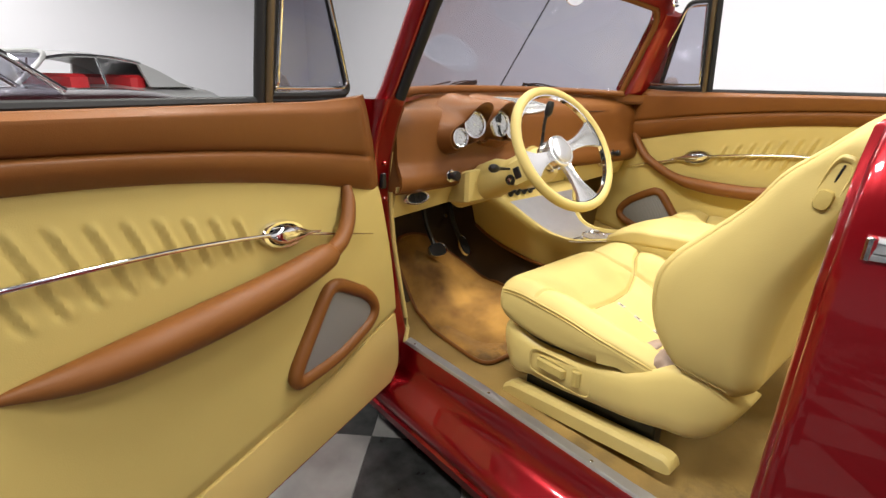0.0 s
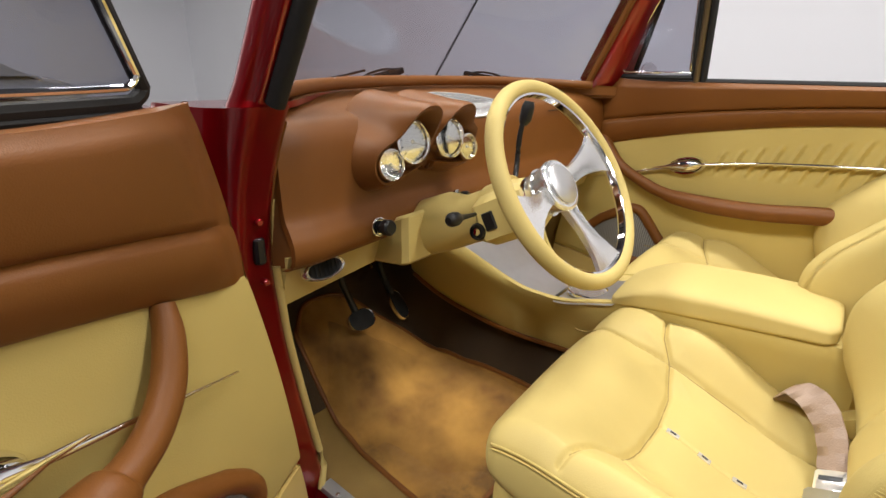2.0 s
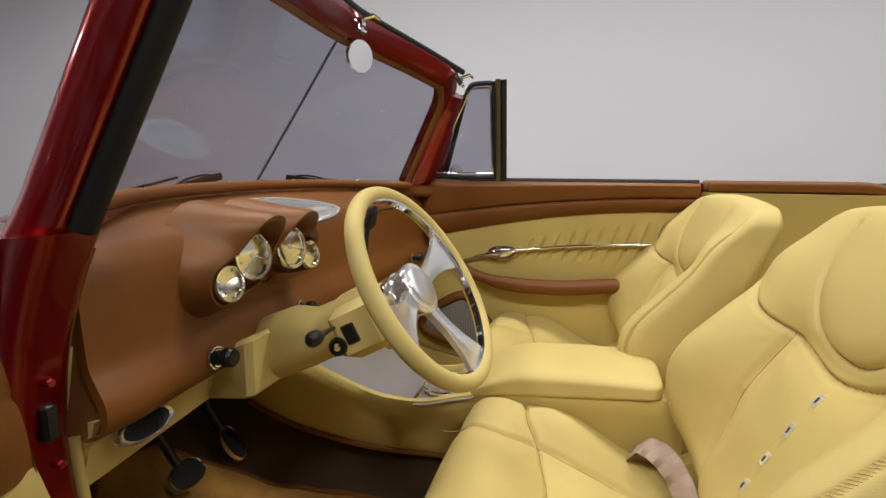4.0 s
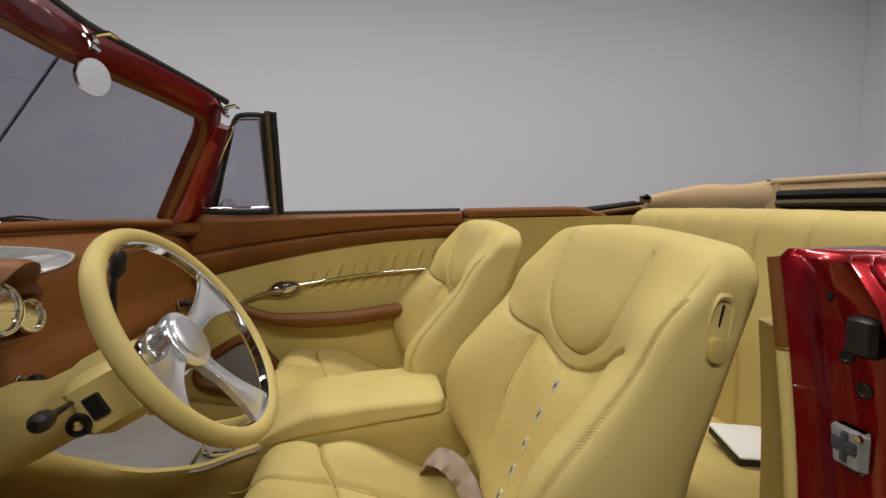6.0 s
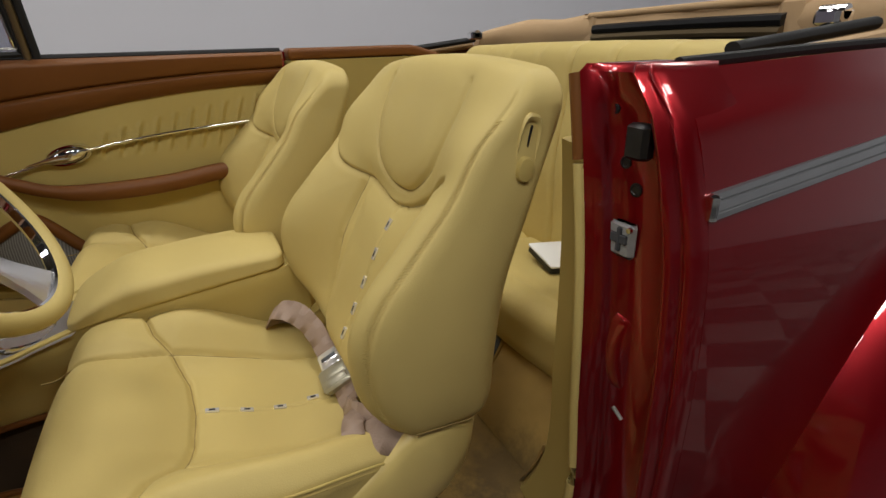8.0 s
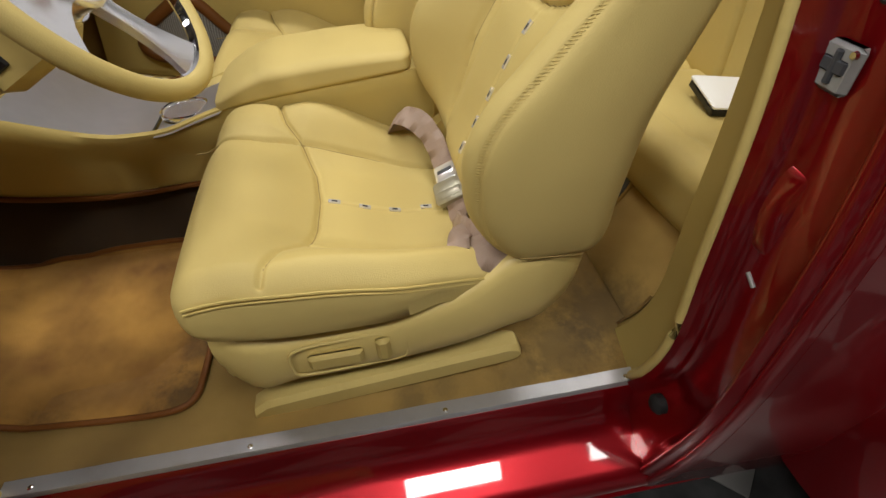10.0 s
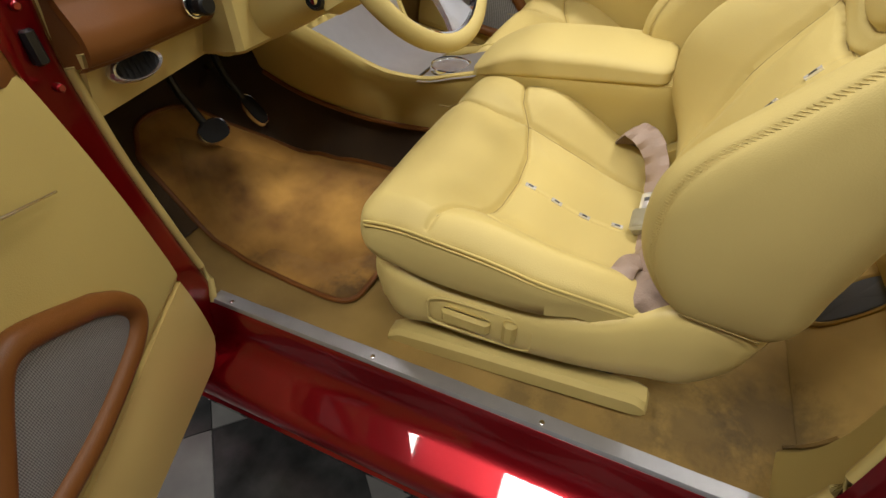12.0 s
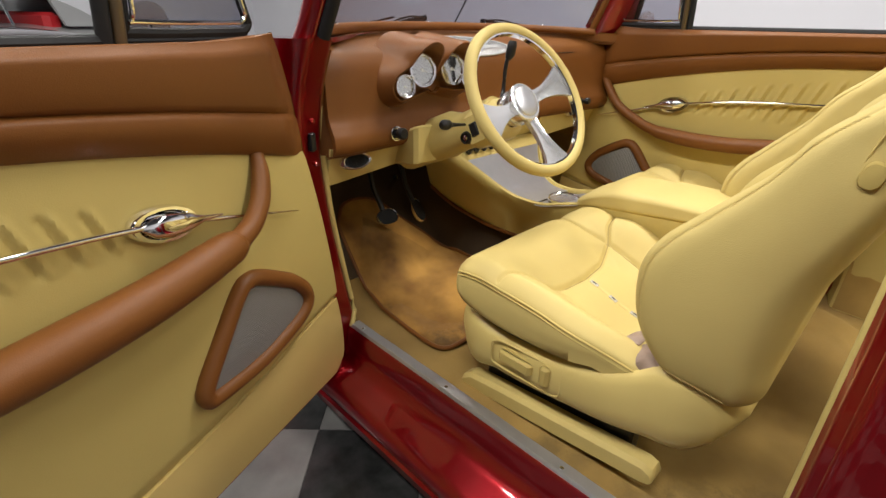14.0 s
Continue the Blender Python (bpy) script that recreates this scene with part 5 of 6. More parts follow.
def make_seat():
    seat = empty("front_seat", (SX, -0.6, 0.30))
    v, f = pillow((0.262, 0.235, 0.065), 0.032, (150, 135, 10), 8)
    out = []
    arr = np.array(v)
    for p, relief in zip(v, cushion_relief(arr[:, 0], arr[:, 1] - 0.545)):
        y = -0.545 + p[1]
        t = (p[2] + 0.065) / 0.13
        top = cushion_top(p[0], y, relief) if p[2] > -0.03 else C_TOP(y) + 0.02
        lo = min(C_LOW(y), cushion_top(p[0], y, 0.0) - 0.05)
        yy = y - 0.014 * (p[0] / 0.262) ** 2 * smooth(-0.45, -0.31, y) + 0.010 * math.sin(math.pi * t) * smooth(-0.40, -0.31, y)
        out.append(V(SX + p[0] * (1.0 - 0.10 * smooth(-0.58, -0.75, y)) * (1 + 0.035 * math.sin(math.pi * t)), yy, lo + (top - lo) * t))
    cush = part("seat_cushion", (out, f), BEIGE, seat, "padded beige leather cushion with stitched seams", sharp=80)
    # dark tubes draw the crease shade along the cushion seams
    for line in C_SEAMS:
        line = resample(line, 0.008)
        part("seam", tube([V(SX + x, y, cushion_top(x, y) + 0.0006) for x, y in line if abs(x) < 0.24 and y > -0.77], 0.0012, 6), SEAM_SHADE, cush, "thin dark line painting shade into a sewn seam")
    # twin welts along the side
    for s in (-1, 1):
        for drop, r in ((0.024, 0.0022), (0.032, 0.0016)):
            pts = [V(SX + s * 0.2700 * (1.0 - 0.10 * smooth(-0.58, -0.75, y)), y, C_SIDE(y) - drop - (0.045 * smooth(-0.48, -0.66, y) if s > 0 else 0)) for y in np.linspace(-0.335, -0.755, 26)]
            part("piping", tube(pts, r, 6), BEIGE2, cush, "sewn welt")
    # power-seat base shell
    low = scurve([(-0.900, 0.555), (-0.880, 0.508), (-0.848, 0.466), (-0.76, 0.438), (-0.616, 0.417), (-0.431, 0.394), (-0.34, 0.396), (-0.317, 0.43)])
    high = scurve([(-0.900, 0.562), (-0.880, 0.584), (-0.845, 0.603), (-0.78, 0.598), (-0.70, 0.548), (-0.641, 0.526), (-0.533, 0.505), (-0.433, 0.497), (-0.36, 0.510), (-0.317, 0.505)])
    wide = scurve([(-0.900, 0.205), (-0.880, 0.230), (-0.845, 0.246), (-0.77, 0.256), (-0.68, 0.262), (-0.57, 0.261), (-0.45, 0.254), (-0.36, 0.248), (-0.317, 0.225)])

    def base_ring(y):
        lo, hi, w = low(y), high(y), wide(y)
        h = hi - lo
        prof = [(0.030, 0.0), (0.012, 0.03), (0.004, 0.12), (0.0, 0.35), (0.0, 0.60), (0.002, 0.80), (0.007, 0.92), (0.016, 0.985), (0.028, 1.0), (0.050, 0.98), (0.055, 0.08)]
        return [V(SX - w + d, y, lo + h * k) for d, k in prof]
    for s in (1, -1):
        rings = [base_ring(y) for y in (-0.900, -0.897, -0.891, -0.880, *np.linspace(-0.865, -0.34, 30), -0.33, -0.322, -0.317)]
        if s < 0:
            rings = [[V(2 * SX - p[0], p[1], p[2]) for p in r] for r in rings]
        sh = part("side_shell", loft(rings), PLASTIC, seat, "smooth beige plastic side shell", sharp=50)
        if s > 0:
            x = SX - 0.259
            rim = [V(x - 0.001 + 0.004 * abs(b) ** 4, -0.519 + 0.088 * a_, 0.457 + 0.034 * b + 0.06 * (0.519 - 0.519 - 0.088 * a_) * 0.5) for a_, b in oval(1, 1, 40, 5)]
            part("switch_plate", tube([*rim, rim[0]], 0.0026, 8, (1, 0, 0)), PLASTIC, sh, "raised border round the seat switches")
            part("seat_switch", box(x - 0.012, x + 0.006, -0.540, -0.458, 0.447, 0.475, 0.006), BEIGE2, sh, "long beige power-seat switch")
            part("seat_switch", box(x - 0.013, x + 0.006, -0.582, -0.560, 0.446, 0.490, 0.006), BEIGE2, sh, "upright beige power-seat switch")
    part("front_valance", box(SX - 0.225, SX + 0.225, -0.340, -0.318, 0.40, 0.50, 0.010), PLASTIC, seat)
    part("frame_pan", box(SX - 0.225, SX + 0.225, -0.79, -0.335, 0.42, 0.485, 0.02), BLACK, seat, "black seat frame that fills the shaded gap under the cushion")
    # black strips added to paint the shaded gap between cushion and shell
    for s in (-1, 1):
        part("frame_side", loft([[V(SX + s * x, y, z) for x, z in ((0.195, high(y) - 0.04), (wide(y) - 0.022, high(y) - 0.04), (wide(y) - 0.022, high(y) + 0.022), (0.195, high(y) + 0.022))] for y in np.linspace(-0.335, -0.66, 14)]), BLACK, seat, "black seat frame that fills the shaded gap under the cushion")
    for s in (-1, 1):
        x = SX + s * 0.218
        part("rail_cover", loft([[V(x - 0.020, y, b), V(x - 0.024, y, t - 0.010), V(x - 0.016, y, t), V(x + 0.012, y, t), V(x + 0.02, y, t - 0.008), V(x + 0.02, y, b)] for y, b, t in
             ((-0.802, 0.348, 0.362), (-0.796, 0.340, 0.374), (-0.780, 0.335, 0.380), (-0.6, 0.315, 0.362), (-0.42, 0.298, 0.344), (-0.36, 0.294, 0.336), (-0.335, 0.294, 0.318))]), PLASTIC, seat, "beige seat rail cover")
        part("seat_mount", box(SX + s * 0.18 - 0.02, SX + s * 0.18 + 0.02, -0.74, -0.38, 0.285, 0.43), BLACK, seat)
    part("recline_pivot", lathe([(0.020, -0.225), (0.020, 0.225)], (SX, -0.855, 0.572), (1, 0, 0), 20), BLACK, seat, "black reclining pivot")
    # backrest
    v, f = pillow((0.262, 0.085, 0.262), 0.040, (120, 10, 124), 12)
    arr = np.array(v)
    back = part("backrest", ([on_back(p, r) for p, r in zip(v, back_relief(arr[:, 0], back_z(arr[:, 2])))], f), BEIGE, seat, "tall beige leather backrest with stitched headrest outline", sharp=80)
    # the backrest's crease shade, drawn as dark tubes
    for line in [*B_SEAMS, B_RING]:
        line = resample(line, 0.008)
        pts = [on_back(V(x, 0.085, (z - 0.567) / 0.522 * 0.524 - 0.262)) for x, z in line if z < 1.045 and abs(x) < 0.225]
        part("seam", tube([p + V(0, 0.0006, 0) for p in pts], 0.0012, 6), SEAM_SHADE, back, "thin dark line painting shade into a sewn seam")
    for h in (0.600,):
        hem = [V(SX - B_WIDE(h) * 1.004, y, h - 0.10 * (-0.80 - y)) for y in np.linspace(-0.775, -0.868, 12)]
        part("hem_seam", tube(hem, 0.0009, 6), SEAM_SHADE, back)
    for s in (-1, 1):
        stitch = []
        for q in np.linspace(-0.20, 0.20, 110):
            a, b = on_back(V(s * 0.2472, 0.0758, q)), on_back(V(s * 0.2530, 0.0702, q + 0.0025))
            lift = V(s * 0.0001, 0.0001, 0)
            stitch.append(tube([a + lift, b + lift], 0.0005, 5))
        tagged(part("stitching", join(*stitch), BEIGE, back, "cross stitching along the side bolster"), kind="stuff")
    # belt guide at the shoulder
    m = Matrix.Translation((SX - 0.2655, -0.937, 0.981)) @ pose(0, 0, 0, 14, 0, 0)
    lozenge = oval(0.0150, 0.044, 36, 3.2)
    part("belt_guide", placed(loft([[(h, x * k, y * k) for x, y in lozenge] for k, h in ((1.06, 0.014), (1.04, -0.0005), (0.96, -0.0028), (0.86, -0.0018), (0.80, 0.0008), (0.05, 0.001))]), m), PLASTIC, back, "moulded beige belt guide")
    part("guide_slot", placed(box(-0.0008, 0.003, -0.0015, 0.0015, -0.002, 0.032, 0.0005), m), BLACK, back)
    part("guide_button", placed(loft([[(h, x * k, -0.021 + y * k) for x, y in oval(0.0115, 0.0155, 28, 2.6)] for k, h in ((1.0, 0.002), (1.0, -0.006), (0.88, -0.0095), (0.3, -0.0105), (0.02, -0.0105))]), m), BEIGE2, back, "rounded beige release button")

    # bright staples on the centre seams
    def staple(o, along, normal, owner):
        along = along / np.linalg.norm(along)
        nrm = normal - along * (normal @ along)
        nrm = nrm / np.linalg.norm(nrm)
        across = np.cross(along, nrm)
        block = lambda L, w, h0, h1: loft([[o + along * sx * L + across * sy * w + nrm * h for sx, sy in ((-1, -1), (1, -1), (1, 1), (-1, 1))] for h in (h0, h1)])
        part("chrome_staple", block(0.0105, 0.0042, -0.003, 0.0030), STAPLE, owner, "small chrome staple", smooth=False)
        part("staple_slot", block(0.0048, 0.0021, 0.0, 0.0034), BLACK, owner, smooth=False)
    for x, y in ((0.294, -0.518), (0.292, -0.569), (0.296, -0.622), (0.306, -0.681)):
        o, e = V(x, y, cushion_top(x - SX + 0.012, y)), V(x, y - 0.01, cushion_top(x - SX + 0.012, y - 0.01))
        staple(o, e - o, V(0, 0, 1), cush)
    for x, z in ((-0.020, 0.828), (-0.018, 0.780), (-0.015, 0.731), (-0.012, 0.684), (-0.010, 0.640)):
        q = (z - 0.567) / 0.522 * 0.524 - 0.262
        o, e = on_back(V(x - 0.008, 0.085, q)), on_back(V(x - 0.008, 0.085, q - 0.01))
        staple(V(SX + x, o[1], o[2]), e - o, V(0, 1, 0.4), back)
    return tagged(seat, "beige leather bucket seat with chrome staples along its seams", "car seat", "front seats")


seat_d = make_seat()
seat_p = copy_thing(seat_d, pose(SX + 0.676, -0.522, 0.284))
seat_p.scale = (1.11, 1.0, 1.0)
for o in list(seat_p.children_recursive):
    if o.name.startswith(("belt_guide", "guide_", "switch_plate", "seat_switch")):
        bpy.data.objects.remove(o)

# ---- seat belt lying on the driver seat ----
def belt_strip(name, pts, w, parent, material=BELT, twist=None, label=""):
    pts = [V(*p) for p in spline(pts, 7)]
    n = len(pts)
    rings = []
    for i, p in enumerate(pts):
        d = pts[min(i + 1, n - 1)] - pts[max(i - 1, 0)]
        d /= np.linalg.norm(d)
        nv = V(0, 0.35, 1) if twist is None else twist(i / (n - 1))
        a = np.cross(d, nv)
        a /= np.linalg.norm(a)
        b = np.cross(a, d)
        wig = 0.0009 * math.sin(i * 0.9)
        rings.append([p - a * w / 2 + b * wig, p + a * w / 2 - b * wig, p + a * w / 2 + b * (0.0025 - wig), p + b * 0.004, p - a * w / 2 + b * (0.0025 + wig)])
    return part(name, loft(rings), material, parent, label, sharp=85)


belt = belt_strip("seat_belt", [(0.535, -0.720, 0.555), (0.512, -0.672, 0.566), (0.500, -0.650, 0.586), (0.488, -0.664, 0.606), (0.466, -0.688, 0.608), (0.438, -0.708, 0.598), (0.405, -0.721, 0.580), (0.372, -0.728, 0.562), (0.350, -0.731, 0.552)], 0.046, None, twist=lambda t: V(0.5 - 0.5 * t, 0.70 + 0.25 * math.sin(4 * t), 0.75))
tagged(belt, "taupe seat belt webbing with a brushed metal buckle", "seat belt", "seat belts")
belt_strip("webbing", [(0.290, -0.737, 0.532), (0.255, -0.737, 0.522), (0.215, -0.730, 0.530), (0.175, -0.724, 0.549), (0.135, -0.722, 0.572), (0.100, -0.724, 0.588), (0.072, -0.736, 0.590), (0.060, -0.765, 0.580)], 0.046, belt, twist=lambda t: V(-0.55, 0.62 + 0.30 * math.sin(7 * t), 0.75))
belt_strip("webbing", [(0.215, -0.722, 0.540), (0.180, -0.718, 0.560), (0.140, -0.722, 0.582), (0.105, -0.738, 0.598), (0.085, -0.770, 0.592)], 0.038, belt, twist=lambda t: V(-0.75, 0.60, 0.65))
belt_strip("webbing", [(0.150, -0.735, 0.580), (0.118, -0.708, 0.592), (0.090, -0.700, 0.588)], 0.034, belt, twist=lambda t: V(-0.35, 0.35, 0.9))
bx_ = V(0.92, 0.02, 0.39) / np.linalg.norm(V(0.92, 0.02, 0.39))
bz_ = V(-0.42, 0.52, 0.75) - bx_ * float(bx_ @ V(-0.42, 0.52, 0.75))
bz_ = bz_ / np.linalg.norm(bz_)
by_ = np.cross(bz_, bx_)
bk = Matrix([(bx_[k], by_[k], bz_[k], (0.306, -0.729, 0.541)[k]) for k in range(3)] + [(0, 0, 0, 1)])
part("buckle", placed(box(-0.026, 0.020, -0.030, 0.030, -0.010, 0.012, 0.005), bk), BUCKLE, belt, "brushed metal buckle")
part("buckle_button", placed(box(-0.020, -0.004, -0.024, 0.024, 0.010, 0.0145, 0.002), bk), BUCKLE, belt, "flat release bar")
part("tongue", placed(box(0.018, 0.056, -0.022, 0.022, -0.002, 0.007, 0.004), bk), STAPLE, belt, "bright metal tongue")
part("tongue_slot", placed(box(0.036, 0.044, -0.015, 0.015, 0.0068, 0.0078, 0.0004), bk), GREY, belt)
b2 = belt_strip("seat_belt", [(0.83, -0.745, 0.56), (0.80, -0.715, 0.60), (0.775, -0.70, 0.585), (0.77, -0.69, 0.565)], 0.04, None, twist=lambda t: V(-0.2, 0.5, 1))
tagged(b2, "taupe seat belt end tucked beside the arm rest", "seat belt", "seat belts")

# ---- rear door posts and quarter panels ----
JZ = np.linspace(0.14, 1.072, 26)
edge_x = scurve([(0.14, 0.0), (0.30, -0.006), (0.36, -0.035), (0.45, -0.060), (0.65, -0.055), (0.87, -0.040), (1.0, -0.020), (1.075, -0.006)])
out_x = scurve([(0.14, -0.130), (0.30, -0.165), (0.45, -0.182), (0.65, -0.188), (0.80, -0.184), (0.925, -0.168), (0.985, -0.150), (1.02, -0.138), (1.05, -0.120), (1.072, -0.098)])
JY = -0.985


def jamb_ring(z):
    a, b = edge_x(z), out_x(z)
    w = b - a
    deep = 0.020 * smooth(0.24, 0.34, z) * smooth(1.068, 1.045, z)
    prof = [(0.0, 0.006), (0.05, 0.001), (0.09, -0.002), (0.14, -0.004 - 0.5 * deep), (0.19, -0.006 - deep), (0.68, -0.006 - deep), (0.735, -0.005 - 0.8 * deep), (0.775, -0.003), (0.805, 0.004), (0.84, 0.005), (0.87, 0.000),
            (0.89, -0.007), (0.91, -0.009), (0.93, -0.006), (0.955, -0.006), (0.985, -0.012), (1.0, -0.024), (1.0, -0.10), (0.0, -0.10)]
    return [V(a + w * k, JY + h, z) for k, h in prof]


def side(points, s):
    return [V(2 * XC - p[0], p[1], p[2]) for p in points] if s else points


for s in (0, 1):
    jp = part("rear_post", loft([side(jamb_ring(z), s) for z in JZ] + [side([V(q[0] * 0.9 - 0.004, q[1] - 0.006, 1.080) for q in jamb_ring(1.072)], s)]), RED, car, "glossy red rear door post" if not s else "", sharp=65)
    if s:
        continue
    lb = V(-0.090, JY + 0.004, 1.006)
    part("latch_block", box(lb[0] - 0.016, lb[0] + 0.014, lb[1] - 0.02, lb[1] - 0.001, lb[2] - 0.019, lb[2] + 0.018, 0.005), BLACK, jp, "black door bumper")
    part("jamb_plate", box(-0.090, -0.048, JY - 0.028, JY - 0.016, 0.867, 0.909, 0.006), PLATE, jp, "square pale grey latch plate")
    part("plate_post", join(box(-0.083, -0.057, JY - 0.018, JY - 0.0135, 0.884, 0.896, 0.002), box(-0.074, -0.067, JY - 0.018, JY - 0.0125, 0.874, 0.904, 0.002)), GREY, jp)
    for x, z in ((-0.084, 0.903), (-0.054, 0.873)):
        part("plate_screw", lathe([(0.004, 0), (0.003, 0.003), (0.0005, 0.0032)], (x, JY - 0.017, z), (0, 1, 0), 10), CHROME, jp)
    for x, z, r in ((-0.044, 0.946, 0.0075), (-0.078, 0.948, 0.008), (-0.059, 0.976, 0.0075), (-0.060, 0.824, 0.0055), (-0.036, 1.032, 0.0055)):
        part("jamb_hole", lathe([(r, -0.008), (r, 0.0015), (r * 0.7, 0.002), (r * 0.6, 0.0012), (0.0005, 0.0012)], (x, JY - 0.0255, z), (0, 1, 0), 18), BLACK, jp)
    part("drain_slot", tube([V(-0.088, JY - 0.0245, 0.652), V(-0.104, JY - 0.0245, 0.642)], 0.0028, 8), PLATE, jp)
    boss = pillow((0.030, 0.010, 0.055), 0.0098, (12, 3, 18), 6)
    part("jamb_relief", move(boss, lambda p: V(-0.072 + p[0], JY - 0.036 + (p[1] + 0.010) * (0.4 + 0.6 * math.cos(p[0] * 45) * math.cos(p[2] * 22)), 0.735 + p[2])), RED, jp, "pressed boss in the door post")
    part("door_bumper", lathe([(0.016, 0), (0.016, 0.012), (0.010, 0.018), (0.0005, 0.019)], (-0.085, JY - 0.004, 0.36), (0, 1, 0), 18), RUBBER, jp, "round black rubber stop")
part("rear_windlace", tube([V(0.0, -1.012, 0.302), *[V(edge_x(z) + 0.009, JY + 0.003, z) for z in np.linspace(0.33, 0.97, 20)]], 0.0085, 10), PLASTIC, car, "beige piping along the rear door edge")
part("post_cap", tube([V(edge_x(z) + 0.009, JY + 0.002, z) for z in np.linspace(0.975, 1.07, 8)], 0.0095, 10), BROWN, car, "saddle-brown leather edge")

# outer quarter panels
taper = scurve([(-3.35, 0.62), (-3.1, 0.42), (-2.6, 0.19), (-2.0, 0.03), (-1.5, -0.012), (-1.0, 0.0)])
qtop = scurve([(-3.35, 0.72), (-3.0, 0.88), (-2.5, 1.02), (-2.0, 1.078), (-1.5, 1.085), (-1.0, 1.072)])


def quarter(u, v):
    y = JY - 0.03 - 2.33 * u
    z = 0.14 + (qtop(y) - 0.14) * v
    zz = 0.14 + 0.932 * v
    x = out_x(zz) + taper(y)
    if v > 0.97:
        x += 0.012
    return V(x, y, z)


for s in (0, 1):
    vf = slab(quarter, np.linspace(0, 1, 36), [*np.linspace(0, 0.9, 20), 0.93, 0.955, 0.975, 0.99, 1.0], (0.02, 0, -0.006))
    if s:
        vf = (side(vf[0], 1), vf[1])
    qp = part("quarter_panel", vf, RED, car, "glossy candy red rear quarter panel", sharp=60)
    if not s:
        def strip(y):
            rib = [(-0.0128, 0.001), (-0.012, 0.004), (-0.0065, 0.005), (-0.005, 0.0028), (-0.004, 0.0055), (0.004, 0.0055), (0.005, 0.0028), (0.0065, 0.005), (0.012, 0.004), (0.0128, 0.001)]
            zc = 0.948 + 0.088 * (-1.0 - y)
            face = [V(out_x(zc + a) + taper(y) - h, y, zc + a) for a, h in rib]
            return face + [V(out_x(zc + a) + taper(y) + 0.004, y, zc + a) for a, h in reversed(rib)]
        part("side_moulding", loft([strip(y) for y in np.linspace(-1.02, -2.3, 18)]), MOULD, qp, "flat ribbed satin metal side moulding", sharp=25)
        part("moulding_end", box(out_x(0.948) - 0.008, out_x(0.948) + 0.006, -1.024, -1.014, 0.935, 0.963, 0.003), CHROME, qp)
        part("belt_rail", tube([V(-0.068, y, qtop(y) + 0.004) for y in np.linspace(-1.06, -1.66, 10)], 0.007, 8), RUBBER, qp, "black belt weather strip")


# rear fenders and wheels
def fender_ring(y, s, front=False):
    c, L = ((-2.00, 0.775) if not front else (1.12, 0.80))
    a = max(0.0, 1 - abs((y - c) / L) ** (5 if not front else 3)) ** 0.45
    w, h = (0.24 if not front else 0.19) * a ** 0.8 + 0.004, (0.68 if not front else 0.56) * a ** 0.5 + 0.02
    x0 = -0.165 if not front else -0.06
    z0 = 0.20 if front else 0.20 + 0.26 * smooth(-1.30, -1.62, y) * smooth(-2.75, -2.45, y)
    ztop = 0.24 + h
    out = []
    for t in np.linspace(0.0, math.pi * 0.72, 24):
        z = z0 + max(0.01, ztop - z0) * math.sin(t * 0.72)
        back = 0.0 if front else 0.30 * max(0, z - 0.45) * smooth(-2.0, -1.4, y)
        out.append(V(x0 + 0.06 - (w + 0.06) * math.cos(t * 0.72 - 0.1), y - back, z))
    out.append(V(x0 + 0.12, y, z0))
    return side(out, s)


for s in (0, 1):
    for front in (False, True):
        c, L = ((-2.00, 0.775) if not front else (1.12, 0.80))
        part("fender", loft([fender_ring(c + L * math.sin(q), s, front) for q in np.linspace(-1.55, 1.55, 44)]), RED, car, "bulging candy red fender", sharp=70)
        if not front:
            part("fender_lip", tube([fender_ring(y, s)[0] for y in np.linspace(-1.34, -2.6, 30)], 0.009, 8), CHROME, car, "bright wheel arch lip")
        yw = -1.90 if not front else 1.15
        xw = (-0.27 if not front else -0.20) if not s else 2 * XC + (0.27 if not front else 0.20)
        w = part("wheel", lathe([(0.19, -0.09), (0.31, -0.10), (0.325, -0.06), (0.325, 0.06), (0.31, 0.10), (0.20, 0.10), (0.19, 0.07)], (xw, yw, 0.325), (1, 0, 0), 40), TYRE, car, "black tyre on a chrome wheel")
        sg = -1 if not s else 1
        part("rim", lathe([(0.195, 0.02), (0.20, 0.092), (0.18, 0.085), (0.16, 0.04), (0.10, 0.03), (0.06, 0.06), (0.0005, 0.07)], (xw, yw, 0.325), (sg, 0, 0), 36), CHROME, w, "polished chrome rim")

# deck, hood and nose
def deck(u, v):
    y = -2.02 - 1.33 * u
    w = 0.645 + 0.14 - taper(y) - 0.01
    x = XC + (2 * v - 1) * w
    return V(x, y, qtop(y) - 0.004 + 0.07 * (1 - (2 * v - 1) ** 2) * (1 - u * 0.4))


part("deck_lid", slab(deck, np.linspace(0, 1, 20), np.linspace(0, 1, 24), (0, 0, -0.02)), RED, car, "rounded red rear deck")
part("tail_panel", slab(lambda u, v: V(XC + (2 * u - 1) * 0.18, -3.33 + 0.03 * math.sin(math.pi * v), 0.18 + 0.55 * v), np.linspace(0, 1, 8), np.linspace(0, 1, 8), (0, 0.02, 0)), RED, car)
part("under_body", box(-0.02, 2 * XC + 0.02, -2.9, 1.9, 0.16, 0.24, 0.02), BLACK, car)


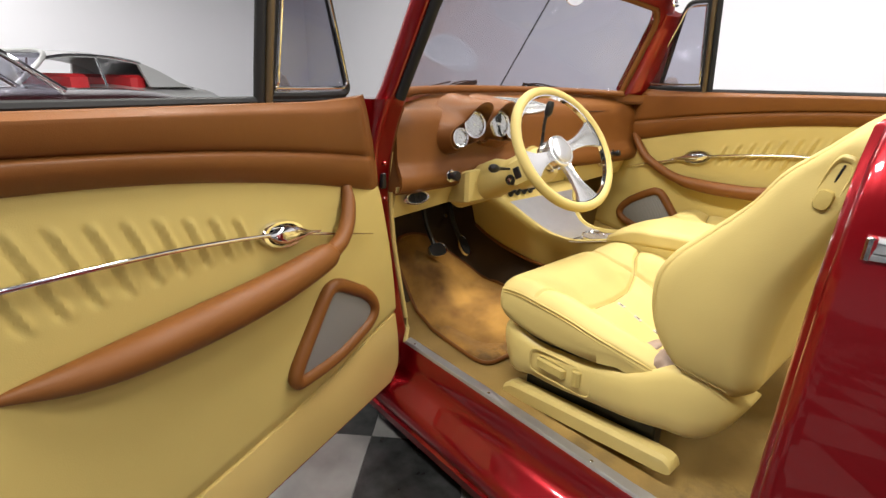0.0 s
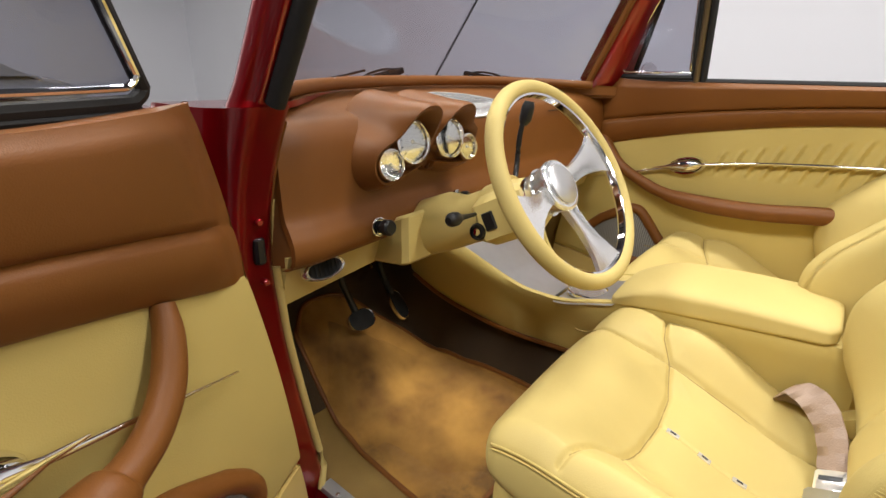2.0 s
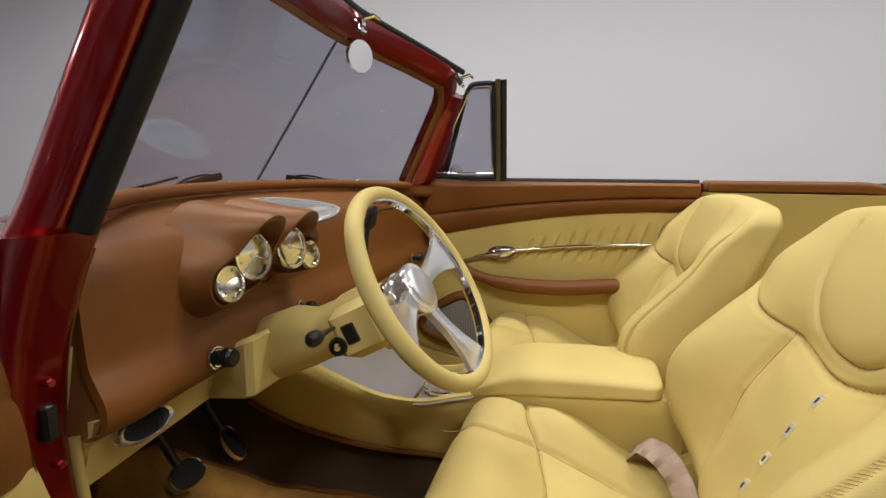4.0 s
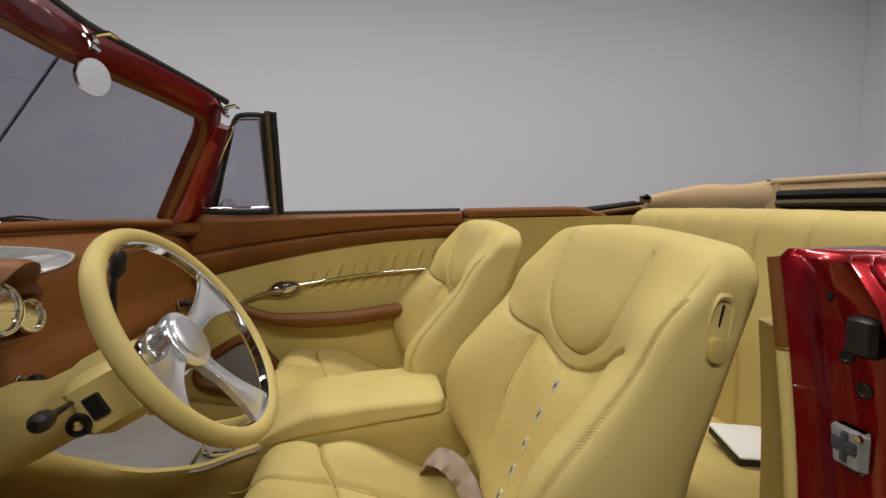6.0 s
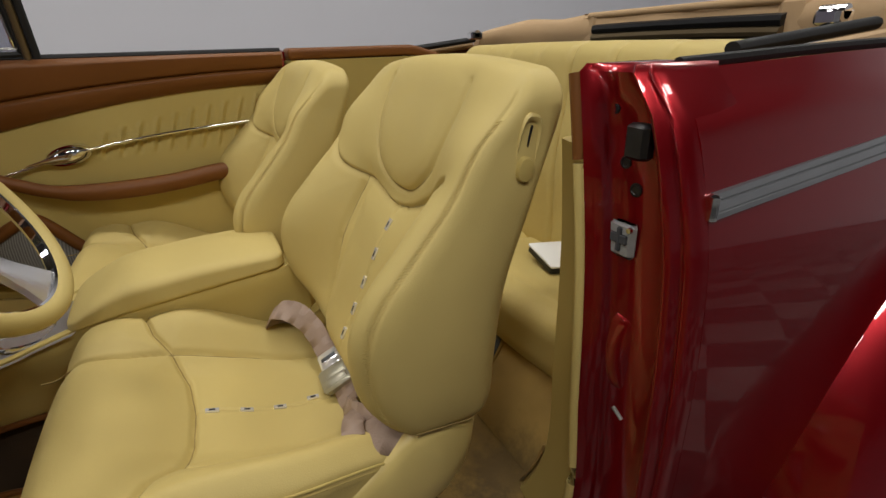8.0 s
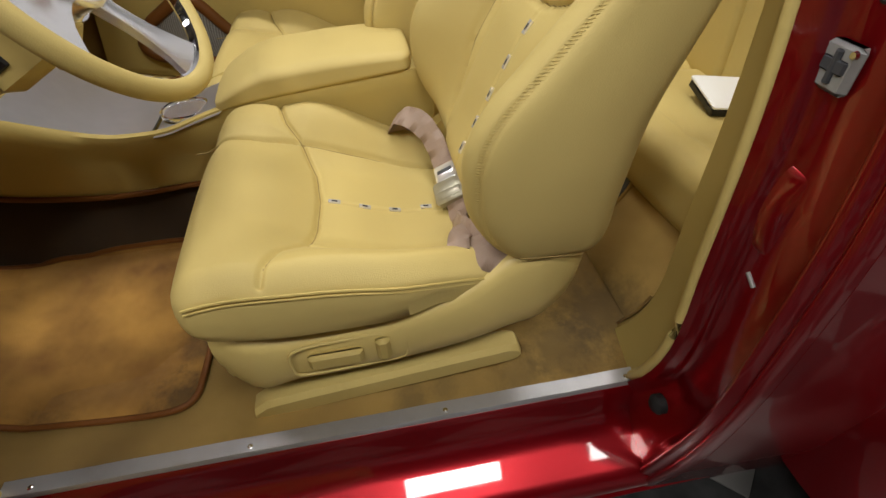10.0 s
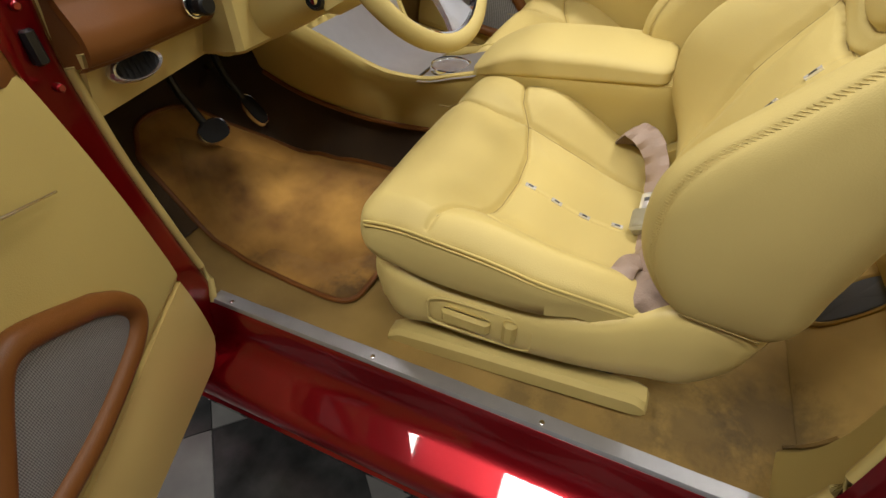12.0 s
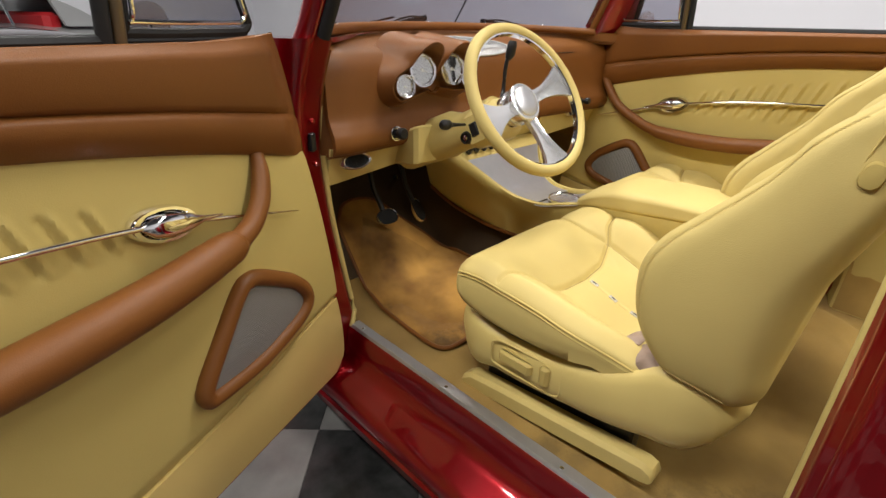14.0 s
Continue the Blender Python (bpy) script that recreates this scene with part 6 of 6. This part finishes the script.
def hood_ring(y):
    k = smooth(0.3, 1.95, y)
    w, top = 0.66 - 0.32 * k, 1.035 - 0.16 * k ** 2
    return [V(XC + w * math.cos(t), y, 0.45 + (top - 0.45) * max(0, math.sin(t)) ** 0.85) for t in np.linspace(0, math.pi, 28)] + [V(XC - w, y, 0.3), V(XC + w, y, 0.3)]


part("hood", loft([hood_ring(y) for y in np.linspace(0.545, 1.95, 16)]), RED, car, "long red hood", sharp=60)


def cowl(u, v):
    a = (2 * u - 1) * 1.14
    b = wbase(max(-1.0, min(1.0, a)))
    x = XC + (0.57 if a > 0 else 0.61) * a
    p = V(x, b[1] + 0.006 - 0.05 * max(0, abs(a) - 1.0) * 3, b[2] - 0.012)
    q = V(XC + 0.70 * a / 1.14, 0.56, 1.032 - 0.9 * max(0, abs(a / 1.14) - 0.45) ** 2)
    return p * (1 - v) + q * v


part("cowl_panel", slab(cowl, np.linspace(0, 1, 40), np.linspace(0, 1, 5), (0, 0, -0.010)), RED, car, "red cowl in front of the windshield")
for s in (0, 1):
    vf = slab(lambda u, v: V(-0.135 + 0.02 * smooth(0.6, 1.0, v) + 0.05 * u, 0.10 + 0.42 * u, 0.14 + 0.90 * v), np.linspace(0, 1, 8), np.linspace(0, 1, 14), (0.02, 0, 0))
    part("cowl_side", (side(vf[0], s), vf[1]), RED, car)
part("bumper", tube(spline([(-0.05, -3.1, 0.42), (0.2, -3.36, 0.42), (XC, -3.42, 0.42), (1.09, -3.36, 0.42), (1.34, -3.1, 0.42)], 6), 0.04, 12, flat=1.6), CHROME, car, "rounded chrome rear bumper")
part("bumper", tube(spline([(-0.05, 1.75, 0.42), (0.2, 2.02, 0.42), (XC, 2.08, 0.42), (1.09, 2.02, 0.42), (1.34, 1.75, 0.42)], 6), 0.04, 12, flat=1.6), CHROME, car, "rounded chrome front bumper")

# ---- rear cabin trim ----
def rear_trim(u, v, x, y0=-0.992, top=0.985):
    y = y0 - (1.612 + y0) * u
    return V(x + (0.115 * smooth(0, 0.045, u) + 0.02 * smooth(0.03, 0.35, u)) * (1 - v * 0.35), y, 0.297 + (top - 0.297) * v)


for s in (0, 1):
    vf = slab(lambda u, v: rear_trim(u, v, edge_x(0.297 + 0.69 * v) + 0.012, -0.875 if s else -0.992, 1.068 if s else 0.985), [0, 0.006, 0.012, 0.02, 0.028, 0.036, *np.linspace(0.06, 1, 16)], np.linspace(0, 1, 16), (-0.015, -0.01, 0))
    part("rear_side_trim", (side(vf[0], s), vf[1]), BEIGE2, car, "beige vinyl rear side panel")
    vf = slab(lambda u, v: rear_trim(u, v * 0.22, edge_x(0.297 + 0.69 * v * 0.22) + 0.012, -0.875 if s else -0.992) + V(0.003 * math.sin(math.pi * v) + 0.002, 0.002, 0), [0.05, *np.linspace(0.08, 0.96, 12)], np.linspace(0.02, 1, 6), (-0.004, -0.003, 0))
    part("side_carpet", (side(vf[0], s), vf[1]), CARPET, car, "tan carpet along the foot of the side panel")
    if not s:
        part("quarter_cap", box(-0.055, 0.03, -1.62, -1.035, 0.975, 1.055, 0.02), BROWN, car, "saddle-brown leather cap along the quarter")
        continue

    def cap_fn(u, v):
        y = -0.884 - 0.766 * u
        return V(-0.105 + 0.115 * v + 0.03 * smooth(0.9, 1, v), y, 0.985 + 0.11 * max(0, math.cos((v - 0.25) * 1.7)) ** 0.6 * (1 if v < 0.95 else 0.6))
    vf = slab(cap_fn, np.linspace(0, 1, 20), np.linspace(0, 1, 16), (0, 0, -0.012))
    part("quarter_cap", (side(vf[0], s), vf[1]), BROWN, car, "saddle-brown leather cap over the quarter")
part("cap_corner", tube([V(2 * XC + 0.03, -0.886, 1.098), V(2 * XC - 0.01, -0.888, 1.094), V(2 * XC - 0.012, -0.89, 1.04)], 0.0035, 8), RED, car)
pad = pillow((0.055, 0.27, 0.020), 0.014, (8, 20, 4), 4)
part("quarter_pad", move(pad, lambda p: V(1.285 + p[0], -1.165 + p[1], 1.087 + p[2] * 0.9 - 0.30 * max(0, -(p[1]) - 0.16))), BROWN, car, "saddle-brown padded cap behind the passenger door")

# rear seat
rs = tagged(empty("rear_seat", (XC, -1.5, 0.3)), "wide beige leather rear bench with stitched channels", "car seat")
rgroove = seam_depth([[(x, 0.5), (x * 1.02, 1.2)] for x in (-0.47, -0.33, -0.19, -0.05, 0.09, 0.23, 0.37)], 0.005, 0.010)
v, f = pillow((0.545, 0.075, 0.27), 0.05, (90, 8, 26), 6)
out = []
for p in v:
    z = 0.825 + p[2] * (1.22 if p[2] < 0 else 1.0)
    y = -1.665 - 0.07 * (z - 0.6) + p[1]
    if p[1] > 0.03:
        y += rgroove(p[0], z) * smooth(0.03, 0.07, p[1]) + 0.02 * math.exp(-((z - 0.8) / 0.15) ** 2)
    if p[2] > 0.2:
        z += 0.6 * rgroove(p[0], z)
    out.append(V(XC + p[0], y, z + 0.006 * math.cos(p[0] * 3)))
part("rear_backrest", (out, f), BEIGE, rs, "upright beige backrest with vertical seams", sharp=80)
v, f = pillow((0.53, 0.19, 0.075), 0.045, (50, 24, 8), 6)
rg2 = seam_depth([[(-0.30, -0.2), (-0.30, 0.2)], [(0.05, -0.2), (0.05, 0.2)], [(0.32, -0.2), (0.32, 0.2)], [(-0.5, 0.09), (0.5, 0.09)]], 0.005, 0.010)
part("rear_cushion", ([V(XC + p[0], -1.46 + p[1], 0.485 + p[2] + 0.10 * p[1] + 0.03 * abs(p[0] / 0.53) ** 3 + (rg2(p[0], p[1]) if p[2] > 0.04 else 0)) for p in v], f), BEIGE, rs, "padded beige rear cushion", sharp=80)
part("rear_riser", slab(lambda u, v: V(0.07 + 1.15 * u, -1.185 - 0.120 * v, 0.300 + 0.175 * v + 0.010 * math.sin(math.pi * v)), np.linspace(0, 1, 30), np.linspace(0, 1, 8), (0, -0.01, -0.02)), CARPET, rs, "sloping tan carpeted riser")
slope = V(0, 0.825, 0.566)
sp_ = part("riser_speaker", disc_plate((0.405, -1.252, 0.408), slope, oval(0.040, 0.080, 40, 2.4), [(1.0, -0.004), (1.0, 0.002), (0.96, 0.004), (0.04, 0.005)]), GREY, rs, "dark blue-grey speaker cloth low in the riser")
part("speaker_rim", disc_plate((0.405, -1.252, 0.408), slope, oval(0.048, 0.088, 40, 2.4), [(1.0, -0.006), (1.0, 0.003), (0.94, 0.006), (0.87, 0.003), (0.85, -0.006)]), CARPET, sp_, "tan carpeted speaker rim")
pl = Matrix.Translation((0.455, -1.372, 0.582)) @ pose(0, 0, 0, 6, -8, -8)
bk_ = part("folded_panel", placed(box(-0.062, 0.062, -0.062, 0.062, 0.003, 0.011, 0.003), pl), WHITE, None)
tagged(bk_, "flat pale grey folded panel lying on the rear cushion", "panel")
part("panel_base", placed(box(-0.060, 0.060, -0.060, 0.060, -0.014, 0.001, 0.003), pl), BLACK, bk_, "black underside")
rs.matrix_basis = pose(XC, -1.36, 0.3)

# ---- folded roof ----
stack_path = spline([(1.29, -1.62, 1.115), (1.255, -1.78, 1.13), (1.12, -1.90, 1.135), (0.9, -1.965, 1.14), (XC, -1.985, 1.142), (0.39, -1.965, 1.14), (0.17, -1.90, 1.135), (0.035, -1.78, 1.13), (0.0, -1.62, 1.115)], 7)


def fold_section(p, d, k):
    a, b = frame_of(d)
    a = a if a @ (V(XC, -1.5, p[2]) - p) > 0 else -a
    pts = [(0.035, -0.055), (0.055, -0.01), (0.05, 0.028), (0.015, 0.048), (-0.05, 0.046), (-0.11, 0.02), (-0.13, -0.04), (-0.12, -0.08), (0.0, -0.09)]
    wob = 0.003 * math.sin(k * 0.8) + 0.004 * math.sin(k * 0.31 + 1)
    g = 0.45 + 0.55 * smooth(0, 9, min(k, len(stack_path) - 1 - k))
    return [p + a * (x + wob * 0.6) * 0.8 * g + V(0, 0, (y + wob * (1 if y > 0 else 0)) * g) for x, y in pts]


n_ = len(stack_path)
st_ = part("folded_roof", loft([fold_section(p, stack_path[min(i + 1, n_ - 1)] - stack_path[max(i - 1, 0)], i) for i, p in enumerate(stack_path)]), CANVAS, car, "folded tan canvas roof stacked behind the rear seat", sharp=55)
lip = [p + V(0, 0.048, 0.052) * 0.8 for p in stack_path if 0.30 < p[0] < 1.02]
part("roof_lip", tube(lip, 0.011, 10), CANVAS, st_, "rolled canvas edge")
# Solid black bar that paints the shade below the canvas lip.
part("roof_slot", tube([p + V(0, 0.052, -0.004) for p in stack_path if 0.32 < p[0] < 1.0], 0.016, 8), BLACK, st_, "black bar for the shade in the folded roof")
part("roof_lining", tube([p + V(0, 0.055, -0.03) for p in stack_path if 0.32 < p[0] < 1.0], 0.014, 8), WOODTRIM, st_, "olive patterned lining")
for q in ((1.0, -1.895), (0.31, -1.895)):
    part("roof_strap", box(q[0] - 0.045, q[0] + 0.045, q[1] - 0.05, q[1] - 0.005, 1.07, 1.188, 0.02), CANVAS, st_, "tan canvas strap")
for s in (0, 1):
    rail = [V(0.030, -1.29, 1.086), V(0.022, -1.42, 1.098), V(0.005, -1.60, 1.116)]
    part("roof_rail", tube(side(rail, s), 0.013, 10, flat=0.8), RUBBER, car, "black folded roof side rail")
    part("rail_strip", tube(side([p + V(-0.035, -0.01, -0.018) for p in rail], s), 0.013, 8), CANVAS, car, "tan roof side strip")
    part("rail_bracket", join(box(*( (0.035, 0.075) if not s else (2 * XC - 0.075, 2 * XC - 0.035)), -1.60, -1.55, 1.115, 1.14, 0.006), lathe([(0.012, -0.02), (0.012, 0.02)], side([V(0.055, -1.575, 1.135)], s)[0], (1, 0, 0), 14)), CHROME, car, "chrome roof bow bracket")
part("bulkhead", box(0.08, 1.21, -1.83, -1.80, 0.3, 1.09, 0.01), BLACK, car)

# ---- parked cars beyond ----
def parked(name, at, paint, label, roofed):
    c = empty(name, (0, 0, 0))

    def ring(x):
        w = 0.88 * (1 - 0.25 * smooth(1.6, 2.4, abs(x)) ** 2)
        top = scurve([(-2.4, 0.82), (-2.0, 0.95), (-1.2, 0.99), (0.0, 0.98), (1.0, 0.99), (2.0, 0.93), (2.4, 0.80)])(x)
        lo = 0.28
        return [V(x, w * math.cos(t) * (1 if math.sin(t) > 0 else 0.96), lo + (top - lo) * (0.55 + 0.45 * abs(math.sin(t)) ** 0.4 * math.copysign(1, math.sin(t))) if math.sin(t) >= 0 else lo + (top - lo) * 0.55 * (1 - abs(math.sin(t)) ** 0.4)) for t in np.linspace(0, 2 * math.pi, 36, endpoint=False)]
    part("body", loft([ring(x) for x in np.linspace(-2.4, 2.4, 30)]), paint, c, sharp=50)
    for x in (-1.45, 1.45):
        for y in (-0.74, 0.74):
            w = part("wheel", lathe([(0.2, -0.1), (0.31, -0.1), (0.33, -0.06), (0.33, 0.06), (0.31, 0.1), (0.2, 0.1)], (x, y, 0.33), (0, 1, 0), 28), TYRE, c)
            part("hub_cap", lathe([(0.2, 0.0), (0.2, 0.10), (0.1, 0.125), (0.0005, 0.13)], (x, y, 0.33), (0, math.copysign(1, y), 0), 24), CHROME, w)
    part("side_trim", tube([V(x, -0.885 * (1 - 0.25 * smooth(1.6, 2.4, abs(x)) ** 2), 0.74) for x in np.linspace(-2.2, 2.2, 16)], 0.012, 6), CHROME, c)
    part("front_bumper", tube(spline([(2.2, -0.8, 0.45), (2.45, -0.5, 0.45), (2.5, 0, 0.45), (2.45, 0.5, 0.45), (2.2, 0.8, 0.45)], 5), 0.06, 10), CHROME, c)
    part("rear_bumper", tube(spline([(-2.2, -0.8, 0.45), (-2.45, -0.5, 0.45), (-2.5, 0, 0.45), (-2.45, 0.5, 0.45), (-2.2, 0.8, 0.45)], 5), 0.06, 10), CHROME, c)
    for x in (-0.75, 0.1):
        part("bench_seat", box(x - 0.12, x + 0.12, -0.62, 0.62, 0.7, 1.12, 0.06), CARSEAT, c)
    # windshield frame
    fr = [V(0.95, -0.70, 0.97), V(0.50, -0.60, 1.33), V(0.48, 0.0, 1.36), V(0.50, 0.60, 1.33), V(0.95, 0.70, 0.97)]
    part("windshield_surround", tube(spline(fr, 6), 0.028, 10), CHROME if not roofed else paint, c)
    g = part("windshield", slab(lambda u, v: V(0.95 - 0.45 * v, (2 * u - 1) * (0.70 - 0.10 * v), 0.97 + 0.37 * v), [0, 0.5, 1], [0, 1], (0.006, 0, 0.004)), GLASS, c)
    g.visible_shadow = False
    if roofed:
        RZ = scurve([(-1.62, 0.985), (-1.35, 1.07), (-1.05, 1.22), (-0.8, 1.315), (-0.5, 1.37), (-0.1, 1.395), (0.3, 1.375), (0.52, 1.335)])
        RW = scurve([(-1.62, 0.76), (-1.2, 0.70), (-0.8, 0.65), (0.0, 0.62), (0.52, 0.60)])

        def roof(u, v):
            x = 0.52 - 2.14 * u
            a = 2 * v - 1
            return V(x, a * RW(x), RZ(x) - 0.05 * abs(a) ** 3)
        part("roof", slab(roof, np.linspace(0, 1, 30), np.linspace(0, 1, 16), (0, 0, -0.03)), paint, c)
        for y in (-1, 1):
            part("rear_pillar", loft([[V(x0, y * RW(x0), RZ(x0) - 0.055), V(x0, y * (RW(x0) - 0.04), RZ(x0) - 0.055), V(x0 - 0.10 * (RZ(x0) - 0.97), y * 0.74, 0.96), V(x0 - 0.10 * (RZ(x0) - 0.97), y * 0.78, 0.96)] for x0 in np.linspace(-1.55, -0.72, 12)]), paint, c)
            part("side_rail", tube([V(x, y * (RW(x) + 0.004), RZ(x) - 0.052) for x in np.linspace(0.5, -0.75, 12)], 0.018, 8), CHROME, c)
            part("window_post", tube([V(-0.12, y * 0.625, 1.34), V(-0.12, y * 0.74, 0.97)], 0.014, 8), CHROME, c)
        g = part("rear_window", slab(lambda u, v: V(-0.92 - 0.42 * v, (2 * u - 1) * (0.46 + 0.08 * v), RZ(-0.92 - 0.42 * v) + 0.006 - 0.05 * (abs(2 * u - 1) * 0.72) ** 3), np.linspace(0, 1, 9), np.linspace(0, 1, 7), (-0.003, 0, 0.003)), BLACK, c, "dark rear window")
    c.matrix_basis = at
    for o in c.children_recursive:
        o.matrix_parent_inverse = Matrix.Identity(4)
    return tagged(c, label, "car")


CARSEAT = mat("red_vinyl", (0.45, 0.02, 0.025), 0.4, var=0.2, scale=8)
parked("parked_sedan", pose(-0.35, 7.4, 0, 0, 0, 212), SILVER, "silver vintage hardtop with red upholstery", True)
parked("parked_convertible", pose(-1.55, 4.8, 0, 0, 0, 12), DARKRED, "dark maroon vintage convertible with a chrome windshield frame", False)

# ---- floor tiles, laid corner-wise to the car ----
T = 0.3048
TA = radians(45)
ca, sa = math.cos(TA), math.sin(TA)
O = V(-0.147, 0.042)


def tile_shape(size, h):
    b = 0.0012
    return loft([[V(x * (size / 2 - k), y * (size / 2 - k), z) for x, y in ((-1, -1), (1, -1), (1, 1), (-1, 1))] for k, z in ((0, -0.004), (0, h - b), (b, h))])


tm = [mesh("tile", *tile_shape(T - 0.0012, 0.0), m, smooth=False) for m in (TILEB, TILEG)]
verts, faces = [[], []], [[], []]
near = []
for i in range(-45, 46):
    for j in range(-45, 46):
        u, w = (i + 0.5) * T, (j + 0.5) * T
        x, y = O[0] + ca * u - sa * w, O[1] + sa * u + ca * w
        if not (X0 < x < X1 and Y0 < y < Y1):
            continue
        k = (i + j) % 2
        near.append((math.hypot(x + 0.35, y + 0.4), x, y, k))
near.sort()
for d, x, y, k in near[:260]:
    o = new("tile", tm[k])
    o.parent = floor
    o.matrix_basis = pose(x, y, 0, 0, 0, 45 + 90 * random.randint(0, 3))
for k in (0, 1):
    vs, fs = [], []
    for d, x, y, kk in near[260:]:
        if kk == k:
            o = len(vs)
            h = T / 2 - 0.0006
            vs += [V(x + ca * a * h - sa * b * h, y + sa * a * h + ca * b * h, 0.0) for a, b in ((-1, -1), (1, -1), (1, 1), (-1, 1))]
            fs.append((o, o + 1, o + 2, o + 3))
    t_ = part("far_tiles", (vs, fs), (TILEB, TILEG)[k], floor, smooth=False)
    t_["kind"] = "stuff"
